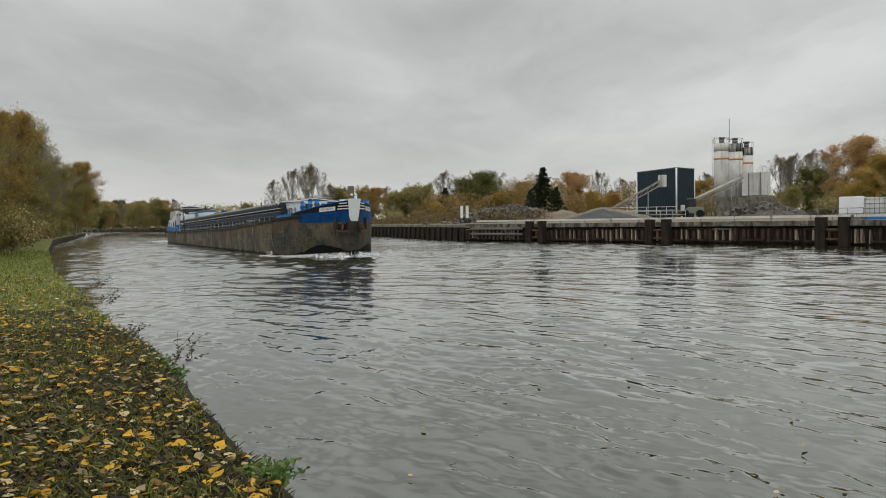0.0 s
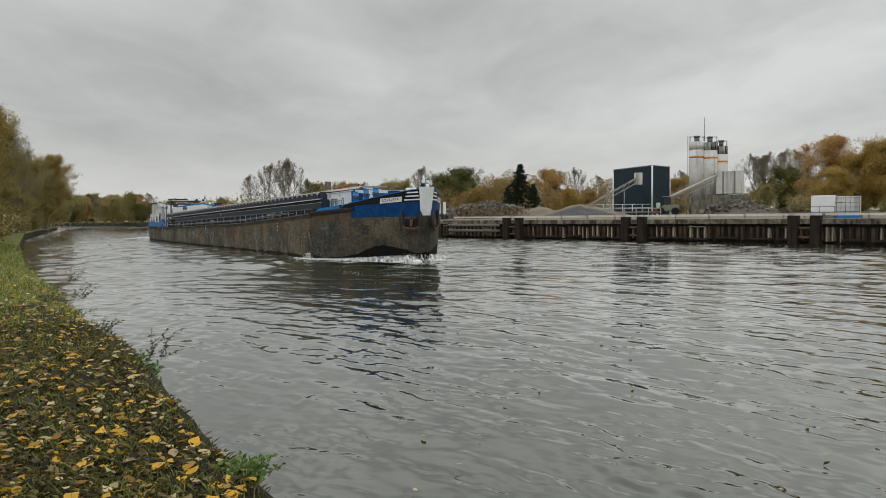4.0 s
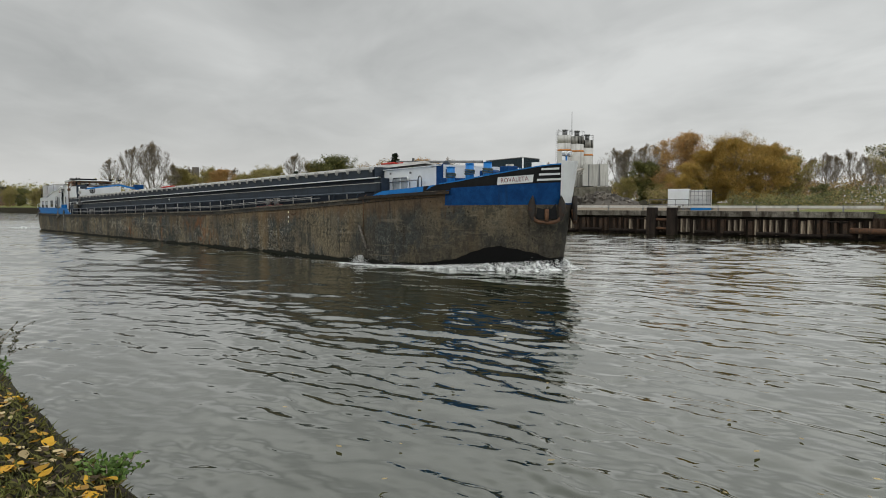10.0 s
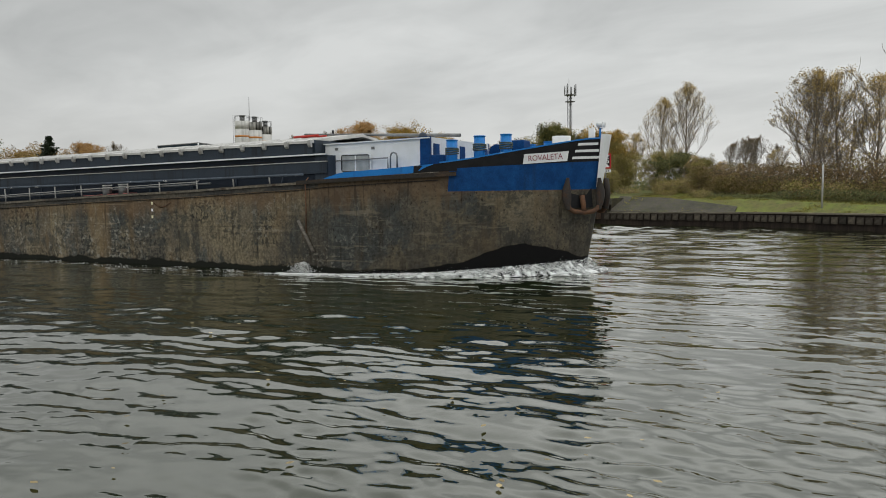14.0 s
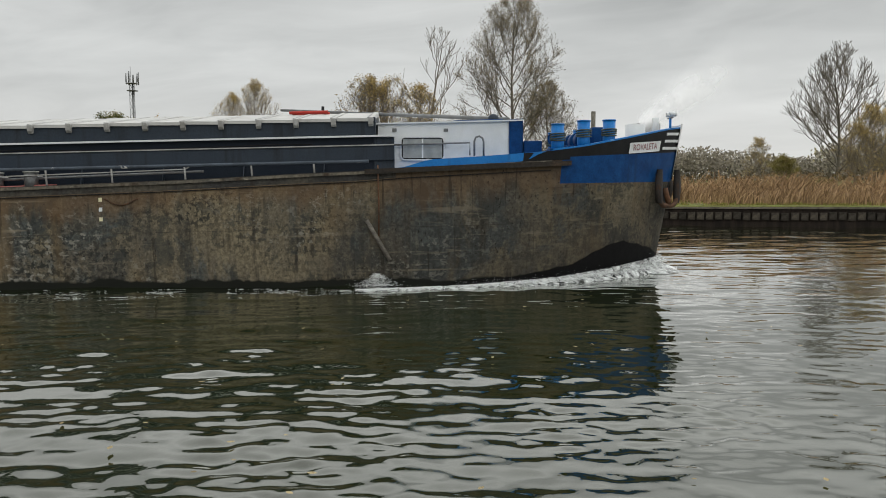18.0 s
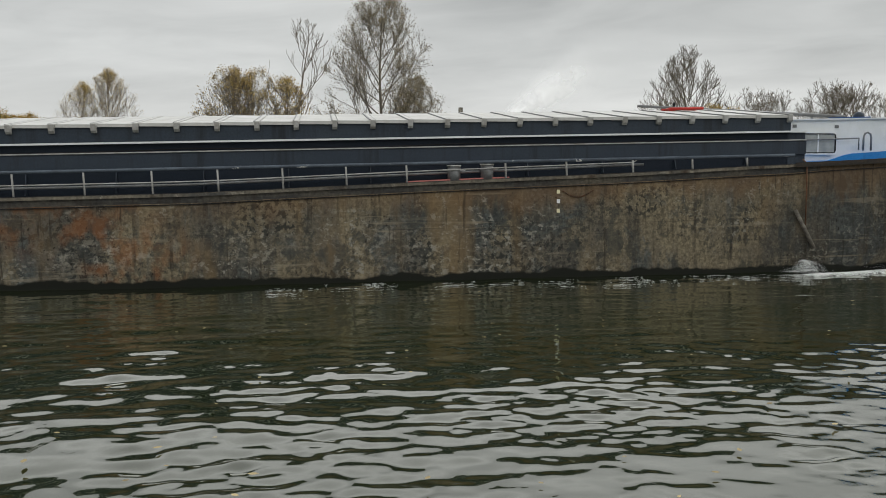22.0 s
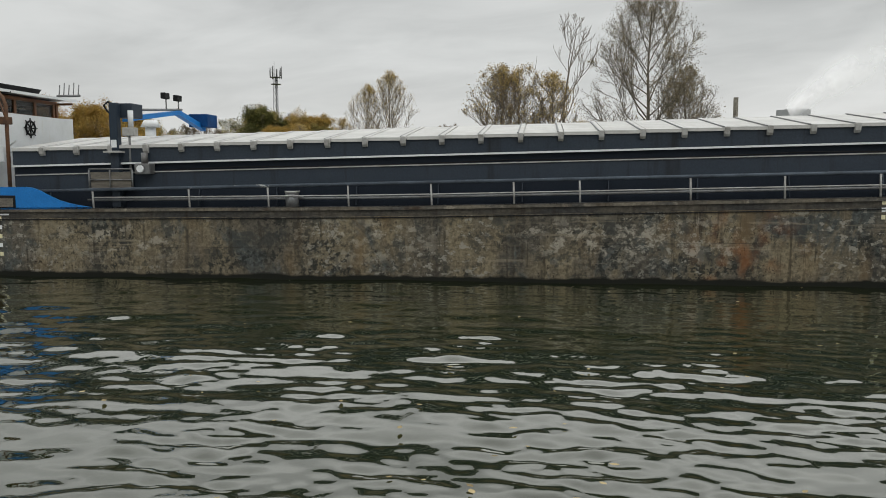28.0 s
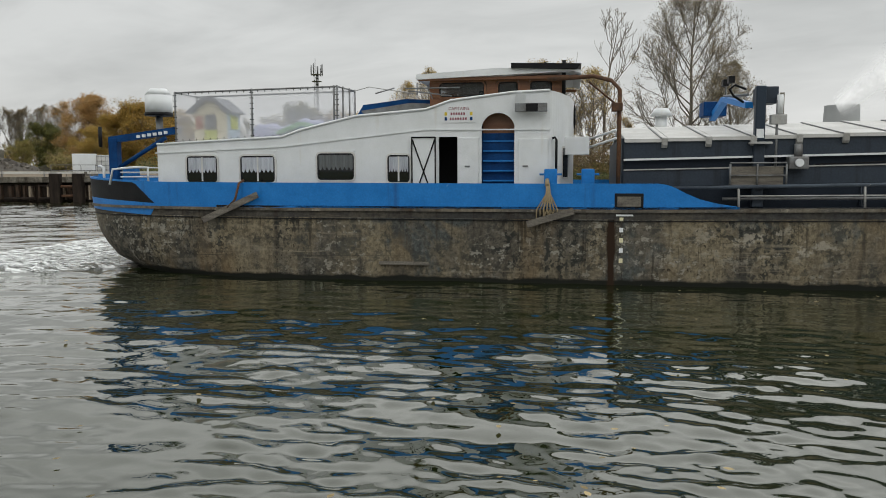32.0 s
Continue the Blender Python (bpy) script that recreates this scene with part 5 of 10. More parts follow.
for y0, y1 in ((0.655, 1.12), (BEAM - 1.12, BEAM - 0.655)):
    part("coaming_end", bx(X1 + 0.045, y0, 2.96, XL, y1, COAM(XL) - 0.53), M_NAVY, barge, "navy stepped end of the coaming")
n_cov = 52
cov_w = (X1 - X0) / n_cov
for k in range(n_cov):
    xa = X0 + cov_w * k
    za = COAM(xa)
    cov = part("hatch_cover", prism(bmesh.new(), [(0.50, za - 0.10), (0.50, za - 0.02), (MIDY, za + 0.40), (BEAM - 0.50, za - 0.02), (BEAM - 0.50, za - 0.10), (MIDY, za + 0.30)], "x", xa + 0.01, xa + cov_w - 0.005), M_COVER, barge)
    bm = prism(bmesh.new(), [(0.44, za - 0.16), (0.44, za + 0.0), (MIDY, za + 0.43), (MIDY, za + 0.38), (0.58, za - 0.03), (0.52, za - 0.16)], "x", xa + cov_w - 0.12, xa + cov_w - 0.02)
    part("cover_rib", bm, M_COVER, cov, "raised rib with a rounded foot")
    part("rib_foot", prism(bmesh.new(), [(0.42, za - 0.02), (0.44, za - 0.17), (0.50, za - 0.23), (0.545, za - 0.21), (0.545, za - 0.105), (0.47, za - 0.105)], "x", xa + cov_w - 0.135, xa + cov_w - 0.01), M_RAIL, cov, "grey steel foot")
    part("seal", prism(bmesh.new(), [(0.50, za - 0.01), (0.50, za + 0.012), (MIDY, za + 0.425), (MIDY, za + 0.40)], "x", xa + cov_w - 0.16, xa + cov_w - 0.125), M_STEEL, cov, "grey joint between covers")

# guard rail on the side deck
POSTS = [-45.69, -43.06, -40.96, -38.89, -36.8, -34.78, -33.2, -30.63, -28.51, -26.42, -24.3, -22.25, -20.06, -17.93, -16.32, -14.75, -13.19, -11.62, -10.04, -8.5, -5.9, -4.25, -2.4, -0.7, 0.9]
for x in POSTS:
    z = lerp(x, DECK)
    part("rail_post", rod(bmesh.new(), (x, 0.14, z - 0.02), (x - 0.02, 0.14, COAM(x) - 1.17), 0.026, 6), M_RAIL, barge)
part("rail_bar", pipe(bmesh.new(), [(x, 0.14, lerp(x, DECK) + 0.27) for x in POSTS if x < -2.3] + [(-2.3, 0.14, lerp(-2.3, DECK) + 0.33)], 0.018, 6), M_RAIL, barge)
part("rail_pipe", pipe(bmesh.new(), [(-47.6, 0.14, COAM(-47.6) - 1.17), (2.3, 0.14, COAM(2.3) - 1.17)], 0.042, 10), M_LEDGE, barge, "chipped blue-grey pipe along the side deck")


def window(parent, x0, x1, z0, z1, y, name="window", curtain=None, divide=True, frame_mat=None, glass=None):
    """A side window: rounded rubber frame, glass and its bar."""
    bm = bmesh.new()
    w, loops = 0.04, []
    for grow, yy in ((w, y - 0.03), (0.0, y - 0.03), (0.0, y + 0.02), (w, y + 0.02)):
        r = 0.09 + grow
        pts = []
        for cx, cz, a0 in ((x1 + grow - r, z1 + grow - r, 0), (x0 - grow + r, z1 + grow - r, 90), (x0 - grow + r, z0 - grow + r, 180), (x1 + grow - r, z0 - grow + r, 270)):
            pts += [bm.verts.new((cx + r * math.cos(radians(a0 + 30 * k)), yy, cz + r * math.sin(radians(a0 + 30 * k)))) for k in range(4)]
        loops.append(pts)
    for la, lb in zip(loops, loops[1:] + loops[:1]):
        for k in range(16):
            bm.faces.new((la[k], la[(k + 1) % 16], lb[(k + 1) % 16], lb[k]))
    if divide:
        box(bm, (x0 + x1) / 2 - 0.02, y - 0.02, z0, (x0 + x1) / 2 + 0.02, y + 0.02, z1)
    ob = part(name, bm, frame_mat or M_SILO, parent)
    bm = bmesh.new()
    for xa, za, xb, zb in ((x0, z0, x0 + 0.035, z1), (x1 - 0.035, z0, x1, z1), (x0 + 0.035, z0, x1 - 0.035, z0 + 0.03), (x0 + 0.035, z1 - 0.03, x1 - 0.035, z1)):
        box(bm, xa, y - 0.022, za, xb, y - 0.006, zb)
    part("gasket", bm, M_BLACK, ob, "black rubber gasket")
    part("pane", bx(x0, y - 0.006, z0, x1, y + 0.006, z1), glass or M_GLASS, ob)
    if curtain:
        bm = bmesh.new()
        n = 40
        lo, hi = z0 + (z1 - z0) * 0.50, z1 - (z1 - z0) * 0.06
        rows = []
        for k in range(n + 1):
            xx, fold = x0 + 0.02 + (x1 - x0 - 0.04) * k / n, 0.004 * math.sin(k * 1.9)
            rows.append((bm.verts.new((xx, y - 0.013 + fold, lo - 0.09 * abs(math.sin(k * math.pi / 5)))), bm.verts.new((xx, y - 0.013 + fold, hi))))
        for ra, rb in zip(rows, rows[1:]):
            bm.faces.new((ra[0], rb[0], rb[1], ra[1]))
        part("curtain", bm, curtain, ob, "white scalloped lace curtain")
    return ob


# forward cabin
zc = lambda x: lerp(x, DECK)
cabin = empty("fore_cabin", label="white forward cabin")
cabin.parent = barge
CABIN_Y = lambda x: 1.17 + 0.055 * max(0.0, x - 2.5)


def tapered(bm, inset=0.0):
    """Draws the cabin's sides in towards the bow."""
    for v in bm.verts:
        y = CABIN_Y(v.co.x) + inset
        v.co.y = y if v.co.y < MIDY else BEAM - y
    return bm


part("wall", tapered(prism(bmesh.new(), [(2.5, 2.95), (6.08, 3.2), (6.08, 4.36), (2.5, 4.25)], "y", 1, BEAM - 1)), M_WHITE, cabin)
part("roof", tapered(prism(bmesh.new(), [(2.4, 4.252), (6.47, 4.362), (6.47, 4.40), (2.4, 4.29)], "y", 1, BEAM - 1), -0.07), M_WHITE, cabin)
part("end_wall", tapered(prism(bmesh.new(), [(6.083, 3.2), (6.47, 3.25), (6.47, 4.36), (6.083, 4.355)], "y", 1, BEAM - 1), 0.02), M_WHITE, cabin)
for y in (CABIN_Y(6.3) - 0.03, BEAM - CABIN_Y(6.3) - 0.03):
    part("end_panel", prism(bmesh.new(), [(6.1, 3.2), (6.48, 3.25), (6.48, 4.42), (6.1, 4.41)], "y", y - 0.02, y + 0.06), M_BLUE, cabin, "dark blue end panel")
window(cabin, 3.14, 4.28, 3.32, 3.90, 1.185, frame_mat=M_WHITE, glass=mat("pale_cabin_glass", (0.24, 0.26, 0.26), 0.08, var=(0.36, 0.38, 0.37), vscale=2.5, spec=0.5))
for y in (1.75, 2.75, 3.75, 4.75, 5.75):
    part("front_panel", bx(6.46, y - 0.2, 3.4, 6.50, y + 0.2, 4.2), M_BLUE if int(y) % 2 else M_WHITE, cabin)

HOUSE_B = 6.6
# deckhouse at the stern
house = empty("deckhouse", label="white deckhouse with curtained windows")
house.parent = barge
SIDE = [(-60.0, 1.76), (-60.0, 3.33), (-56.6, 3.49), (-56.1, 3.66), (-55.4, 3.86), (-54.68, 3.98), (-53.4, 4.07), (-52.9, 4.12), (-52.3, 4.32), (-51.8, 4.42), (-50.8, 4.49), (-49.92, 4.53), (-49.92, 1.76)]
cuts = sorted({p[0] for p in SIDE} | {-52.60, -52.14, -51.55, -50.76})
top_of = lambda x: lerp(x, [(a, b) for a, b in SIDE[1:-1]])
for y0, y1 in ((0.68, 0.74), (HOUSE_B - 0.74, HOUSE_B - 0.68)):
    bm = bmesh.new()
    for xa, xb in zip(cuts, cuts[1:]):
        lo = 1.76
        if y0 < 1 and xa >= -52.61 and xb <= -52.13:
            lo = 3.46
        if y0 < 1 and xa >= -51.56 and xb <= -50.75:
            lo = 4.02
        vs = [bm.verts.new((x, y, z)) for x, zt in ((xa, top_of(xa)), (xb, top_of(xb))) for y in (y0, y1) for z in (lo, zt)]
        for q in ((0, 4, 5, 1), (2, 3, 7, 6), (1, 5, 7, 3), (0, 2, 6, 4), (0, 1, 3, 2), (4, 6, 7, 5)):
            bm.faces.new([vs[i] for i in q])
    bmesh.ops.remove_doubles(bm, verts=bm.verts, dist=0.001)
    part("side_wall", bm, M_WHITE, house)
bm = bmesh.new()
for xa, xb in zip(cuts, cuts[1:]):
    vs = [bm.verts.new((x, y, top_of(x) - (0.35 if x > -52.9 else 0.03))) for x in (xa, xb) for y in (0.74, HOUSE_B - 0.74)]
    bm.faces.new((vs[0], vs[1], vs[3], vs[2]))
part("roof", bm, M_WHITE, house)


def house_front(a, out=0.0):
    """A place on the rounded front: a from 0 at the near side to 180 at the far side."""
    return (-49.93 + (0.57 + out) * math.sin(radians(a)), HOUSE_B / 2 - (HOUSE_B / 2 - 0.68 + out) * math.cos(radians(a)))


bm, prev = bmesh.new(), None
for k in range(33):
    a = 180 * k / 32
    zt_ = 4.53 - 0.10 * math.sin(radians(a))
    cur = [bm.verts.new((*house_front(a, o), z)) for o, z in ((0.0, 1.76), (0.0, zt_), (-0.05, zt_), (-0.05, 1.76))]
    if prev:
        for i in range(3):
            bm.faces.new((prev[i], prev[i + 1], cur[i + 1], cur[i]))
    prev = cur
part("front_wall", bm, M_WHITE, house, "rounded white front", smooth=False)
for a0, a1 in ((33, 47), (133, 147)):
    frame_bm, pane_bm = bmesh.new(), bmesh.new()
    for bmx, da, dz, o in ((frame_bm, 1.6, 0.05, 0.012), (pane_bm, 0.0, 0.0, 0.022)):
        prev = None
        for k in range(7):
            a = a0 - da + (a1 - a0 + 2 * da) * k / 6
            cur = [bmx.verts.new((*house_front(a, o), z)) for z in (2.48 - dz, 3.18 + dz)]
            if prev:
                bmx.faces.new((prev[0], cur[0], cur[1], prev[1]))
            prev = cur
    w_ = part("window", frame_bm, M_SILO, house)
    part("pane", pane_bm, M_GLASS, w_)
part("back_wall", bx(-60.0, 0.74, 1.76, -59.94, HOUSE_B - 0.74, 3.3), M_WHITE, house)
# black sheet added behind the openings in place of the unlit room
part("inside", bx(-52.9, 1.5, 1.76, -50.5, 1.55, 4.1), M_DARK, house)
bm = bmesh.new()
prism(bm, [(-60.05, 3.10), (-56.6, 3.24), (-53.0, 3.62), (-49.93, 3.60), (-49.93, 3.63), (-53.0, 3.65), (-56.6, 3.27), (-60.05, 3.13)], "y", 0.655, 0.68)
part("side_moulding", bm, M_WHITE, house)
for x0, x1 in ((-59.18, -58.35), (-57.72, -56.8), (-53.88, -53.32)):
    window(house, x0, x1, 2.36, 3.03, 0.675, curtain=M_CURTAIN)
window(house, -55.68, -54.73, 2.42, 3.08, 0.675, curtain=M_CURTAINDIM, divide=False)
part("open_door", bx(-53.26, 0.60, 1.78, -52.66, 0.64, 3.47), M_WHITE, house, "open white steel door with crossed stay bars")
bm = bmesh.new()
for a, b in (((-53.24, 0.585, 1.85), (-52.68, 0.585, 3.40)), ((-52.68, 0.585, 1.85), (-53.24, 0.585, 3.40)), ((-53.25, 0.585, 1.8), (-53.25, 0.585, 3.46)), ((-52.67, 0.585, 1.8), (-52.67, 0.585, 3.46)), ((-53.25, 0.585, 3.45), (-52.67, 0.585, 3.45))):
    rod(bm, a, b, 0.018, 6)
part("door_brace", bm, M_DARK, house)
part("door", bx(-52.12, 0.64, 1.78, -51.62, 0.68, 3.44, 0.01), M_WHITE, house, "closed white door with handle")
part("door", bx(-50.66, 0.65, 1.78, -49.95, 0.685, 3.40, 0.01), M_WHITE, house, "closed white door with handle")
for x in (-51.95, -50.55):
    part("handle", rod(bmesh.new(), (x, 0.62, 2.75), (x + 0.12, 0.62, 2.75), 0.015, 6), M_STEEL, house)
for s_ in (-1, 1):
    arc = [(-51.155 + s_ * 0.405 * math.cos(a), 3.62 + 0.40 * math.sin(a)) for a in [math.pi / 2 * k / 8 for k in range(9)]]
    part("arch_corner", prism(bmesh.new(), arc + [(-51.155 + s_ * 0.405, 4.03)], "y", 0.682, 0.738), M_WHITE, house)
stair = part("stair_wall", bx(-51.56, 0.95, 1.76, -50.74, 1.0, 3.55), M_BLUE, house, "blue companion stair")
for k in range(7):
    z = 1.9 + 0.24 * k
    part("tread", bx(-51.53, 0.74 + 0.03 * k, z, -50.77, 1.0, z + 0.035), M_SKYBLUE, stair)
# wheelhouse
wheel = empty("wheelhouse", label="brown wooden wheelhouse with a white roof")
wheel.parent = barge
part("sill_wall", bx(-53.0, 1.72, 4.0, -49.7, HOUSE_B - 1.72, 4.48), M_WOOD, wheel)
part("head_beam", bx(-53.0, 1.70, 4.88, -49.7, HOUSE_B - 1.70, 4.98), M_WOOD, wheel)
for x in (-52.88, -51.42, -50.6, -49.8):
    for y in (1.76, HOUSE_B - 1.76):
        part("window_post", bx(x - 0.13, y - 0.05, 4.48, x + 0.13, y + 0.05, 4.88), M_WOOD, wheel)
part("console", bx(-50.6, 2.4, 4.48, -50.0, 4.2, 4.66, 0.03), M_BLACK, wheel)
part("seat_back", bx(-51.9, 3.0, 4.48, -51.75, 3.6, 4.78, 0.04), M_BLACK, wheel)
for x0, x1 in ((-52.75, -51.6), (-51.25, -50.75), (-50.45, -49.9)):
    for y in (1.69, HOUSE_B - 1.69):
        window(wheel, x0, x1, 4.50, 4.86, y, divide=False, frame_mat=M_WOOD, glass=M_PANE)
part("roof", prism(bmesh.new(), [(-53.3, 4.93), (-49.4, 5.05), (-49.2, 5.0), (-49.2, 5.08), (-51.2, 5.17), (-53.3, 5.05)], "y", 1.4, HOUSE_B - 1.4), M_WHITE, wheel)
part("roof_hatch", prism(bmesh.new(), [(-50.9, 5.15), (-49.3, 5.10), (-49.2, 5.22), (-50.9, 5.27)], "y", 1.3, 3.4), M_BLACK, wheel)

# blue loading crane at the hold's after end
crane = empty("deck_crane", label="blue and grey deck crane")
crane.parent = barge
crane.location = (-0.09, 0.12, 0.0)

# ---- barge fittings ----
LETTER = mat("dark_red_lettering", (0.20, 0.035, 0.05), 0.6)
for side in (1, -1):
    me = text_mesh("ROVALETA", 0.25)
    xs = [v.co.x for v in me.vertices]
    lo, hi = min(xs), max(xs)
    board = [o for o in bpy.data.objects if o.name.startswith("name_board")][0 if side > 0 else 1]
    for v in me.vertices:
        f = (v.co.x - lo) / (hi - lo)
        x = 9.66 + 0.88 * (f if side > 0 else 1 - f)
        z = 3.625 + v.co.y + 0.09 * (x - 9.6)
        u = u_at(x, z)
        v.co = Vector(hull_point(u, z, side)) + hull_out(u, z, side) * 0.04
    me.materials.append(LETTER)
    ob = new("name_lettering", me)
    ob.parent = board

# bow gear
M_ROPE = mat("green_grey_rope", (0.10, 0.12, 0.10), 0.9, var=(0.05, 0.07, 0.065), vscale=6, grain=0.3)
for x, y, z in ((7.39, 1.05, 4.24), (8.18, 1.40, 4.36), (8.96, 1.68, 4.40), (8.18, 6.05, 4.32), (8.96, 5.75, 4.38)):
    b = part("bollard", rod(bmesh.new(), (x, y, zc(x) - 0.02), (x, y, z), 0.175, 18), M_SKYBLUE, barge, "blue mooring bollard with coiled rope")
    bm = rod(bmesh.new(), (x, y, z - 0.02), (x, y, z + 0.015), 0.19, 18)
    part("cap", bm, M_SKYBLUE, b)
    bm = bmesh.new()
    for k in range(4):
        zz = z - 0.42 + 0.05 * k
        ring = [Vector((x + 0.205 * math.cos(a), y + 0.205 * math.sin(a), zz + 0.02 * math.sin(a + k))) for a in [2 * math.pi * j / 14 for j in range(15)]]
        pipe(bm, ring, 0.02, 5)
    part("rope_coil", bm, M_ROPE, b)
winch = part("anchor_winch", bx(7.7, 2.7, 3.3, 9.3, 4.7, 3.75, 0.05), M_BLUE, barge, "dark blue anchor winch")
for y in (2.5, 3.3, 4.1):
    part("drum", rod(bmesh.new(), (8.4, y - 0.25, 3.9), (8.4, y + 0.25, 3.9), 0.25, 16), M_BLUE, winch)
part("hand_wheel", rod(bmesh.new(), (7.6, 2.7, 3.95), (7.6, 2.76, 3.95), 0.2, 16), M_BLUE, winch)
part("gear_box", bx(8.7, 2.6, 3.7, 9.2, 3.2, 4.28, 0.04), M_BLUE, winch)
part("locker", bx(6.5, 1.25, 3.25, 7.0, 2.3, 3.82, 0.04), M_BLUE, barge, "dark blue deck locker")
lamp = part("bow_light", rod(bmesh.new(), (11.38, 3.73, 4.2), (11.38, 3.73, 4.64), 0.04, 8), M_SKYBLUE, barge, "pair of white bow searchlights on a blue post")
for y in (3.58, 3.88):
    bm = rod(bmesh.new(), (11.30, y, 4.74), (11.50, y, 4.74), 0.065, 12, 0.085)
    part("lamp_head", bm, M_WHITE, lamp)
part("lamp_bar", rod(bmesh.new(), (11.38, 3.5, 4.63), (11.38, 3.96, 4.63), 0.025, 6), M_STEEL, lamp)
part("white_case", rod(bmesh.new(), (11.02, 4.05, 4.0), (11.02, 4.05, 4.66), 0.11, 14), M_WHITE, barge)
part("white_case", rod(bmesh.new(), (10.2, 3.4, 3.4), (10.2, 3.4, 4.40), 0.30, 20), M_WHITE, barge, "low white drum on the foredeck")

# cabin rails and roof gear
part("hand_rail", pipe(bmesh.new(), [(2.6, 1.08, 3.69), (5.0, 1.14, 3.76), (5.0, 1.14, 3.42)], 0.022, 6), M_STEEL, cabin)
part("vent_hoop", pipe(bmesh.new(), [(5.12, 1.1, 3.40), (5.12, 1.1, 3.80), (5.16, 1.1, 3.90), (5.25, 1.1, 3.93), (5.34, 1.1, 3.88), (5.37, 1.1, 3.78), (5.37, 1.1, 3.40)], 0.028, 8), M_STEEL, cabin)
for x in (2.95, 4.35):
    part("vent_plate", bx(x - 0.06, CABIN_Y(x) - 0.02, 4.06, x + 0.06, CABIN_Y(x) + 0.02, 4.15), M_STEEL, cabin)
bm = bmesh.new()
bmesh.ops.create_uvsphere(bm, u_segments=14, v_segments=8, radius=0.17)
bmesh.ops.translate(bm, verts=bm.verts, vec=(5.75, 2.2, 4.46))
part("roof_dome", bm, M_NAVY, cabin, smooth=True)
part("roof_rail", pipe(bmesh.new(), [(4.6, 2.0, 4.40), (6.0, 2.0, 4.44)], 0.03, 6), M_BLUE, cabin)
mast_ = part("lowered_mast", rod(bmesh.new(), (-0.6, 4.2, 4.92), (6.4, 3.76, 4.60), 0.04, 10, 0.065), M_STEEL, barge, "grey mast lowered along the hatch covers")
part("lamp", rod(bmesh.new(), (0.68, 4.28, 4.74), (0.68, 4.28, 5.04), 0.045, 10), M_BLACK, mast_)
part("crutch", rod(bmesh.new(), (0.6, 4.3, 4.4), (0.6, 4.3, 4.76), 0.04, 6), M_RUST, mast_)
part("crutch", rod(bmesh.new(), (5.3, 3.84, 4.3), (5.3, 3.84, 4.64), 0.04, 6), M_STEEL, mast_)

# marks and fenders on the side
YELLOW = mat("cream_paint", (0.62, 0.58, 0.38), 0.6, grain=0.1)
for x, z0, n, dz in ((-4.52, 1.78, 3, 0.25), (-26.4, 1.63, 3, 0.17), (-48.26, 0.58, 5, 0.235)):
    for k in range(n):
        z = z0 + dz * k
        part("draught_mark", bx(x - 0.042, -0.012, z - 0.05, x + 0.042, 0.01, z + 0.05), M_WHITE if k % 2 else YELLOW, barge)
part("white_line", bx(-48.38, -0.012, 1.60, -48.0, 0.01, 1.64), M_WHITE, barge)
part("white_line", bx(-26.55, -0.012, 2.03, -26.25, 0.01, 2.06), M_WHITE, barge)
bm = rod(bmesh.new(), (2.24, -0.09, 1.72), (2.83, -0.09, 0.68), 0.055, 8)
part("fender_pole", bm, M_OLDWOOD, barge, "wooden fender pole hung on the side")
part("fender_rope", pipe(bmesh.new(), [(2.54, 0.1, 3.12), (2.54, -0.07, 3.0), (2.56, -0.08, 2.2), (2.55, -0.09, 1.30)], 0.02, 6), M_RUST, barge)
bm = bmesh.new()
for k in range(14):
    f = k / 13
    rod(bm, (-4.4 + 0.8 * f, -0.03, 2.30 - 0.16 * math.sin(math.pi * f)), (-4.4 + 0.8 * (f + 0.05), -0.03, 2.30 - 0.16 * math.sin(math.pi * min(1, f + 0.05))), 0.018, 5)
part("chain", bm, M_RUST, barge, "rusty slack chain")
part("rubbing_plank", bx(-53.94, -0.07, 0.40, -52.72, 0.0, 0.48, 0.015), M_OLDWOOD, barge)
for a, b in (((-58.4, 1.44), (-56.97, 2.07)), ((-50.4, 1.40), (-49.34, 1.72))):
    bm = bmesh.new()
    d = Vector((b[0] - a[0], 0, b[1] - a[1]))
    n_ = Vector((-d.z, 0, d.x)).normalized() * 0.075
    A, B = Vector((a[0], -0.14, a[1])), Vector((b[0], -0.14, b[1]))
    o = Vector((0, 0.07, 0))
    vs = [bm.verts.new(p) for p in (A - n_, B - n_, B + n_, A + n_, A - n_ + o, B - n_ + o, B + n_ + o, A + n_ + o)]
    for q in ((0, 1, 2, 3), (7, 6, 5, 4), (0, 4, 5, 1), (1, 5, 6, 2), (2, 6, 7, 3), (3, 7, 4, 0)):
        bm.faces.new([vs[i] for i in q])
    part("fender_plank", bm, M_OLDWOOD, barge, "grey timber plank slung as a fender")
bm = bmesh.new()
for k in range(15):
    e = -50.13 + 0.027 * k
    pipe(bm, [(-49.96 + 0.004 * k, -0.05, 2.36), (-49.97 + 0.007 * k, -0.08, 2.1), (e + 0.05 * (k % 3 - 1), -0.10 - 0.012 * (k % 3), 1.74), (e + 0.03 * ((k * 7) % 5 - 2), -0.11, 1.46 + 0.045 * ((k * 3) % 5))], 0.016, 5)
rod(bm, (-49.95, 0.15, 2.42), (-49.95, -0.08, 2.3), 0.05, 6)
part("rope_bundle", bm, mat("old_rope", (0.26, 0.21, 0.13), 0.95, grain=0.35, gscale=60), barge, "frayed rope bundle hanging over the bulwark")
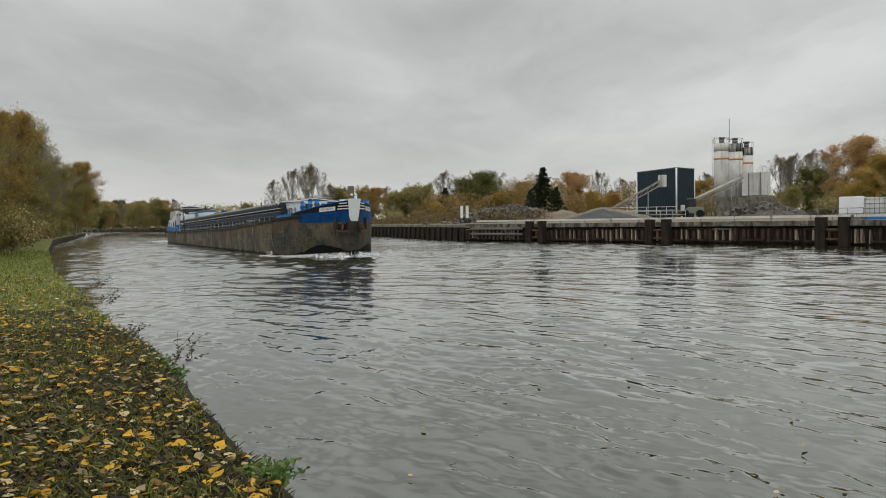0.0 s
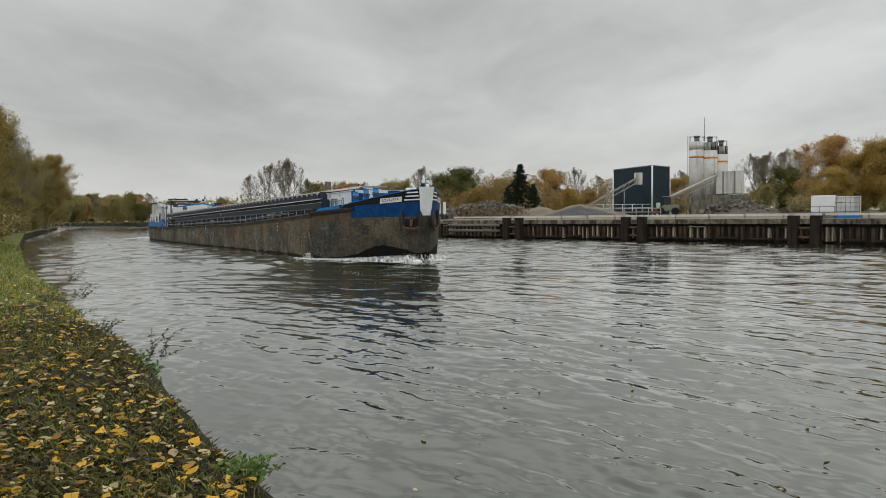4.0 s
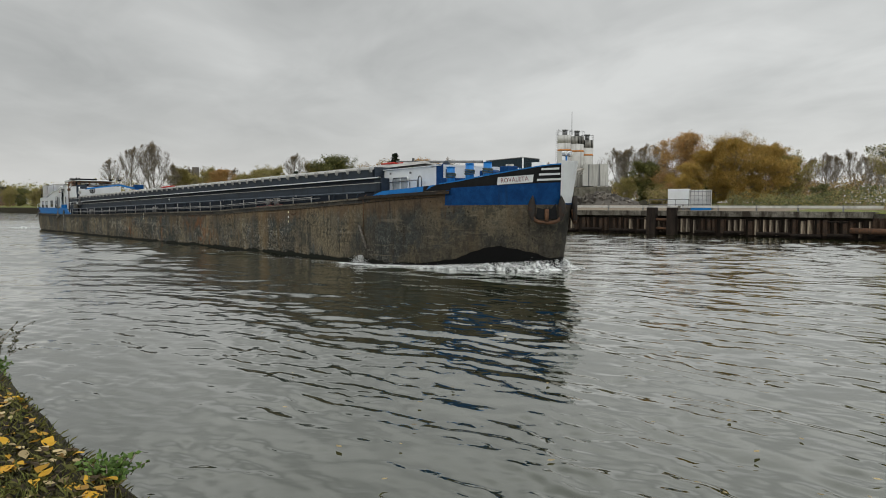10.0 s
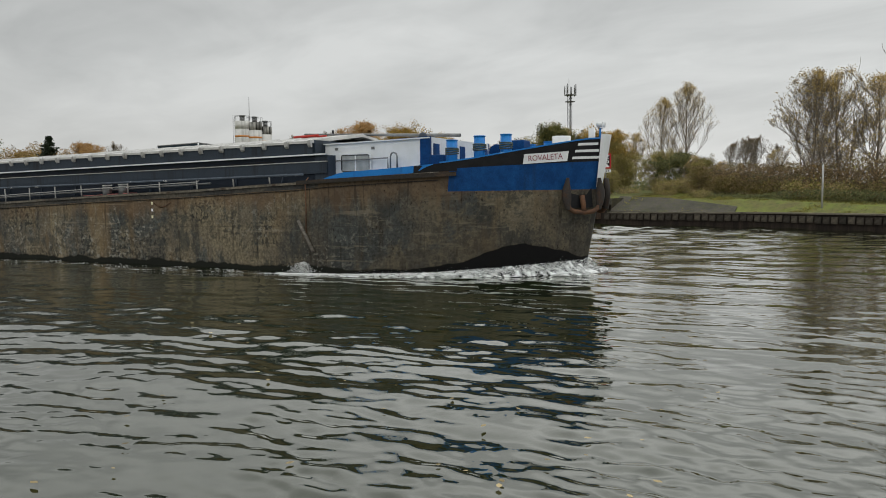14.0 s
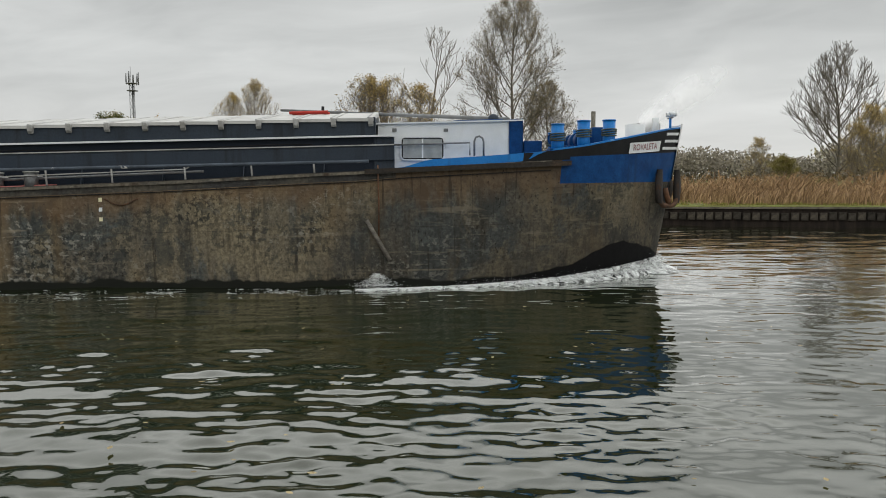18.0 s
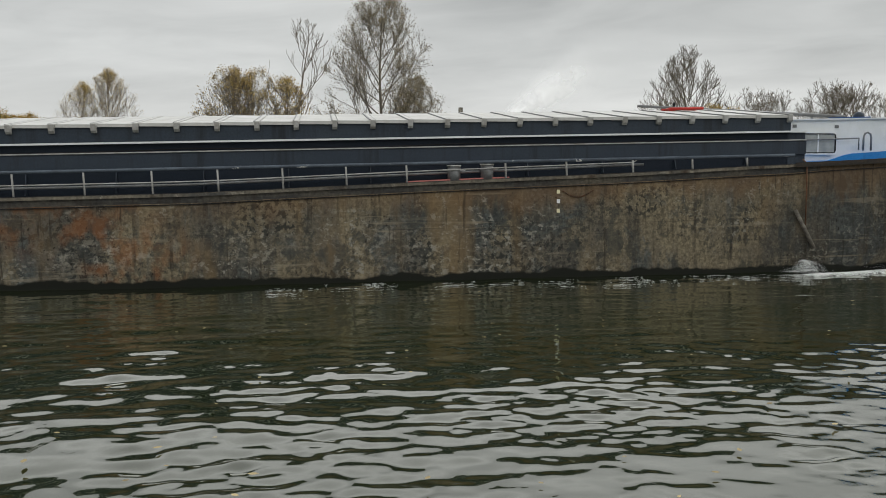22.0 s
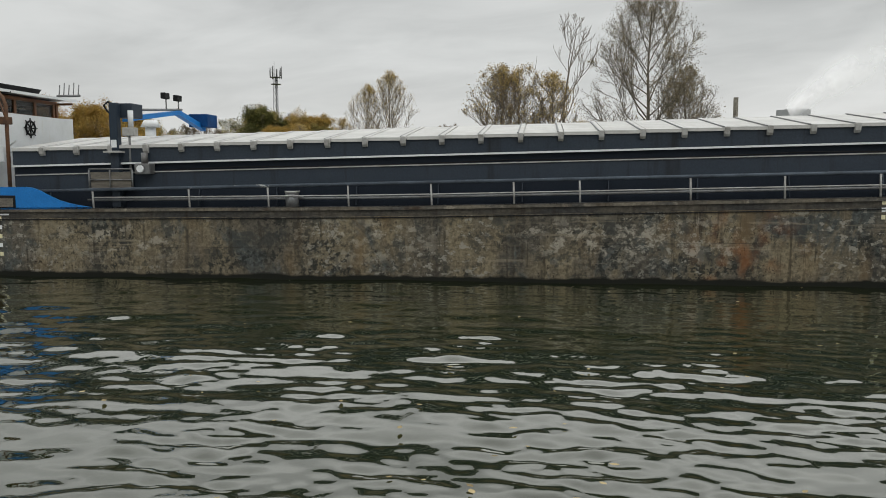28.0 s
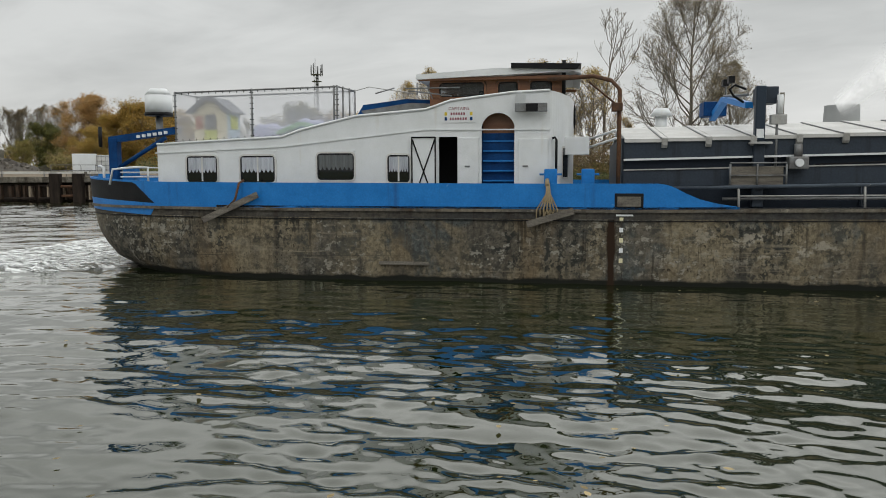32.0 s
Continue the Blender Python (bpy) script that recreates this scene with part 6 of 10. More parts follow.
part("fender_rope", pipe(bmesh.new(), [(-57.4, 0.1, 2.42), (-57.45, -0.06, 2.36), (-57.55, -0.1, 1.95), (-57.75, -0.12, 1.75)], 0.03, 6), M_RUST, barge)
# scupper in the blue bulwark
sc = part("scupper", bx(-48.42, -0.03, 1.80, -47.78, 0.0, 2.12, 0.012), M_BLACK, barge, "framed mooring opening in the bulwark")
part("scupper_plate", bx(-48.36, -0.036, 1.82, -47.84, -0.02, 2.05), M_OLDWOOD, sc)

# bollards on the side deck
for x, m in ((-7.25, M_STEEL), (-6.37, M_STEEL), (-40.4, M_STEEL), (-24.9, M_STEEL)):
    z = zc(x)
    b = part("deck_bollard", rod(bmesh.new(), (x, 0.32, z - 0.02), (x, 0.32, z + 0.36), 0.17, 16), m, barge)
    part("cap", rod(bmesh.new(), (x, 0.32, z + 0.355), (x, 0.32, z + 0.39), 0.19, 16), M_SILO, b)
    part("cross_pin", rod(bmesh.new(), (x - 0.30, 0.32, z + 0.26), (x + 0.30, 0.32, z + 0.26), 0.02, 6), M_WHITE, b)
part("base_plate", prism(bmesh.new(), [(-8.5, zc(-8.5) - 0.01), (-5.8, zc(-5.8) - 0.01), (-5.8, zc(-5.8) + 0.03), (-8.5, zc(-8.5) + 0.03)], "y", 0.2, 0.48), mat("pale_red_paint", (0.45, 0.16, 0.14), 0.6, grain=0.2), barge)
for x in (-50.0 + 0.12, -49.02):
    b = part("mooring_bitt", bx(x - 0.15, 0.25, 1.76, x + 0.15, 0.5, 2.68, 0.03), M_SKYBLUE, barge, "blue mooring bitt")
    part("cross_pin", rod(bmesh.new(), (x - 0.26, 0.37, 2.55), (x + 0.26, 0.37, 2.55), 0.025, 6), M_SKYBLUE, b)
part("slack_cable", pipe(bmesh.new(), [(x, 0.60, COAM(x) - 0.66 - 0.05 * abs(math.sin(x * 0.45))) for x in np.arange(-44, 1.5, 0.7)], 0.014, 5), M_BLACK, barge, "black cable slung along the coaming")
# deck pipes and stanchion lamps along the coaming
part("deck_pipe", pipe(bmesh.new(), [(x, 0.40, zc(x) + 0.20) for x in range(-46, 2, 4)], 0.035, 6), M_STEEL, barge)
for x in (-22.7,):
    z = COAM(x) - 0.86
    b = part("deck_light", rod(bmesh.new(), (x, 0.64, z), (x, 0.52, z), 0.05, 10), M_WHITE, barge)
    part("bracket", bx(x - 0.02, 0.56, z - 0.12, x + 0.02, 0.65, z), M_STEEL, b)
for k in range(24):
    x = X0 + 1.0 + k * 2.1
    part("coaming_stay", prism(bmesh.new(), [(0.65, zc(x) + 0.02), (0.50, zc(x) + 0.02), (0.62, COAM(x) - 1.16), (0.65, COAM(x) - 1.16)], "x", x - 0.012, x + 0.012), M_NAVY, barge)
    part("cover_clamp", bx(x + 0.4, 0.57, COAM(x) - 0.24, x + 0.45, 0.65, COAM(x) - 0.15), M_STEEL, barge)

# deckhouse details
for z, x0, x1 in ((4.01, -52.30, -51.90), (3.89, -52.32, -51.88)):
    n_ = int((x1 - x0) / 0.062)
    for k in range(n_):
        part("lettering_bar", bx(x0 + k * 0.062, 0.660, z - 0.03, x0 + k * 0.062 + 0.034, 0.665, z + 0.03), LETTER, house)
me = text_mesh("CAPITAINE", 0.105)
for v in me.vertices:
    v.co = Vector((-52.1 + v.co.x, 0.662, 4.13 + v.co.y))
me.materials.append(LETTER)
ob = new("plaque_lettering", me)
ob.parent = house
part("plaque", bx(-52.5, 0.666, 3.80, -51.70, 0.679, 4.22), M_WHITE, house)
YEL = mat("yellow_flag", (0.6, 0.45, 0.05), 0.6)
for x in (-52.42, -51.80):
    part("flag_mark", bx(x - 0.03, 0.66, 3.97, x + 0.03, 0.68, 4.05), YEL, house)
    part("flag_mark", bx(x - 0.03, 0.66, 3.85, x + 0.03, 0.68, 3.93), M_BLUE, house)
part("arch_lining", bx(-51.56, 1.0, 3.55, -50.74, 1.04, 4.08), M_WOOD, house, "varnished wood behind the stair arch")
fl = part("flood_light", bx(-50.74, 0.45, 4.02, -49.98, 0.55, 4.22, 0.01), M_STEEL, house, "grey bar floodlight")
part("lens", bx(-50.48, 0.44, 4.03, -50.2, 0.46, 4.21), M_BLACK, fl)
bm = rod(bmesh.new(), (-50.6, 0.55, 4.38), (-50.6, 0.42, 4.34), 0.10, 12, 0.13)
rod(bm, (-50.6, 0.6, 4.5), (-50.6, 0.6, 4.3), 0.02, 6)
part("search_light", bm, M_WHITE, house)
part("stand_pipe", pipe(bmesh.new(), [(-49.76, 0.62, 2.38), (-49.76, 0.62, 3.36), (-49.80, 0.62, 3.42), (-49.86, 0.62, 3.40)], 0.03, 8), M_BLACK, house)
part("gutter", pipe(bmesh.new(), [(-60.0, 0.67, 3.34), (-56.6, 0.67, 3.50), (-56.1, 0.67, 3.67), (-54.68, 0.67, 3.99), (-52.9, 0.67, 4.13), (-52.3, 0.67, 4.33), (-50.8, 0.67, 4.50), (-49.93, 0.67, 4.53)], 0.03, 6), M_WHITE, house)
for x0, x1, z0 in ((-59.18, -58.35, 2.36), (-57.72, -56.8, 2.36), (-55.68, -54.73, 2.42)):
    part("lug", bx(x1 - 0.02, 0.64, 3.13, x1 + 0.03, 0.68, 3.16), M_WHITE, house)
bm = bmesh.new()
hub = Vector((-49.345, 3.0, 4.05))
for k in range(8):
    a = k * 0.785
    rod(bm, hub, hub + Vector((0, 0.30 * math.cos(a), 0.30 * math.sin(a))), 0.02, 5)
    rod(bm, hub + Vector((0, 0.22 * math.cos(a), 0.22 * math.sin(a))), hub + Vector((0, 0.22 * math.cos(a + 0.785), 0.22 * math.sin(a + 0.785))), 0.03, 5)
part("wheel_ornament", bm, M_BLACK, house, "small ship's wheel ornament")
# wheelhouse details
for k in range(4):
    y = 1.9 + 0.93 * k
    part("front_post", bx(-49.76, y - 0.05, 4.48, -49.68, y + 0.05, 4.88), M_WOOD, wheel)
part("front_glass", bx(-49.73, 1.85, 4.49, -49.72, HOUSE_B - 1.85, 4.87), M_PANE, wheel)
lk = part("front_locker", bx(-49.62, 1.25, 3.02, -48.98, 1.75, 3.46, 0.02), M_WHITE, house)
part("gang_rail", pipe(bmesh.new(), [(-49.0, 1.4, 3.40), (-48.35, 0.95, 3.60)], 0.03, 6), M_WHITE, lk)
part("gang_rail", pipe(bmesh.new(), [(-49.0, 1.4, 3.20), (-48.35, 0.95, 3.40)], 0.03, 6), M_WHITE, lk)
for a, b in (((-53.6, 1.5, 4.72), (-52.2, 1.5, 4.72)), ((-53.9, 1.6, 4.75), (-54.4, 1.6, 4.62)), ((-53.5, 1.5, 4.66), (-52.4, 1.5, 4.52)), ((-53.3, 1.55, 4.85), (-53.3, 1.55, 4.55)), ((-53.05, 1.55, 4.8), (-52.9, 1.55, 4.45))):
    part("roof_bracket", rod(bmesh.new(), a, b, 0.018, 6), M_STEEL, wheel)
bm = rod(bmesh.new(), (-50.3, 2.0, 5.24), (-49.9, 2.0, 5.24), 0.06, 8)
rod(bm, (-50.1, 2.0, 5.2), (-50.1, 2.0, 5.36), 0.03, 6)
part("horn", bm, M_BLACK, wheel)
dk = part("derrick_post", pipe(bmesh.new(), [(-48.32, 0.55, 1.8), (-48.32, 0.55, 4.50), (-48.5, 0.7, 4.72), (-48.9, 1.1, 4.88), (-50.0, 1.4, 4.86)], 0.05, 8), M_RUST, barge, "brown derrick post bent over to the wheelhouse")
part("stay", pipe(bmesh.new(), [(-48.32, 0.55, 4.1), (-49.0, 1.2, 4.75)], 0.025, 6), M_RUST, dk)
part("navigation_light", bx(-48.5, 0.45, 4.0, -48.25, 0.7, 4.2, 0.02), M_RUST, dk)
bm = rod(bmesh.new(), (-49.62, 1.62, 4.50), (-49.62, 1.62, 5.34), 0.05, 8)
rod(bm, (-49.62, 1.62, 5.12), (-50.35, 1.55, 5.20), 0.035, 6)
rod(bm, (-49.62, 1.62, 4.92), (-49.2, 2.0, 5.02), 0.03, 6)
part("roof_stay", bm, M_BLACK, wheel, "black steel stay for the roof hatch")
bm = bmesh.new()
for k in range(5):
    rod(bm, (-50.05 + 0.17 * k, 5.55, 5.25), (-50.05 + 0.17 * k, 5.62, 5.62 + 0.07 * (k % 2)), 0.018, 5)
rod(bm, (-50.12, 5.55, 5.25), (-49.3, 5.55, 5.25), 0.04, 6)
part("aerial_rack", bm, M_STEEL, wheel, "grey rack of short aerials")
for y in (1.5, HOUSE_B - 1.5):
    part("eaves_board", bx(-53.25, y - 0.02, 4.90, -49.3, y + 0.02, 4.97), M_WOOD, wheel)
part("whip_aerial", pipe(bmesh.new(), [(-53.4, 1.9, 4.62), (-54.6, 1.7, 4.80), (-55.0, 1.7, 4.70)], 0.012, 5), M_RAIL, wheel)
# blue tarpaulin boat behind the wheelhouse
part("covered_boat", prism(bmesh.new(), [(-55.2, 4.10), (-53.0, 4.25), (-53.0, 4.52), (-53.8, 4.56), (-55.0, 4.42)], "y", 2.6, 4.2), M_BLUE, barge, "small boat under a blue cover")
part("boat_hull", prism(bmesh.new(), [(-54.7, 3.96), (-53.0, 4.02), (-52.7, 4.36), (-53.6, 4.40), (-54.9, 4.22)], "y", 2.0, 2.58), M_STEEL, barge, "grey plastic boat hull")

CXA, CXB = -45.26, -45.02
# crane with its lamps, laid across the hold
part("column", bx(CXA, 0.32, 1.8, CXB, 0.50, 3.3, 0.03), M_NAVY, crane)
part("column_head", bx(CXA + 0.01, 0.31, 3.3, CXB - 0.01, 0.52, 4.52, 0.03), mat("blue_grey_paint", (0.026, 0.038, 0.055), 0.45, grain=0.15), crane)
part("maker_plate", bx(CXA + 0.04, 0.305, 3.36, CXB - 0.04, 0.312, 3.56), M_WHITE, crane, "small white and blue plate")
part("collar", bx(CXA - 0.10, 0.16, 3.22, CXB + 0.12, 0.58, 3.27, 0.01), M_RAIL, crane)
part("motor_box", bx(CXA + 0.10, 0.52, 4.14, CXB + 0.30, 1.1, 4.52, 0.03), M_NAVY, crane)
part("arm", prism(bmesh.new(), [(1.1, 4.22), (4.2, 4.62), (6.0, 4.25), (6.0, 4.08), (4.1, 4.48), (1.1, 4.08)], "x", -45.32, -45.14), M_SKYBLUE, crane)
part("ram", rod(bmesh.new(), (-45.2, 1.4, 4.42), (-45.2, 4.4, 4.66), 0.035, 8), M_STEEL, crane)
part("arm_head", bx(-45.55, 5.6, 4.2, -44.9, 6.4, 4.62, 0.03), M_BLUE, crane)
part("hose", pipe(bmesh.new(), [(-45.4, 0.9, 4.2), (-45.62, 0.9, 4.35), (-45.72, 0.9, 4.5), (-45.6, 0.9, 4.6), (-45.35, 0.9, 4.5)], 0.03, 6), M_BLACK, crane)
for y in (3.4, 4.2):
    b = part("work_light", rod(bmesh.new(), (-45.2, y, 4.6), (-45.2, y, 4.95), 0.02, 6), M_STEEL, crane)
    part("lamp_head", bx(-45.3, y - 0.15, 4.9, -45.15, y + 0.15, 5.08, 0.02), M_BLACK, b)
part("tool_rack", bx(-45.78, 0.17, 2.26, -44.60, 0.31, 2.32), M_OLDWOOD, crane)
bm = bmesh.new()
box(bm, -45.76, 0.20, 2.32, -44.64, 0.29, 2.72)
part("rack_board", bm, M_OLDWOOD, crane, "weathered boards in the tool rack")
bm = bmesh.new()
for x in (-45.78, -45.2, -44.58):
    rod(bm, (x, 0.165, 2.24), (x, 0.165, 2.78), 0.022, 6)
for z in (2.30, 2.52, 2.80):
    rod(bm, (-45.78, 0.165, z), (-44.58, 0.165, z), 0.018, 6)
part("rack_frame", bm, M_STEEL, crane)
b = part("signal_post", rod(bmesh.new(), (-44.85, 0.55, 2.3), (-44.85, 0.55, 4.2), 0.03, 6), M_STEEL, barge)
part("signal_box", bx(-45.0, 0.45, 3.66, -44.66, 0.66, 3.88, 0.02), M_RAIL, b)
part("signal_lamp", rod(bmesh.new(), (-44.8, 0.55, 3.9), (-44.8, 0.55, 4.32), 0.07, 8), M_WHITE, b)
b = part("hydraulic_motor", bx(-44.62, 0.30, 2.66, -44.20, 0.62, 2.94, 0.03), M_STEEL, barge)
part("motor_drum", rod(bmesh.new(), (-44.42, 0.28, 2.80), (-44.42, 0.20, 2.80), 0.09, 12), M_WHITE, b)
part("valve", rod(bmesh.new(), (-44.4, 0.45, 2.94), (-44.4, 0.45, 3.22), 0.09, 10), M_STEEL, b)
bm = rod(bmesh.new(), (-46.85, 5.5, 3.6), (-46.85, 5.5, 4.2), 0.17, 14)
rod(bm, (-46.85, 5.5, 4.2), (-46.85, 5.5, 4.42), 0.32, 16, 0.2)
part("mushroom_vent", bm, M_WHITE, barge, "white mushroom ventilator")

# stern davit
dv_ = part("stern_davit", bx(-61.85, 1.4, 1.9, -61.6, 1.65, 3.55, 0.03), M_BLUE, barge, "dark blue stern davit")
part("arm", prism(bmesh.new(), [(-61.85, 3.40), (-59.8, 3.66), (-59.8, 3.84), (-61.85, 3.58)], "y", 1.42, 1.62), M_BLUE, dv_)
part("brace", rod(bmesh.new(), (-61.6, 1.5, 2.75), (-60.2, 1.5, 3.55), 0.06, 8), M_BLUE, dv_)
for k in range(6):
    part("lettering_bar", bx(-61.0 + 0.16 * k, 1.40, 3.54 + 0.02 * k, -60.90 + 0.16 * k, 1.425, 3.62 + 0.02 * k), M_WHITE, dv_)
part("bitt", bx(-61.55, 1.55, 1.8, -61.2, 1.85, 2.75, 0.03), M_SKYBLUE, barge)
bm = pipe(bmesh.new(), [(-62.2, 1.7, 2.3), (-62.2, 1.7, 2.75), (-62.5, 2.0, 2.8), (-63.0, 2.7, 2.8)], 0.035, 6)
part("stern_rail", bm, M_WHITE, barge)
bm = pipe(bmesh.new(), [(-61.4, 0.7, 2.3), (-61.3, 0.7, 2.7), (-60.7, 0.7, 2.75), (-60.3, 0.7, 2.75), (-60.3, 0.7, 2.3)], 0.03, 6)
part("hoop_rail", bm, M_WHITE, barge)
for z in (2.5, 2.62, 2.74):
    part("rail_bar", rod(bmesh.new(), (-61.2, 0.9, z), (-60.1, 0.9, z), 0.02, 5), M_WHITE, barge)
part("stern_lamp", rod(bmesh.new(), (-62.0, 1.3, 3.3), (-62.0, 1.3, 3.85), 0.05, 8), M_BLACK, barge)
for side in (1, -1):
    rim = list(np.linspace(-90, -20, 60))
    slant = lambda x, a, b: max(0.0, min(1.0, (x - a) / (b - a)))
    bulwark(rim, lambda x: lerp(x, STERN_TOP) - 0.05 - 0.50 * 0.999 * slant(x, -60.7, -60.05), lambda x: lerp(x, STERN_TOP) - 0.55, M_BLACK, "stern_plate", "black painted stern plate", side, 0.004)
    bulwark(list(np.linspace(-90, -25, 60)), lambda x: lerp(x, STERN_TOP) - 0.55, lambda x: lerp(x, STERN_TOP) - 0.55 - 0.32 * (1 - 0.999 * slant(x, -60.2, -60.0)), M_SKYBLUE, "stern_band", "blue band round the stern", side, 0.004)
    bulwark([u for u in stern_us if u > -20], lambda x: lerp(x, DECK) + 0.03, lambda x: lerp(x, DECK) - 0.06, M_BLACK, "deck_edge", "black line below the blue bulwark", side, 0.002)

# ---- loads that ride on the barge ----
RIDERS = []


def rider(name, label, category, **kw):
    ob = empty(name, label=label, category=category, **kw)
    RIDERS.append(ob)
    return ob


def net_mat():
    m = bpy.data.materials.new("fine_white_net")
    m.use_nodes = True
    b = m.node_tree.nodes["Principled BSDF"]
    b.inputs["Base Color"].default_value, b.inputs["Roughness"].default_value, b.inputs["Alpha"].default_value = (0.72, 0.73, 0.77, 1), 0.7, 0.34
    return m


NET = net_mat()
cage = rider("play_pen", "roof play pen of grey posts and fine white netting", "play pen")
CX0, CX1, CY0, CY1 = -59.55, -55.2, 0.85, 2.05
zt = lambda x: 4.66 + (x + 59.55) * 0.018
zb = lambda x: 3.40 + (x + 59.55) * 0.04
for x0, y0, x1, y1 in ((CX0, CY0, CX1, CY0), (CX1, CY0, CX1 + 0.12, CY1), (CX0, CY1, CX1 + 0.12, CY1), (CX0, CY0, CX0, CY1)):
    bm = bmesh.new()
    bm.faces.new([bm.verts.new(p) for p in ((x0, y0, zb(x0)), (x1, y1, zb(x1)), (x1, y1, zt(x1)), (x0, y0, zt(x0)))])
    part("netting", bm, NET, cage, "fine translucent white net")
    part("top_rail", rod(bmesh.new(), (x0, y0, zt(x0)), (x1, y1, zt(x1)), 0.022, 6), M_STEEL, cage)
for x, y in ((CX0, CY0), (-57.45, CY0), (CX1, CY0), (CX1 - 0.08, CY0), (CX1 + 0.05, 1.2), (CX1 + 0.09, 1.65), (CX1 + 0.12, CY1), (CX0, CY1)):
    part("post", rod(bmesh.new(), (x, y, zb(x) - 0.05), (x, y, zt(x) + 0.03), 0.026, 6), M_STEEL, cage)
bm = bmesh.new()
for k in range(24):
    x = CX0 + (CX1 - CX0) * k / 23
    rod(bm, (x, CY0, zt(x) - 0.06), (x, CY0, zt(x) + 0.0), 0.012, 4)
    rod(bm, (x, CY0, zb(x) + 0.06), (x, CY0, zb(x)), 0.012, 4)
for x in (CX0, -57.45, CX1):
    for k in range(9):
        z = zb(x) + (zt(x) - zb(x)) * (k + 0.5) / 9
        rod(bm, (x - 0.05, CY0 - 0.012, z), (x + 0.05, CY0 - 0.012, z), 0.012, 4)
part("net_hook", bm, M_BLACK, cage)
hut = rider("toy_house", "pastel plastic toy house with a grey roof", "toy house")
PASTEL = mat("pale_yellow_plastic", (0.62, 0.56, 0.40), 0.5, grain=0.05)
part("wall", bx(-59.22, 1.2, 3.42, -58.30, 1.95, 4.22, 0.02), PASTEL, hut)
part("side_wall", bx(-58.298, 1.22, 3.42, -58.27, 1.93, 4.22), mat("pale_blue_plastic", (0.36, 0.46, 0.55), 0.5, grain=0.05), hut)
part("roof", prism(bmesh.new(), [(-59.42, 4.16), (-58.92, 4.56), (-58.60, 4.56), (-58.10, 4.16), (-58.28, 4.16), (-58.64, 4.47), (-58.88, 4.47), (-59.24, 4.16)], "y", 1.08, 2.02), mat("grey_plastic", (0.17, 0.18, 0.20), 0.5), hut)
part("gable", prism(bmesh.new(), [(-59.22, 4.215), (-58.30, 4.215), (-58.62, 4.46), (-58.90, 4.46)], "y", 1.2, 1.95), PASTEL, hut)
LIME = mat("lime_plastic", (0.45, 0.48, 0.06), 0.5)
part("door", bx(-58.90, 1.18, 3.48, -58.60, 1.21, 4.12), M_STEEL, hut)
part("half_door", bx(-58.92, 1.165, 3.46, -58.58, 1.19, 3.72), LIME, hut)
part("shutter", bx(-58.272, 1.35, 3.75, -58.245, 1.78, 4.10), LIME, hut)
part("window", bx(-59.16, 1.18, 3.74, -58.97, 1.21, 4.08), mat("rust_plastic", (0.36, 0.14, 0.09), 0.5), hut)
slide = rider("toy_slide", "blue and green plastic toy slide", "slide")
part("chute", prism(bmesh.new(), [(-56.95, 3.58), (-56.95, 3.66), (-56.35, 3.90), (-56.20, 3.90), (-55.75, 3.72), (-55.75, 3.64), (-56.25, 3.80)], "y", 1.15, 1.5), mat("green_plastic", (0.24, 0.40, 0.26), 0.4), slide)
part("steps", prism(bmesh.new(), [(-56.38, 3.56), (-56.12, 3.56), (-56.20, 3.82), (-56.30, 3.82)], "y", 1.2, 1.45), mat("blue_plastic", (0.22, 0.30, 0.48), 0.4), slide)
pool = rider("paddling_pool", "folded lavender-blue inflatable pool in the play pen", "pool")
bm, prev = bmesh.new(), None
for k in range(19):
    x = -57.75 + 2.3 * k / 18
    top = 3.80 + 0.012 * k + 0.07 * math.sin(k * 0.7) + 0.04 * math.sin(k * 1.9)
    cur = [bm.verts.new((x, y, z)) for y, z in ((1.60, 3.50), (1.56, top - 0.08), (1.66, top), (1.90, top), (2.0, top - 0.1), (1.98, 3.50))]
    if prev:
        for i in range(5):
            bm.faces.new((prev[i], prev[i + 1], cur[i + 1], cur[i]))
    else:
        bm.faces.new(cur)
    prev = cur
bm.faces.new(prev[::-1])
part("ring", bm, mat("lavender_vinyl", (0.30, 0.32, 0.50), 0.4, var=(0.45, 0.46, 0.58), vscale=3), pool, smooth=True)
dome = rider("water_drum", "white domed plastic drum on a dark stand", "drum")
bm = rod(bmesh.new(), (-60.65, 2.0, 4.25), (-60.65, 2.0, 4.72), 0.36, 20)
rod(bm, (-60.65, 2.0, 4.72), (-60.65, 2.0, 4.90), 0.36, 20, 0.22)
part("drum", bm, M_WHITE, dome)
part("stand", rod(bmesh.new(), (-60.65, 2.0, 3.3), (-60.65, 2.0, 4.25), 0.10, 8), M_STEEL, dome)
part("tray", rod(bmesh.new(), (-60.65, 2.0, 4.16), (-60.65, 2.0, 4.25), 0.38, 16), M_BLACK, dome)
tarp = rider("red_ladder_rack", "red steel rack lying on the hatch covers", "rack")
RED = mat("red_paint", (0.42, 0.04, 0.03), 0.5, grain=0.15)
for x0, y0, z in ((-0.14, 2.9, 4.72),):
    bm = bmesh.new()
    for y in (y0, y0 + 0.5):
        rod(bm, (x0, y, z), (x0 + 1.12, y, z + 0.03), 0.045, 6)
    for k in range(4):
        rod(bm, (x0 + 0.1 + 0.30 * k, y0, z + 0.02), (x0 + 0.1 + 0.30 * k, y0 + 0.5, z + 0.02), 0.03, 6)
    part("rack_frame", bm, RED, tarp)
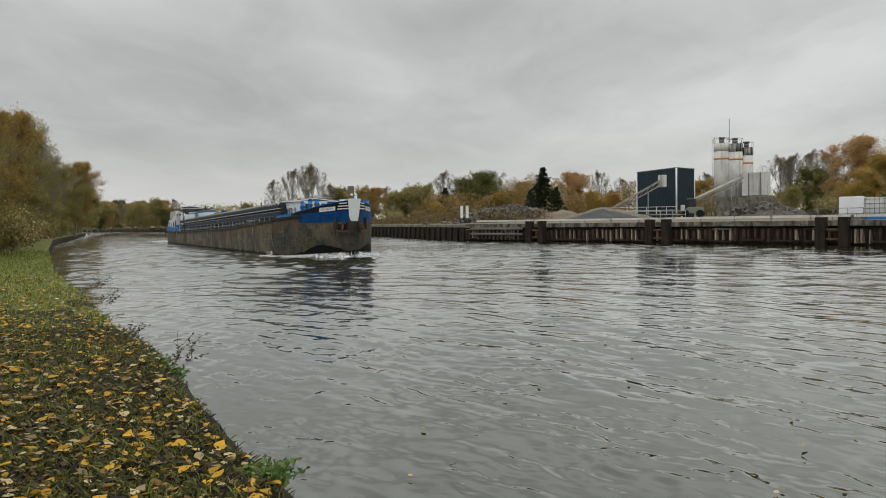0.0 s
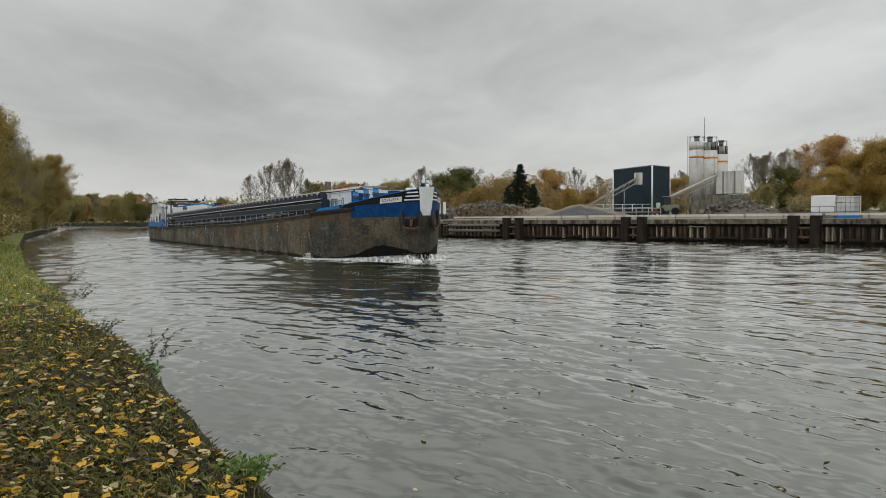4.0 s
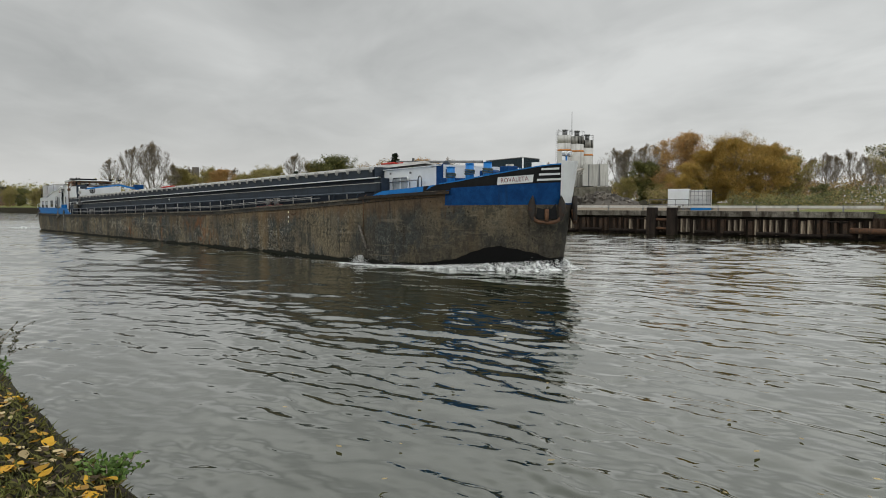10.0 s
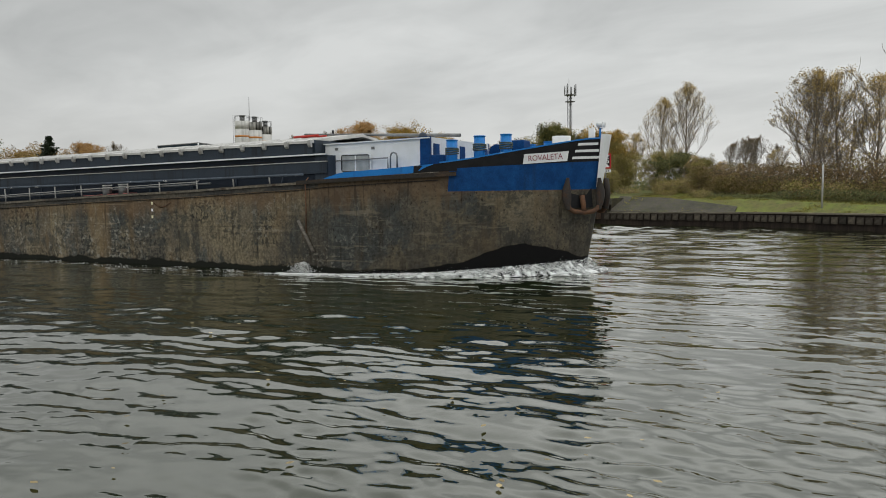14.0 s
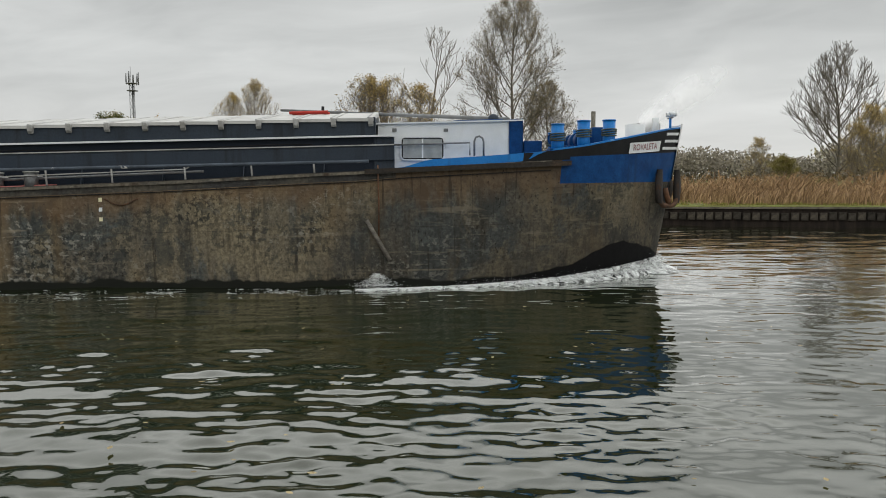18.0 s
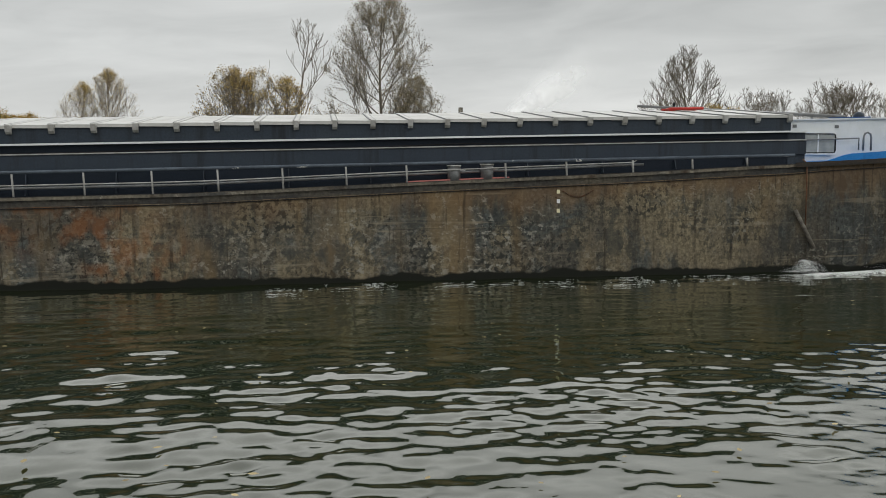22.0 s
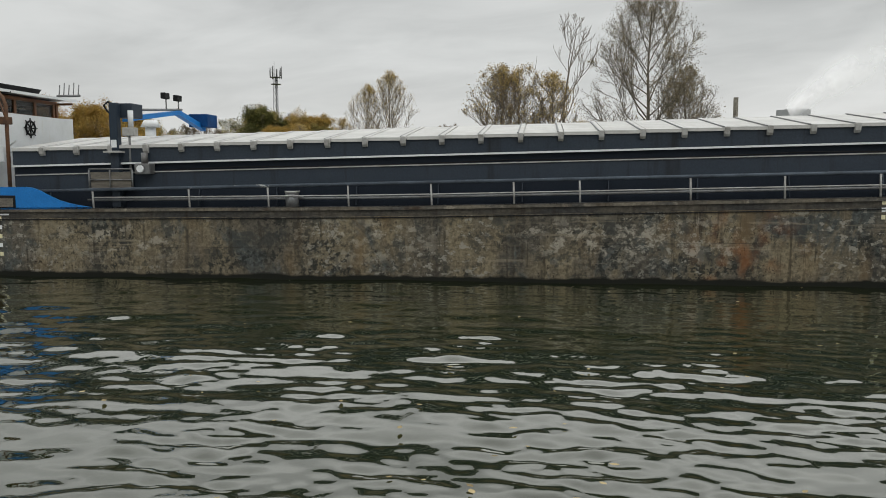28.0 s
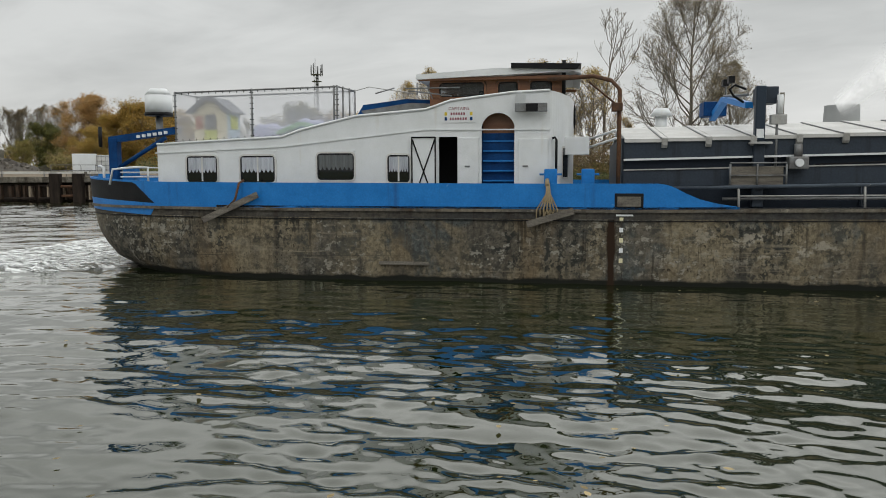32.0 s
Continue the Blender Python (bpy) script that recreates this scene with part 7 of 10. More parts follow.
hatch = rider("red_cover_frame", "small red steel frame lying on the hatch covers", "frame")
zf = lambda y: COAM(-23.8) + 0.129 * y - 0.06
bm = bmesh.new()
for a, b in (((-24.24, 0.55), (-23.40, 0.55)), ((-23.40, 0.55), (-23.40, 1.25)), ((-23.40, 1.25), (-24.24, 1.25)), ((-24.24, 1.25), (-24.24, 0.55))):
    rod(bm, (*a, zf(a[1]) + 0.035), (*b, zf(b[1]) + 0.035), 0.035, 6)
part("frame_bar", bm, RED, hatch)
part("panel", prism(bmesh.new(), [(0.58, zf(0.58) + 0.01), (1.22, zf(1.22) + 0.01), (1.22, zf(1.22) + 0.04), (0.58, zf(0.58) + 0.04)], "x", -24.21, -23.43), M_COVER, hatch)


# ---- broken water that travels with the hull ----
CREST = [(0.5, 1.15), (3.0, 0.92), (5.0, 0.72), (7.0, 0.50), (8.6, 0.32), (9.8, 0.20), (11.0, 0.12)]
FLANK = [(0.5, 0.08), (3.0, 0.20), (5.0, 0.27), (8.0, 0.30), (9.8, 0.34), (11.0, 0.42)]
SWELL = [(0.5, 0.015), (3.0, 0.03), (5.0, 0.055), (7.0, 0.10), (8.6, 0.20), (9.8, 0.25), (11.0, 0.33)]


def u_of(x):
    """The hull parameter at the waterline for any place forward of the stern."""
    return -1 + 2 * (x - BODY0) / (BODY1 - BODY0) if x <= BODY1 else u_at(min(x, 10.9), 0.1)


def bow_wave():
    """The breaking crest that leaves the stem and slants away from the hull: a torn sheet under a crust of froth."""
    ob = rider("bow_wave", "white bow wave breaking along the hull", "foam")
    cells = 8
    for side in (1, -1):
        vs, fs = [], []
        xs = np.linspace(2.2, 10.88, 130)
        for x in xs:
            u = u_of(x)
            p, n_ = Vector(hull_point(u, 0.1, side)), hull_out(u, 0.1, side)
            for j in range(cells + 1):
                f = 2 * j / cells - 1
                q = p + n_ * max(-0.04, lerp(x, CREST) + lerp(x, FLANK) * 0.8 * f * (1 + 0.5 * noise.noise((x * 1.7, 3, side))))
                lump = 0.75 + 0.8 * noise.noise((q.x * 2.4, q.y * 2.4, 7)) + 0.5 * noise.noise((q.x * 7, q.y * 7, 7))
                vs.append((q.x, q.y, 0.0 + lerp(x, SWELL) * (1 - f * f) * max(0.15, lump) + 0.025 * (1 - abs(f))))
        w = cells + 1
        for k in range(len(xs) - 1):
            for j in range(cells):
                a = k * w + j
                fs.append((a, a + 1, a + w + 1, a + w) if side < 0 else (a + w, a + w + 1, a + 1, a))
        link_mesh("foam_band", vs, fs, M_FOAM, ob, smooth=True)
    return ob


def froth(name, label, n, seed, place, stretch=2.4):
    """Many small lumps of froth; place gives the spot and the size of each."""
    rng = random.Random(seed)
    ob = rider(name, label, "foam", kind="stuff")
    verts, faces = [], []
    for _ in range(n):
        spot = place(rng)
        if not spot:
            continue
        p, r = spot
        i = len(verts)
        a = rng.gauss(0, 0.6) if stretch < 3 else rng.gauss(0, 0.08)
        e, g = Vector((math.cos(a), math.sin(a), 0)) * r * rng.uniform(1.0, stretch), Vector((-math.sin(a), math.cos(a), 0)) * r
        verts += [p + e, p - e, p + g, p - g, p + Vector((rng.gauss(0, 0.3) * r, 0, r * rng.uniform(0.4, 0.9))), p - Vector((0, 0, r * 0.4))]
        faces += [tuple(i + q for q in f) for f in ((0, 2, 4), (2, 1, 4), (1, 3, 4), (3, 0, 4), (2, 0, 5), (1, 2, 5), (3, 1, 5), (0, 3, 5))]
    link_mesh("froth", verts, faces, M_FROTH, ob, smooth=True)["kind"] = "stuff"
    return ob


def crest_spot(rng):
    x = 11.0 - 9.0 * rng.random() ** 1.25
    side = 1 if rng.random() < 0.8 else -1
    u = u_of(x)
    f = rng.gauss(0, 0.62)
    if noise.noise((x * 1.3, f * 1.4, 4)) + 0.35 * (1 - abs(f)) < rng.uniform(-0.45, 0.25):
        return None
    p = Vector(hull_point(u, 0.1, side)) + hull_out(u, 0.1, side) * max(0.0, lerp(x, CREST) + lerp(x, FLANK) * f)
    p.z = 0.02 + lerp(x, SWELL) * max(0.0, 1 - f * f) * rng.uniform(0.5, 1.35)
    return p, rng.uniform(0.004, 0.018)


def trail_spot(rng):
    """Thin streaks of froth left along the hull, abaft the bow wave."""
    x = 4.0 - 16.0 * rng.random() ** 1.3
    o = rng.choice((0.55, 0.95, 1.2, 1.8)) + 0.25 * noise.noise((x * 0.6, 1, 2)) + rng.gauss(0, 0.07)
    if noise.noise((x * 0.9, o * 2.0, 6)) < rng.uniform(-0.05, 0.5):
        return None
    return Vector((x, -abs(o), 0.022)), rng.uniform(0.003, 0.008)


def spike_spot(rng):
    h = 0.32 * rng.random() ** 1.6
    return Vector((2.5 + rng.gauss(0, 0.30) * (1 - h / 0.36), -0.10 - abs(rng.gauss(0, 0.22)), 0.03 + h)), rng.uniform(0.004, 0.013)


M_FROTH = mat("froth_white", (0.82, 0.84, 0.83), 0.8, grain=0.1, gscale=30)
bow_wave()
froth("bow_froth", "white froth crusting the bow wave", 15000, 7, crest_spot)
froth("side_froth", "thin streaks of froth sliding along the hull", 2200, 8, trail_spot, 16.0)
froth("side_splash", "small white splash thrown up at the hull side", 1300, 9, spike_spot)
rng = random.Random(77)
mound = rider("bow_foam", "white water pushed up before the stem", "foam")
vs, fs = [], []
for k in range(13):
    f = k / 12
    for j in range(25):
        a = radians(-110 + 220 * j / 24)
        q = Vector((10.62 + 0.95 * f * math.cos(a) * (1 + 0.3 * noise.noise((j * 0.5, f * 2, 1))), MIDY + (1.5 + 0.3 * f) * f * math.sin(a)))
        vs.append((q.x, q.y, 0.02 + 0.27 * (1 - f) ** 0.9 * (0.75 + 0.6 * noise.noise((q.x * 2.5, q.y * 2.5, 5)) + 0.35 * noise.noise((q.x * 7, q.y * 7, 5)))))
for k in range(12):
    for j in range(24):
        a = k * 25 + j
        fs.append((a, a + 25, a + 26, a + 1))
link_mesh("foam_sheet", vs, fs, M_FOAM, mound, smooth=True)
drops = rider("spray_drops", "drops of spray thrown up by the bow", "spray", kind="stuff")
verts, faces = [], []
for _ in range(700):
    x = rng.uniform(4.5, 11.9)
    u = u_at(min(x, 11.1), 0.1)
    s = 1 if rng.random() < 0.7 else -1
    p = Vector(hull_point(u, 0.1, s)) + hull_out(u, 0.1, s) * abs(rng.gauss(0.25, 0.2)) + Vector((max(0, x - 11.1), 0, 0))
    p.z = 0.05 + abs(rng.gauss(0, 0.16)) * lerp(x, [(4.5, 0.35), (9, 0.8), (11.5, 1.6)])
    r = rng.uniform(0.003, 0.009)
    i = len(verts)
    verts += [p + Vector(o) * r for o in ((1, 0, 0), (-1, 0, 0), (0, 1, 0), (0, -1, 0), (0, 0, 1), (0, 0, -1))]
    faces += [tuple(i + q for q in f) for f in ((0, 2, 4), (2, 1, 4), (1, 3, 4), (3, 0, 4), (2, 0, 5), (1, 2, 5), (3, 1, 5), (0, 3, 5))]
link_mesh("drop", verts, faces, mat("spray_white", (0.8, 0.82, 0.82), 0.5), drops)["kind"] = "stuff"
wake = rider("stern_wake", "white churned wake spreading behind the stern", "wake")
vs, fs = [], []
NX, NY = 60, 12
for k in range(NX):
    x = -62.5 - 38 * (k / (NX - 1)) ** 1.2
    half = 2.6 + 0.05 * (-62.5 - x)
    for j in range(NY):
        y = MIDY + half * (2 * j / (NY - 1) - 1)
        vs.append((x, y, 0.06 + 0.10 * max(0, noise.noise((x * 0.9, y * 0.9, 3))) + (0.16 * math.exp(-((x + 64) / 2.5) ** 2))))
for k in range(NX - 1):
    for j in range(NY - 1):
        a = k * NY + j
        fs.append((a, a + NY, a + NY + 1, a + 1))
link_mesh("foam_sheet", vs, fs, M_FOAMTHIN, wake, smooth=True)
vs, fs = [], []
for k in range(30):
    x = -61.6 - 6.2 * k / 29
    for j in range(17):
        f = 2 * j / 16 - 1
        y = MIDY + f * (2.7 + 0.13 * k)
        lip = math.exp(-((abs(f) - 0.82) / 0.16) ** 2)
        lump = 0.6 + 0.7 * noise.noise((x * 1.6, y * 1.6, 8)) + 0.4 * noise.noise((x * 5, y * 5, 8))
        vs.append((x, y, 0.03 + (0.05 + 0.26 * lip) * max(0.0, lump) * math.sin(math.pi * min(1.0, 0.2 + k / 29)) * (0.0 if j in (0, 16) else 1.0)))
for k in range(29):
    for j in range(16):
        a = k * 17 + j
        fs.append((a, a + 17, a + 18, a + 1))
link_mesh("churned_water", vs, fs, M_FOAM, wake, smooth=True)

# ---- trees ----
def tubes(segs, sides=5):
    """Verts and faces of tapered tubes from segments (a, b, ra, rb)."""
    verts, faces = [], []
    ang = [2 * math.pi * k / sides for k in range(sides)]
    for a, b, ra, rb in segs:
        d = (b - a)
        if d.length < 1e-5:
            continue
        d.normalize()
        u = d.orthogonal().normalized()
        w = d.cross(u)
        i = len(verts)
        for c, r in ((a, ra), (b, rb)):
            for q in ang:
                verts.append(c + (u * math.cos(q) + w * math.sin(q)) * r)
        for k in range(sides):
            faces.append((i + k, i + (k + 1) % sides, i + sides + (k + 1) % sides, i + sides + k))
    return verts, faces


def skeleton_of(rng, h, spread, base=0.22, limbs=14, rise=0.75, twigs=5, depth=3, crook=0.16, peak=0.45, trunk_r=None, taper=0.97, outline=None, droop=0.0, twig_r=0.006):
    """Trunk, limbs, branches and twigs of one tree, and the ends of its twigs."""
    segs, tips = [], []
    r0 = trunk_r or h * 0.016
    p, d = Vector((0, 0, -0.2)), Vector((rng.gauss(0, 0.03), rng.gauss(0, 0.03), 1)).normalized()
    n = 12
    line = [p.copy()]
    for k in range(n):
        d = (d + Vector((rng.gauss(0, 0.05), rng.gauss(0, 0.05), 0.12))).normalized()
        p = p + d * (h * taper + 0.2) / n
        line.append(p.copy())
    rad = lambda f: r0 * (1 - f) ** 0.9 + 0.012
    for k in range(n):
        segs.append((line[k], line[k + 1], rad(k / n) * (1.35 if k == 0 else 1), rad((k + 1) / n)))

    def on(f):
        k = min(int(f * n), n - 1)
        return line[k].lerp(line[k + 1], f * n - k)

    def branch(p, d, length, r, level):
        m = 4 if level == 1 else 3
        if outline:
            # a branch grows only as far as the crown reaches at that height
            for _ in range(14):
                q = p + d * length
                if math.hypot(q.x, q.y) <= spread * lerp(q.z / h, outline) * rng.uniform(0.86, 1.08) and q.z < h * 1.03:
                    break
                length *= 0.86
        pts = [p.copy()]
        for k in range(m):
            d = (d + Vector((rng.gauss(0, crook), rng.gauss(0, crook), rng.gauss(0.10 * rise, crook * 0.7)))).normalized()
            p = p + d * length / m
            pts.append(p.copy())
        for k in range(m):
            segs.append((pts[k], pts[k + 1], r * (1 - k / m) + twig_r, r * (1 - (k + 1) / m) + twig_r))
        if level >= depth:
            tips.append((pts[-1], d))
            tips.append((pts[-2], d))
            return
        for j in range(twigs + (1 if level == 1 else 0)):
            f = rng.uniform(0.25, 1.0)
            k = min(int(f * m), m - 1)
            q = pts[k].lerp(pts[k + 1], f * m - k)
            e = (d + Vector((rng.gauss(0, 0.55), rng.gauss(0, 0.55), rng.gauss(0.25 * rise, 0.4) - (droop if level + 1 >= depth else 0.0)))).normalized()
            branch(q, e, length * rng.uniform(0.35, 0.6), r * 0.36, level + 1)

    for j in range(limbs):
        f = base + (0.97 - base) * (j + rng.random()) / limbs
        a = j * 2.4 + rng.uniform(-0.5, 0.5)
        g = (f - base) / (1 - base)
        width = spread * (math.sin(math.pi * min(1, 0.5 * g / peak if g < peak else 0.5 + 0.5 * (g - peak) / (1 - peak))) * 0.85 + 0.18)
        e = Vector((math.cos(a), math.sin(a), rise * (0.5 + g))).normalized()
        branch(on(f), e, (spread * 1.5 if outline else width) * rng.uniform(0.8, 1.15), rad(f) * 0.46, 1)
    tips.append((line[-1], d))
    # bring the crown to its true height and breadth
    zs, rs_ = sorted(p.z for p, _ in tips), sorted(math.hypot(p.x, p.y) for p, _ in tips)
    kz, kr = h / zs[int(len(zs) * 0.99)], 1.0 if outline else spread / rs_[int(len(rs_) * 0.95)]

    def fit(v):
        x, y, z = v.x * kr, v.y * kr, v.z * kz if v.z > 0 else v.z
        return Vector((x, y, z))

    return [(fit(a), fit(b), ra, rb) for a, b, ra, rb in segs], [(fit(p), d) for p, d in tips]


def leaves(rng, tips, count, size, cloud, flat=0.6):
    """Small four-cornered leaf clumps strewn round the twig ends."""
    verts, faces = [], []
    for _ in range(count):
        p, d = tips[rng.randrange(len(tips))]
        c = p + Vector((rng.gauss(0, cloud), rng.gauss(0, cloud), rng.gauss(0, cloud * 0.8)))
        if (c - p).length > 2.1 * cloud:
            c = p + (c - p) * 0.5
        u = Vector((rng.gauss(0, 1), rng.gauss(0, 1), rng.gauss(0, 1))).normalized()
        w = u.orthogonal().normalized()
        s = size * rng.uniform(0.6, 1.4)
        i = len(verts)
        verts += [c + u * s, c + w * s * 0.55, c - u * s, c - w * s * 0.55 + u.cross(w) * s * 0.3]
        faces.append((i, i + 1, i + 2, i + 3))
    return verts, faces


def tree(name, seed, h, spread, bark, leaf, label, category="tree", count=3500, size=0.16, cloud=0.35, sides=5, group="", leaf2=None, **kw):
    rng = random.Random(seed)
    segs, tips = skeleton_of(rng, h, spread, **kw)
    ob = empty(name, label=label, category=category, group=group)
    v, f = tubes(segs, sides)
    link_mesh("trunk", v, f, bark, ob, smooth=True)
    if leaf and count:
        v, f = leaves(rng, [t for t in tips if t[0].z > h * 0.12], count, size, cloud)
        link_mesh("crown", v, f, leaf, ob)
        if leaf2:
            v, f = leaves(rng, tips, count // 4, size, cloud)
            link_mesh("crown", v, f, leaf2, ob)
    return ob


def stand(ob, x, y, z, turn=0.0, s=1.0):
    ob.matrix_world = pose(x, y, z, 0, 0, turn) @ Matrix.Scale(s, 4)
    return ob


def again(ob, x, y, z, turn, s, label=""):
    o = copy_thing(ob, pose(x, y, z, 0, 0, turn) @ Matrix.Diagonal((s / ob.scale[0],) * 3 + (1,)))
    if label:
        o["label"] = label
    return o

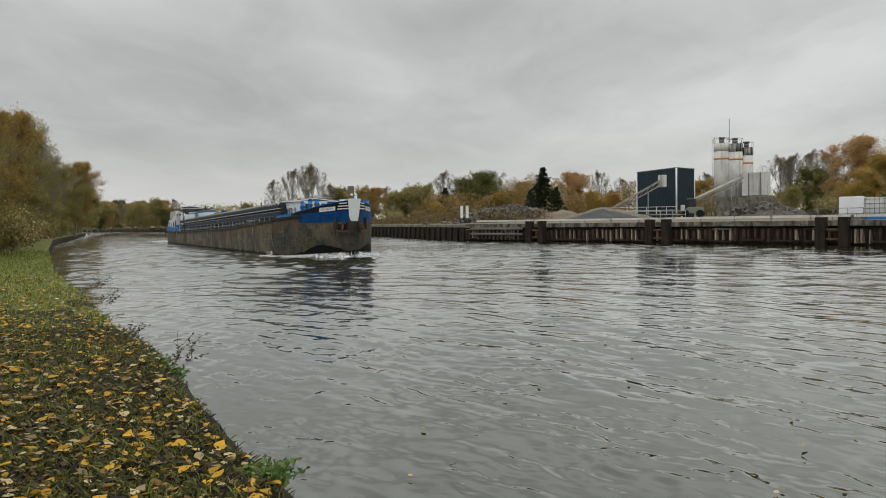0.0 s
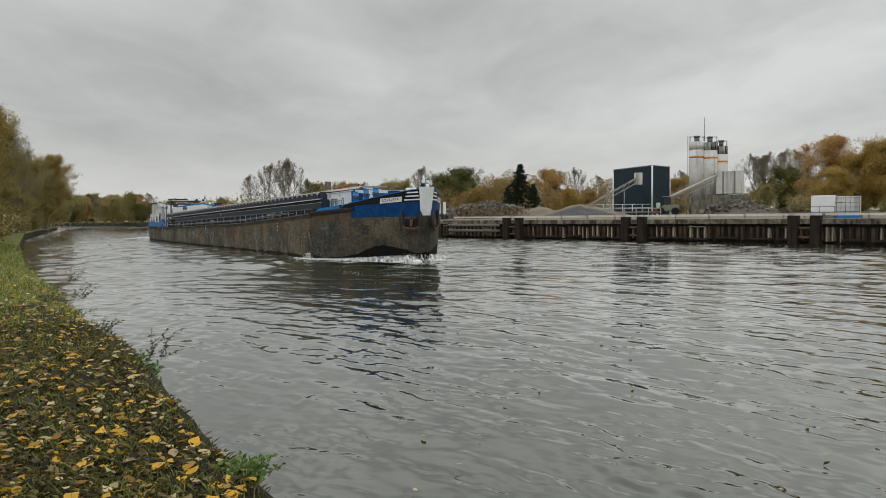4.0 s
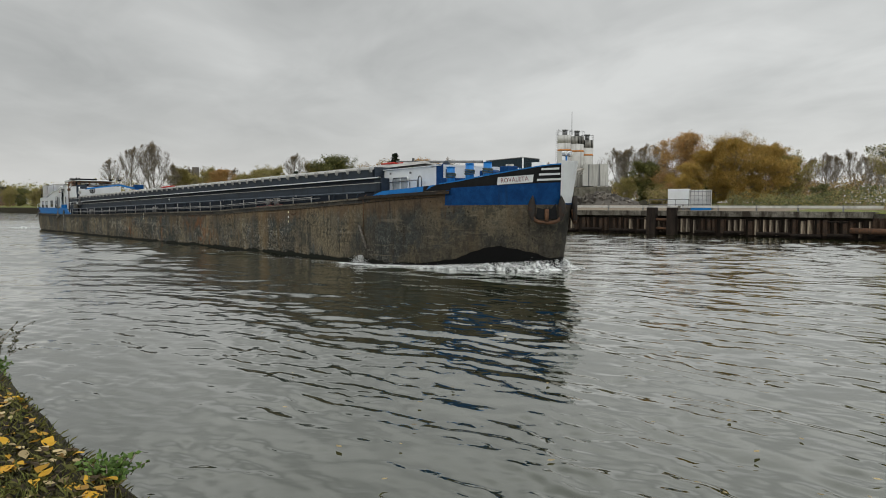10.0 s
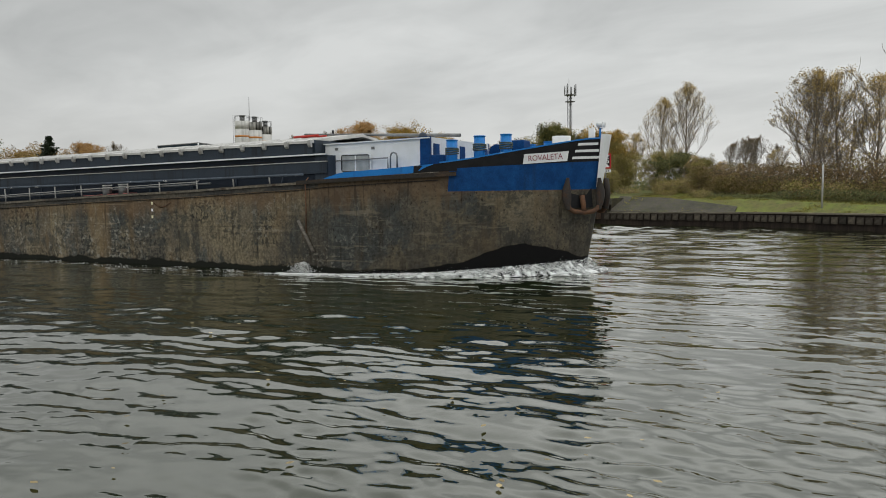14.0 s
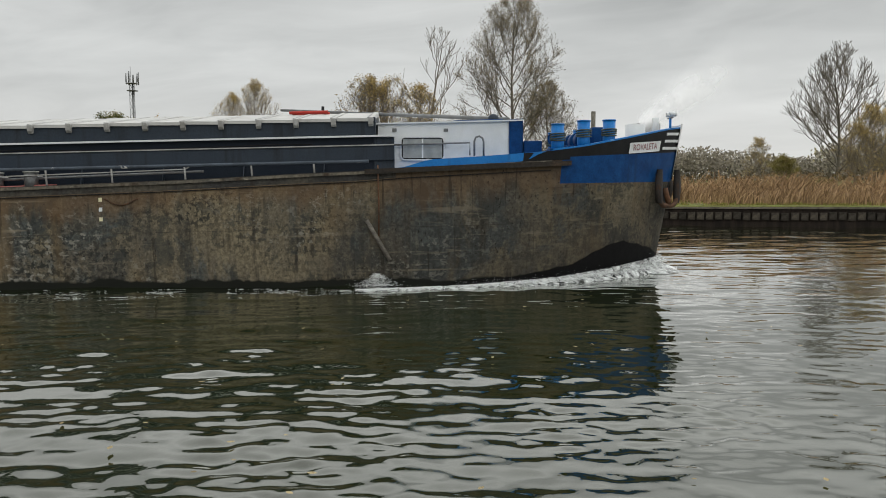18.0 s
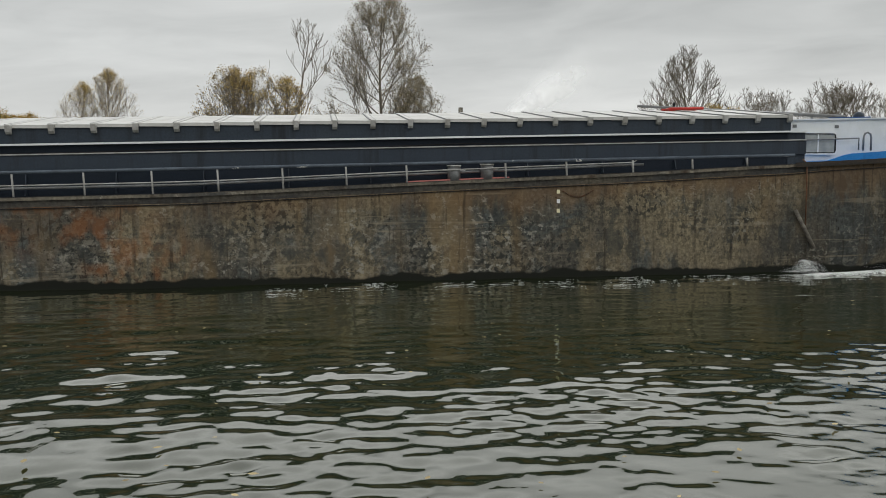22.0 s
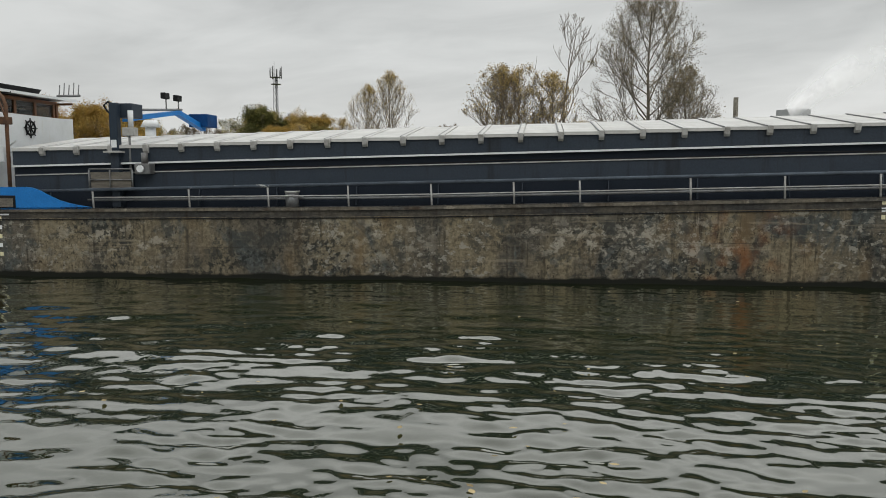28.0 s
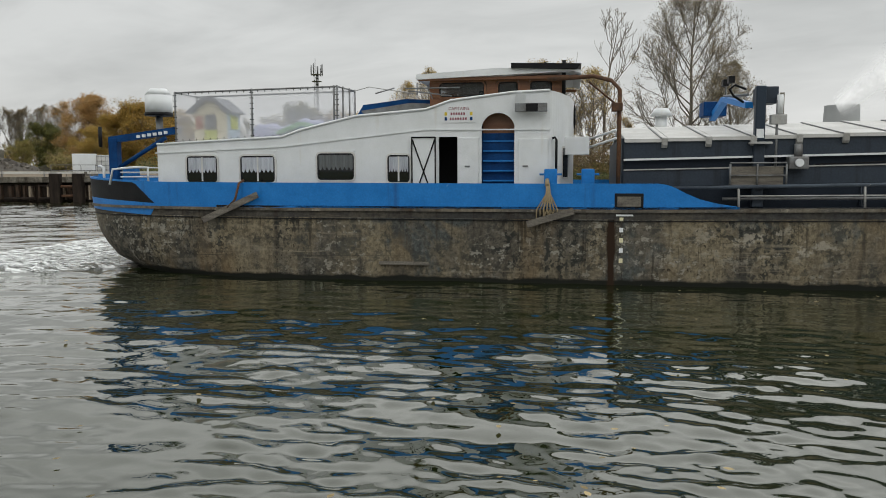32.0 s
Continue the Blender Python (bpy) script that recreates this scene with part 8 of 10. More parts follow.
# ---- one of each kind of tree, then the woods ----
TREES = [  # kind, x, y, foot, size
    ("winter", -47.8, 225, 2.6, 1.06), ("winter", -43.9, 230.9, 2.6, 1.34), ("winter", -36.3, 225.1, 2.6, 1.35), ("winter", -38.1, 221.7, 2.6, 1.41),
    ("winter", -33.5, 227.6, 2.6, 0.96), ("winter", -30.8, 248.1, 2.6, 0.96), ("olive", -32, 237.9, 2.6, 0.86), ("orange", -19.1, 214.2, 2.6, 0.91),
    ("winter", -17.5, 259.4, 2.6, 0.99), ("olive", -11.4, 249.7, 2.6, 1.13), ("olive", -7.2, 259.9, 2.6, 1.21), ("winter", 1.2, 230, 2.6, 1.23),
    ("spruce", 0.7, 205, 2.6, 0.74), ("maple", -1.2, 190, 2.6, 0.44), ("bush", -5.4, 169.9, 2.6, 0.84), ("bush", -10.6, 174.7, 2.6, 0.89),
    ("olive", 7.9, 229.9, 2.6, 1.21), ("green", 12.6, 224.6, 2.6, 1.41), ("maple", 15, 189.4, 2.6, 0.66), ("bush", 8.2, 169.8, 2.6, 0.79),
    ("spruce", 17.9, 138.8, 2.6, 0.78), ("spruce", 15.9, 141.1, 2.6, 0.46), ("spruce", 19.9, 136.6, 2.6, 0.48), ("orange", 24.4, 228.7, 2.6, 1.06),
    ("orange", 33.9, 197.1, 2.6, 1.14), ("winter", 41.4, 205.9, 2.6, 1.06), ("winter", 47.5, 209.7, 2.6, 0.91), ("maple", 32.9, 166.8, 2.6, 0.57),
    ("orange", 36.8, 168, 2.6, 0.51), ("winter", 66.8, 199.1, 2.6, 0.95), ("maple", 60.4, 180.2, 2.6, 0.84), ("winter", 75, 174.6, 2.6, 1.13),
    ("winter", 78.7, 173, 2.6, 1.14), ("winter", 78.4, 162, 2.6, 1.12), ("green", 73.2, 153.5, 2.6, 0.95), ("orange", 69.8, 132.8, 2.6, 1.28),
    ("maple", 66.4, 123.3, 2.6, 0.71), ("bush", 53.5, 107.4, 2.6, 0.89), ("winter", 78.4, 173.1, 2.6, 1.09), ("winter", 76.2, 157.6, 2.6, 1.1),
    ("winter", 79, 139.2, 2.6, 0.82), ("maple", 65.9, 106.2, 2.6, 1), ("maple", 65.5, 112.3, 2.6, 0.86), ("maple", 70.4, 106.9, 2.6, 0.93),
    ("orange", 84.8, 123.8, 2.6, 0.87), ("olive", 77.6, 110.5, 2.6, 0.81), ("winter", 100.8, 136.9, 2.6, 0.78), ("winter", 103.1, 135.2, 2.6, 0.82),
    ("bush", 54.7, 89.6, 2.6, 0.47), ("bush", 57.8, 86.4, 2.6, 0.45), ("winter", 101.7, 136.2, 2.6, 0.86), ("winter", 102.4, 129.4, 2.6, 0.88),
    ("winter", 108.7, 130.7, 2.6, 0.77), ("olive", 79.6, 89.8, 2.6, 0.83), ("olive", 77.8, 84.7, 2.6, 0.91), ("maple", 76, 79.5, 2.6, 0.74),
    ("winter", 94.7, 116.3, 2.6, 0.72), ("winter", 97.1, 114.4, 2.6, 0.63), ("olive", 66.4, 74.7, 2.6, 0.74), ("green", 66.3, 72.2, 2.6, 0.82),
    ("maple", 63.4, 66.7, 2.6, 0.54), ("maple", 68.8, 67, 2.6, 0.71), ("thicket", 60.9, 60.8, 1.6, 0.63), ("olive", 69.3, 65, 2.6, 0.57),
    ("thicket", 74.2, 67, 2.6, 0.69), ("poplar", 85.9, 68.7, 2.6, 0.87), ("poplar", 85.5, 72.3, 2.6, 0.77), ("olive", 60.6, 52.3, 1.6, 0.49),
    ("green", 60.3, 49.5, 1.6, 0.47), ("thicket", 59.8, 46.8, 1.6, 0.41), ("olive", 63.8, 48.2, 1.6, 0.42), ("thicket", 59.7, 43.7, 1.6, 0.35),
    ("winter", 97.9, 69.4, 2.6, 0.57), ("winter", 97, 67.2, 2.6, 0.62), ("bush", 48.1, 53.6, 1.6, 0.59), ("bush", 51.6, 47.3, 1.6, 0.46),
    ("bush", 50.5, 42.5, 1.6, 0.39), ("bush", 50.7, 39.1, 1.6, 0.39), ("winter", 98.2, 69, 2.6, 0.61), ("winter", 97.9, 65.8, 2.6, 0.62),
    ("winter", 92.6, 59.5, 2.6, 0.49), ("thicket", 65.6, 42.2, 1.6, 0.46), ("thicket", 58.3, 35, 1.6, 1.01), ("thicket", 61.4, 33.7, 1.6, 1.02),
    ("thicket", 61.4, 31.4, 1.6, 0.95), ("winter", 61.7, 35.2, 1.6, 0.89), ("dead", 64.7, 31.6, 1.6, 0.97), ("birch", 69.6, 25.5, 1.6, 1.07),
    ("birch", 70.6, 22.4, 1.6, 0.60), ("thicket", 59.9, 27.7, 1.6, 0.53), ("bush", 55, 36.4, 1.6, 0.62), ("bush", 53.9, 32.6, 1.6, 0.6),
    ("bush", 54.3, 29.9, 1.6, 0.53), ("bush", 55.6, 27.4, 1.6, 0.52), ("bush", 56.6, 25.3, 1.6, 0.51), ("olive", 66.4, 27.8, 1.6, 0.34),
    ("bush", 56.6, 22.8, 1.6, 0.4), ("bush", 57.3, 20.8, 1.6, 0.44), ("thicket", 71, 27.2, 1.6, 0.47), ("bush", 58, 18.8, 1.6, 0.43),
    ("thicket", 77.9, 4.4, 1.6, 0.51), ("olive", 76, 2.2, 1.6, 0.34), ("bare", 85, -2.2, 1.6, 1), ("thicket", 75.9, -4.5, 1.6, 0.75),
    ("thicket", 77.7, -6.3, 1.6, 0.73), ("thicket", 73.9, -3.3, 1.6, 0.58), ("slim", 87.6, -8.9, 1.6, 0.85), ("slim", 89.3, -11.3, 1.6, 0.84),
    ("slim", 90.8, -14.7, 2.6, 0.66), ("slim", 88.5, -16.3, 1.6, 0.9), ("slim", 90.2, -17.9, 2.6, 0.77), ("bush", 69.5, -8.2, 1.6, 0.49),
    ("bush", 71.2, -10.9, 1.6, 0.55), ("bush", 68.7, -13.3, 1.6, 0.48), ("bush", 70, -0.8, 1.6, 0.5), ("olive", 98.8, -15.6, 2.6, 0.36),
    ("slim", 88, -18.7, 1.6, 0.88), ("slim", 92.2, -22.7, 2.6, 0.73), ("thicket", 77.7, -18.9, 1.6, 0.47), ("near_maple", -24.8, 38.7, 1.4, 0.84),
    ("near_olive", -27, 44.4, 1.4, 0.82), ("near_maple", -30.1, 51.9, 1.4, 0.9), ("near_olive", -32.5, 57.4, 1.4, 0.91), ("near_olive", -35.9, 64.7, 1.4, 0.95),
    ("winter", -42.5, 79.3, 1.4, 0.94), ("near_olive", -38.3, 70.2, 1.4, 0.92), ("near_olive", -43.2, 81.2, 1.4, 0.98), ("winter", -49, 94, 1.4, 0.98),
    ("near_olive", -48.1, 92.2, 1.4, 0.97), ("near_olive", -52.7, 103.3, 1.4, 1), ("near_olive", -56.5, 112.6, 1.4, 0.97), ("winter", -64.4, 131, 1.4, 1.05),
    ("near_olive", -65.2, 135.1, 1.4, 1.15), ("near_maple", -66.8, 141, 1.4, 1.27), ("near_olive", -66.2, 134.6, 1.4, 0.93), ("near_olive", -70.8, 149.1, 1.4, 1.06),
    ("olive", -75.9, 163.2, 1.4, 1.01), ("green", -80.6, 172.1, 1.4, 0.88), ("olive", -87.5, 190.9, 1.4, 0.83), ("olive", -94.8, 209.5, 1.4, 0.73),
    ("green", -105.5, 237.6, 1.4, 0.72), ("olive", -111.6, 256.8, 1.4, 0.65), ("bush", -27.9, 48.5, 1.4, 0.83), ("bush", -33.9, 61.2, 1.4, 0.82),
    ("bush", -40.6, 75.8, 1.4, 0.84), ("bush", -50.3, 97.8, 1.4, 0.86), ("bush", -57.8, 116.4, 1.4, 0.77), ("bush", -69.1, 144.3, 1.4, 0.73),
    ("near_olive", -30.7, 51.6, 1.4, 0.59), ("near_olive", -35.3, 62.7, 1.4, 0.61), ("near_olive", -41.7, 77.5, 1.4, 0.61), ("near_olive", -48.7, 94.2, 1.4, 0.59),
    ("olive", -128.7, 303.9, 1.8, 0.98), ("orange", -124, 305.8, 1.8, 0.94), ("orange", -123.8, 316.7, 1.8, 1.05), ("olive", -119.8, 318.2, 1.8, 0.88),
    ("winter", -125.1, 358.8, 1.8, 1.09), ("green", -119.6, 275.1, 1.8, 0.63), ("olive", -115.8, 351.4, 1.8, 0.76), ("olive", -103.6, 344.8, 1.8, 0.58),
    ("winter", -84.3, 319.1, 1.8, 0.56), ("olive", -67.8, 271.7, 1.8, 0.81), ("bush", -114.6, 277.2, 1.8, 0.64), ("bush", -112.1, 289, 1.8, 0.63),
    ("bush", -110.1, 300.5, 1.8, 0.45), ("thicket", 50.2, 56.4, 2.3, 0.23), ("bush", 47, 50.9, 2.3, 0.52), ("bush", 49.2, 51.5, 2.3, 0.8),
    ("bush", 48.4, 49.5, 2.3, 0.78), ("bush", 53.2, 52.6, 2.3, 0.8), ("olive", 49.2, 47.2, 2.3, 0.2), ("olive", 54.8, 51, 2.3, 0.35),
    ("bush", 52.5, 43.9, 2.3, 0.43), ("bush", 55.6, 45.6, 2.3, 0.44), ("bush", 53.8, 42.9, 2.3, 0.43), ("olive", 54.2, 41.9, 2.3, 0.26),
    ("bush", 59.4, 44.7, 2.3, 0.7), ("bush", 54.7, 39.7, 2.3, 0.51), ("thicket", 57.1, 40.2, 2.3, 0.25), ("winter", -102.1, 230, 1.6, 0.74),
    ("olive", -104.2, 239.6, 1.6, 0.84), ("orange", -107.5, 250.5, 1.6, 0.87), ("olive", -107.7, 253.6, 1.6, 0.73), ("green", -111.6, 265.8, 1.6, 1.02),
    ("winter", -102.6, 248.8, 1.6, 0.72), ("winter", -108.2, 265.6, 1.6, 0.61), ("olive", -89.7, 223.6, 1.6, 0.55), ("olive", -89.2, 227.8, 1.6, 0.79),
    ("olive", -91.3, 238.4, 1.6, 0.74), ("olive", -97.9, 257.8, 1.6, 0.68), ("olive", -82.5, 223.4, 1.6, 0.85), ("orange", -85.9, 235.2, 1.6, 0.78),
    ("orange", -93.9, 260.9, 1.6, 0.92), ("green", -79.4, 223.4, 1.6, 0.57), ("green", -116, 329.2, 1.6, 0.87), ("winter", -108.4, 321.6, 1.6, 0.55),
    ("olive", -94.9, 287.7, 1.6, 0.68), ("green", -105.9, 333.5, 1.6, 0.77), ("olive", -93.8, 310.6, 1.6, 0.68), ("winter", -91.3, 310.4, 1.6, 0.61),
    ("olive", -89.2, 314.2, 1.6, 0.56), ("olive", -82.4, 306, 1.6, 0.64), ("olive", -81.9, 317, 1.6, 0.65), ("winter", -81.4, 328.8, 1.6, 0.48),
    ("winter", -72, 307, 1.6, 0.64), ("olive", -30.8, 237.3, 2.6, 1.07), ("olive", -23.2, 222.7, 2.6, 0.98), ("winter", -20.7, 230.4, 2.6, 0.7),
    ("olive", -16.8, 246.8, 2.6, 0.88), ("olive", -12.1, 251.6, 2.6, 0.96), ("green", -6.8, 258.4, 2.6, 0.94), ("green", 1.1, 240.9, 2.6, 0.82),
    ("olive", 6.2, 233, 2.6, 1.02), ("green", 9.5, 248.4, 2.6, 1.19), ("green", 14.2, 243.6, 2.6, 0.87), ("green", 21.1, 257.5, 2.6, 1.01),
    ("olive", 24.4, 221.7, 2.6, 1), ("green", 32.7, 250.8, 2.6, 1.12), ("winter", 35.9, 235.9, 2.6, 0.87), ("winter", 36.3, 217.5, 2.6, 0.56),
    ("winter", 44.8, 231.5, 2.6, 0.69), ("olive", 51.1, 239.1, 2.6, 0.82), ("winter", 54.4, 226.1, 2.6, 0.71), ("winter", 67.1, 203.7, 2.6, 0.58),
    ("winter", 64.7, 184, 2.6, 0.6), ("winter", 71.8, 196.3, 2.6, 0.69), ("winter", 80.2, 205.6, 2.6, 0.69), ("winter", 74.8, 184.6, 2.6, 0.68),
    ("olive", 83.5, 193.1, 2.6, 0.6), ("winter", 81.8, 181.5, 2.6, 0.54), ("winter", 79.2, 169.4, 2.6, 0.51), ("olive", 89.4, 184.1, 2.6, 0.55),
    ("olive", 104.3, 202.8, 2.6, 0.79), ("olive", 107.1, 202.5, 2.6, 0.82), ("olive", 108.6, 199.6, 2.6, 0.88), ("olive", 64.6, 144.8, 2.6, 0.54),
    ("olive", 73.2, 153.2, 2.6, 0.71), ("olive", 68.7, 134.7, 2.6, 0.57), ("winter", 71.8, 132.1, 2.6, 0.35), ("green", 78.6, 136.3, 2.6, 0.53),
    ("olive", 81.9, 134.4, 2.6, 0.44), ("olive", 92.9, 144.3, 2.6, 0.46), ("olive", 94.3, 139.3, 2.6, 0.59), ("olive", 102, 143.3, 2.6, 0.55),
    ("green", 90, 120.6, 2.6, 0.39),
]


def spruce(seed, h):
    """A conifer: straight stem, drooping whorls thick with needles, ragged outline."""
    rng = random.Random(seed)
    ob = empty("spruce_tree", label="dark green spruce with a ragged pointed crown", category="tree")
    segs, tips = [(Vector((0, 0, -0.2)), Vector((0, 0, h)), h * 0.016, 0.02)], []
    for k in range(46):
        f = 0.06 + 0.93 * k / 46
        z = h * f
        L = h * 0.40 * (1 - f) ** 0.85 * rng.uniform(0.7, 1.2) + 0.15
        for j in range(5):
            a = rng.uniform(0, 6.283)
            e = Vector((math.cos(a) * L, math.sin(a) * L, -0.25 * L + rng.uniform(-0.1, 0.3)))
            p = Vector((0, 0, z))
            segs.append((p, p + e, 0.03, 0.006))
            for q in (0.25, 0.45, 0.65, 0.85, 1.0):
                tips.append((p + e * q, e))
    v, f = tubes(segs, 4)
    link_mesh("trunk", v, f, M_BARK, ob, smooth=True)
    v, f = leaves(rng, tips, 9000, 0.20, 0.16)
    link_mesh("crown", v, f, L_DARKGREEN, ob)
    return ob


def bush(seed):
    rng = random.Random(seed)
    ob = empty("bush", label="tangled undergrowth bush with mixed green and brown leaves", category="bush")
    segs, tips = [], []
    for k in range(46):
        a, r = rng.uniform(0, 6.283), rng.uniform(0, 1.6)
        p = Vector((math.cos(a) * r, math.sin(a) * r, -0.1))
        d = Vector((math.cos(a) * 0.5, math.sin(a) * 0.5, 1 + rng.random())).normalized()
        L = rng.uniform(1.8, 4.0) * (1 - 0.2 * r)
        for j in range(4):
            q = p + d * L / 4
            segs.append((p, q, 0.03 * (1 - j / 4) + 0.006, 0.03 * (1 - (j + 1) / 4) + 0.006))
            for _ in range(3):
                e = Vector((rng.gauss(0, 1), rng.gauss(0, 1), rng.gauss(0.4, 0.7))).normalized() * rng.uniform(0.4, 0.9)
                segs.append((q, q + e, 0.012, 0.004))
                tips.append((q + e, e)), tips.append((q + e * 0.5, e))
            p = q
            d = (d + Vector((rng.gauss(0, 0.3), rng.gauss(0, 0.3), -0.05))).normalized()
    v, f = tubes(segs, 3)
    link_mesh("stem", v, f, M_BARK, ob)
    v, f = leaves(rng, tips, 3000, 0.12, 0.28)
    link_mesh("crown", v, f, L_OLIVE, ob)
    v, f = leaves(rng, tips, 1600, 0.12, 0.28)
    link_mesh("crown", v, f, L_BROWN, ob)
    return ob


L_YELLOWPALE = leaf_mat("pale_yellow_leaves", (0.40, 0.29, 0.10), (0.60, 0.46, 0.20), 0.3)
# far woods: the haze of distance is put into this paler colour
L_WINTERWOOD = leaf_mat("hazed_grey_brown_wood", (0.21, 0.19, 0.15), (0.33, 0.29, 0.215), 0.2)
L_TOWPATH = leaf_mat("golden_brown_leaves", (0.24, 0.155, 0.04), (0.44, 0.285, 0.075), 0.4)
L_BIRCH = leaf_mat("dull_birch_leaves", (0.19, 0.155, 0.095), (0.36, 0.285, 0.16), 0.3)
L_WINTER = leaf_mat("last_grey_brown_leaves", (0.15, 0.12, 0.075), (0.30, 0.22, 0.12), 0.3)
M_DARKBARK = mat("dark_grey_bark", (0.205, 0.182, 0.152), 0.9, var=(0.14, 0.122, 0.10), vscale=3, grain=0.25, gscale=20, bump=0.02)
DOME = [(0.0, 0.5), (0.3, 0.92), (0.55, 1.0), (0.8, 0.70), (0.93, 0.38), (1.0, 0.14)]
MAKE = {
    "birch": lambda: tree("birch_tree", 11, 17.5, 5.7, M_BIRCH, L_BIRCH, "tall birch with fine drooping twigs and sparse brown leaves", count=22000, size=0.052, cloud=0.24, trunk_r=0.24, base=0.10, limbs=34, rise=1.0, twigs=9, peak=0.40, depth=3, sides=4, droop=0.35, outline=[(0.0, 0.45), (0.15, 0.85), (0.32, 1.12), (0.5, 0.98), (0.68, 0.80), (0.85, 0.60), (0.95, 0.38), (1.0, 0.2)]),
    "dead": lambda: tree("dead_tree", 12, 15.6, 4.2, M_BARKPALE, None, "leafless dead tree with pale bare limbs", base=0.34, limbs=10, rise=1.5, twigs=4, depth=3, crook=0.20, trunk_r=0.2, twig_r=0.012, outline=[(0.0, 0.6), (0.5, 1.0), (0.85, 0.85), (1.0, 0.45)]),
    "poplar": lambda: tree("poplar_tree", 13, 16.4, 5.4, M_BARK, L_YELLOWPALE, "broad poplar with fine upright twigs and thin yellow-brown leaves", count=7500, size=0.06, trunk_r=0.17, cloud=0.26, base=0.14, limbs=32, rise=1.5, twigs=7, peak=0.5, sides=4, outline=DOME),
    "bare": lambda: tree("bare_tree", 57, 14.5, 5.4, M_DARKBARK, None, "leafless tree with a broad dome of fine bare twigs", trunk_r=0.22, base=0.16, limbs=36, rise=1.05, twigs=7, taper=0.86, sides=4, crook=0.10, twig_r=0.009, outline=[(0.0, 0.7), (0.25, 1.05), (0.5, 1.0), (0.72, 0.78), (0.9, 0.46), (1.0, 0.18)]),
    "slim": lambda: tree("bare_tree", 29, 12.0, 4.0, M_DARKBARK, L_WINTER, "slender leafless tree with a clear trunk and open crown", count=500, size=0.05, trunk_r=0.22, cloud=0.16, base=0.36, limbs=13, rise=0.9, twigs=7, taper=0.78, sides=4, crook=0.20, twig_r=0.011, outline=[(0.0, 0.25), (0.35, 0.55), (0.6, 0.95), (0.8, 1.0), (0.93, 0.66), (1.0, 0.3)]),
    "winter": lambda: tree("bare_tree", 24, 12.0, 4.6, M_DARKBARK, L_WINTER, "nearly leafless grey-brown tree in late autumn", count=2600, size=0.06, trunk_r=0.15, cloud=0.18, base=0.20, limbs=24, rise=1.4, twigs=7, peak=0.5, sides=3, twig_r=0.008, outline=[(0.0, 0.35), (0.3, 0.72), (0.6, 1.0), (0.8, 0.86), (0.94, 0.52), (1.0, 0.2)]),
    "maple": lambda: tree("autumn_tree", 15, 10.0, 4.3, M_BARK, L_YELLOW, "rounded broadleaf tree in golden autumn leaf", count=32000, size=0.095, cloud=0.38, base=0.06, limbs=24, rise=0.8, twigs=6, sides=3, leaf2=L_OLIVE),
    "orange": lambda: tree("autumn_tree", 25, 10.0, 3.4, M_BARK, L_ORANGE, "broadleaf tree with orange autumn leaves", count=26000, size=0.092, cloud=0.36, base=0.06, limbs=22, rise=1.1, twigs=6, sides=3, leaf2=L_BROWN),
    "thicket": lambda: tree("thicket", 16, 10.2, 3.5, M_BARK, L_YELLOWPALE, "tangled tall bush with ochre and brown leaves", category="bush", count=3400, size=0.065, cloud=0.26, base=0.04, limbs=26, rise=1.3, twigs=8, sides=3, leaf2=L_BROWN, outline=[(0.0, 0.8), (0.35, 1.0), (0.65, 0.85), (0.88, 0.55), (1.0, 0.22)]),
    "green": lambda: tree("green_tree", 17, 9.5, 4.4, M_BARK, L_GREEN, "dull green broadleaf tree in late autumn", count=18000, size=0.125, cloud=0.4, base=0.06, limbs=22, rise=0.9, twigs=6, sides=3, leaf2=L_OLIVE),
    "olive": lambda: tree("olive_tree", 27, 10.0, 3.9, M_BARK, L_OLIVE, "olive-brown broadleaf tree with thinning leaves", category="tree", count=15000, size=0.11, cloud=0.38, base=0.06, limbs=24, rise=1.0, twigs=6, sides=3, leaf2=L_BROWN),
    "near_maple": lambda: tree("autumn_tree", 35, 10.0, 3.0, M_BARK, L_TOWPATH, "tall towpath tree in golden-brown autumn leaf", count=44000, size=0.052, cloud=0.25, base=0.05, limbs=30, rise=0.9, twigs=7, sides=3, leaf2=L_OLIVE),
    "near_olive": lambda: tree("towpath_tree", 37, 10.0, 2.8, M_BARK, L_OLIVE, "tall olive-brown towpath tree with thinning leaves", count=40000, size=0.050, cloud=0.24, base=0.05, limbs=30, rise=1.0, twigs=7, sides=3, leaf2=L_TOWPATH),
    "spruce": lambda: spruce(18, 12.0),
    "bush": lambda: bush(19),
}
rng = random.Random(3)
first = {}
for kind, x, y, z, s in TREES:
    turn = rng.uniform(0, 360)
    if kind not in first:
        first[kind] = stand(MAKE[kind](), x, y, z - 0.1, turn, s)
    else:
        again(first[kind], x, y, z - 0.1, turn, s)


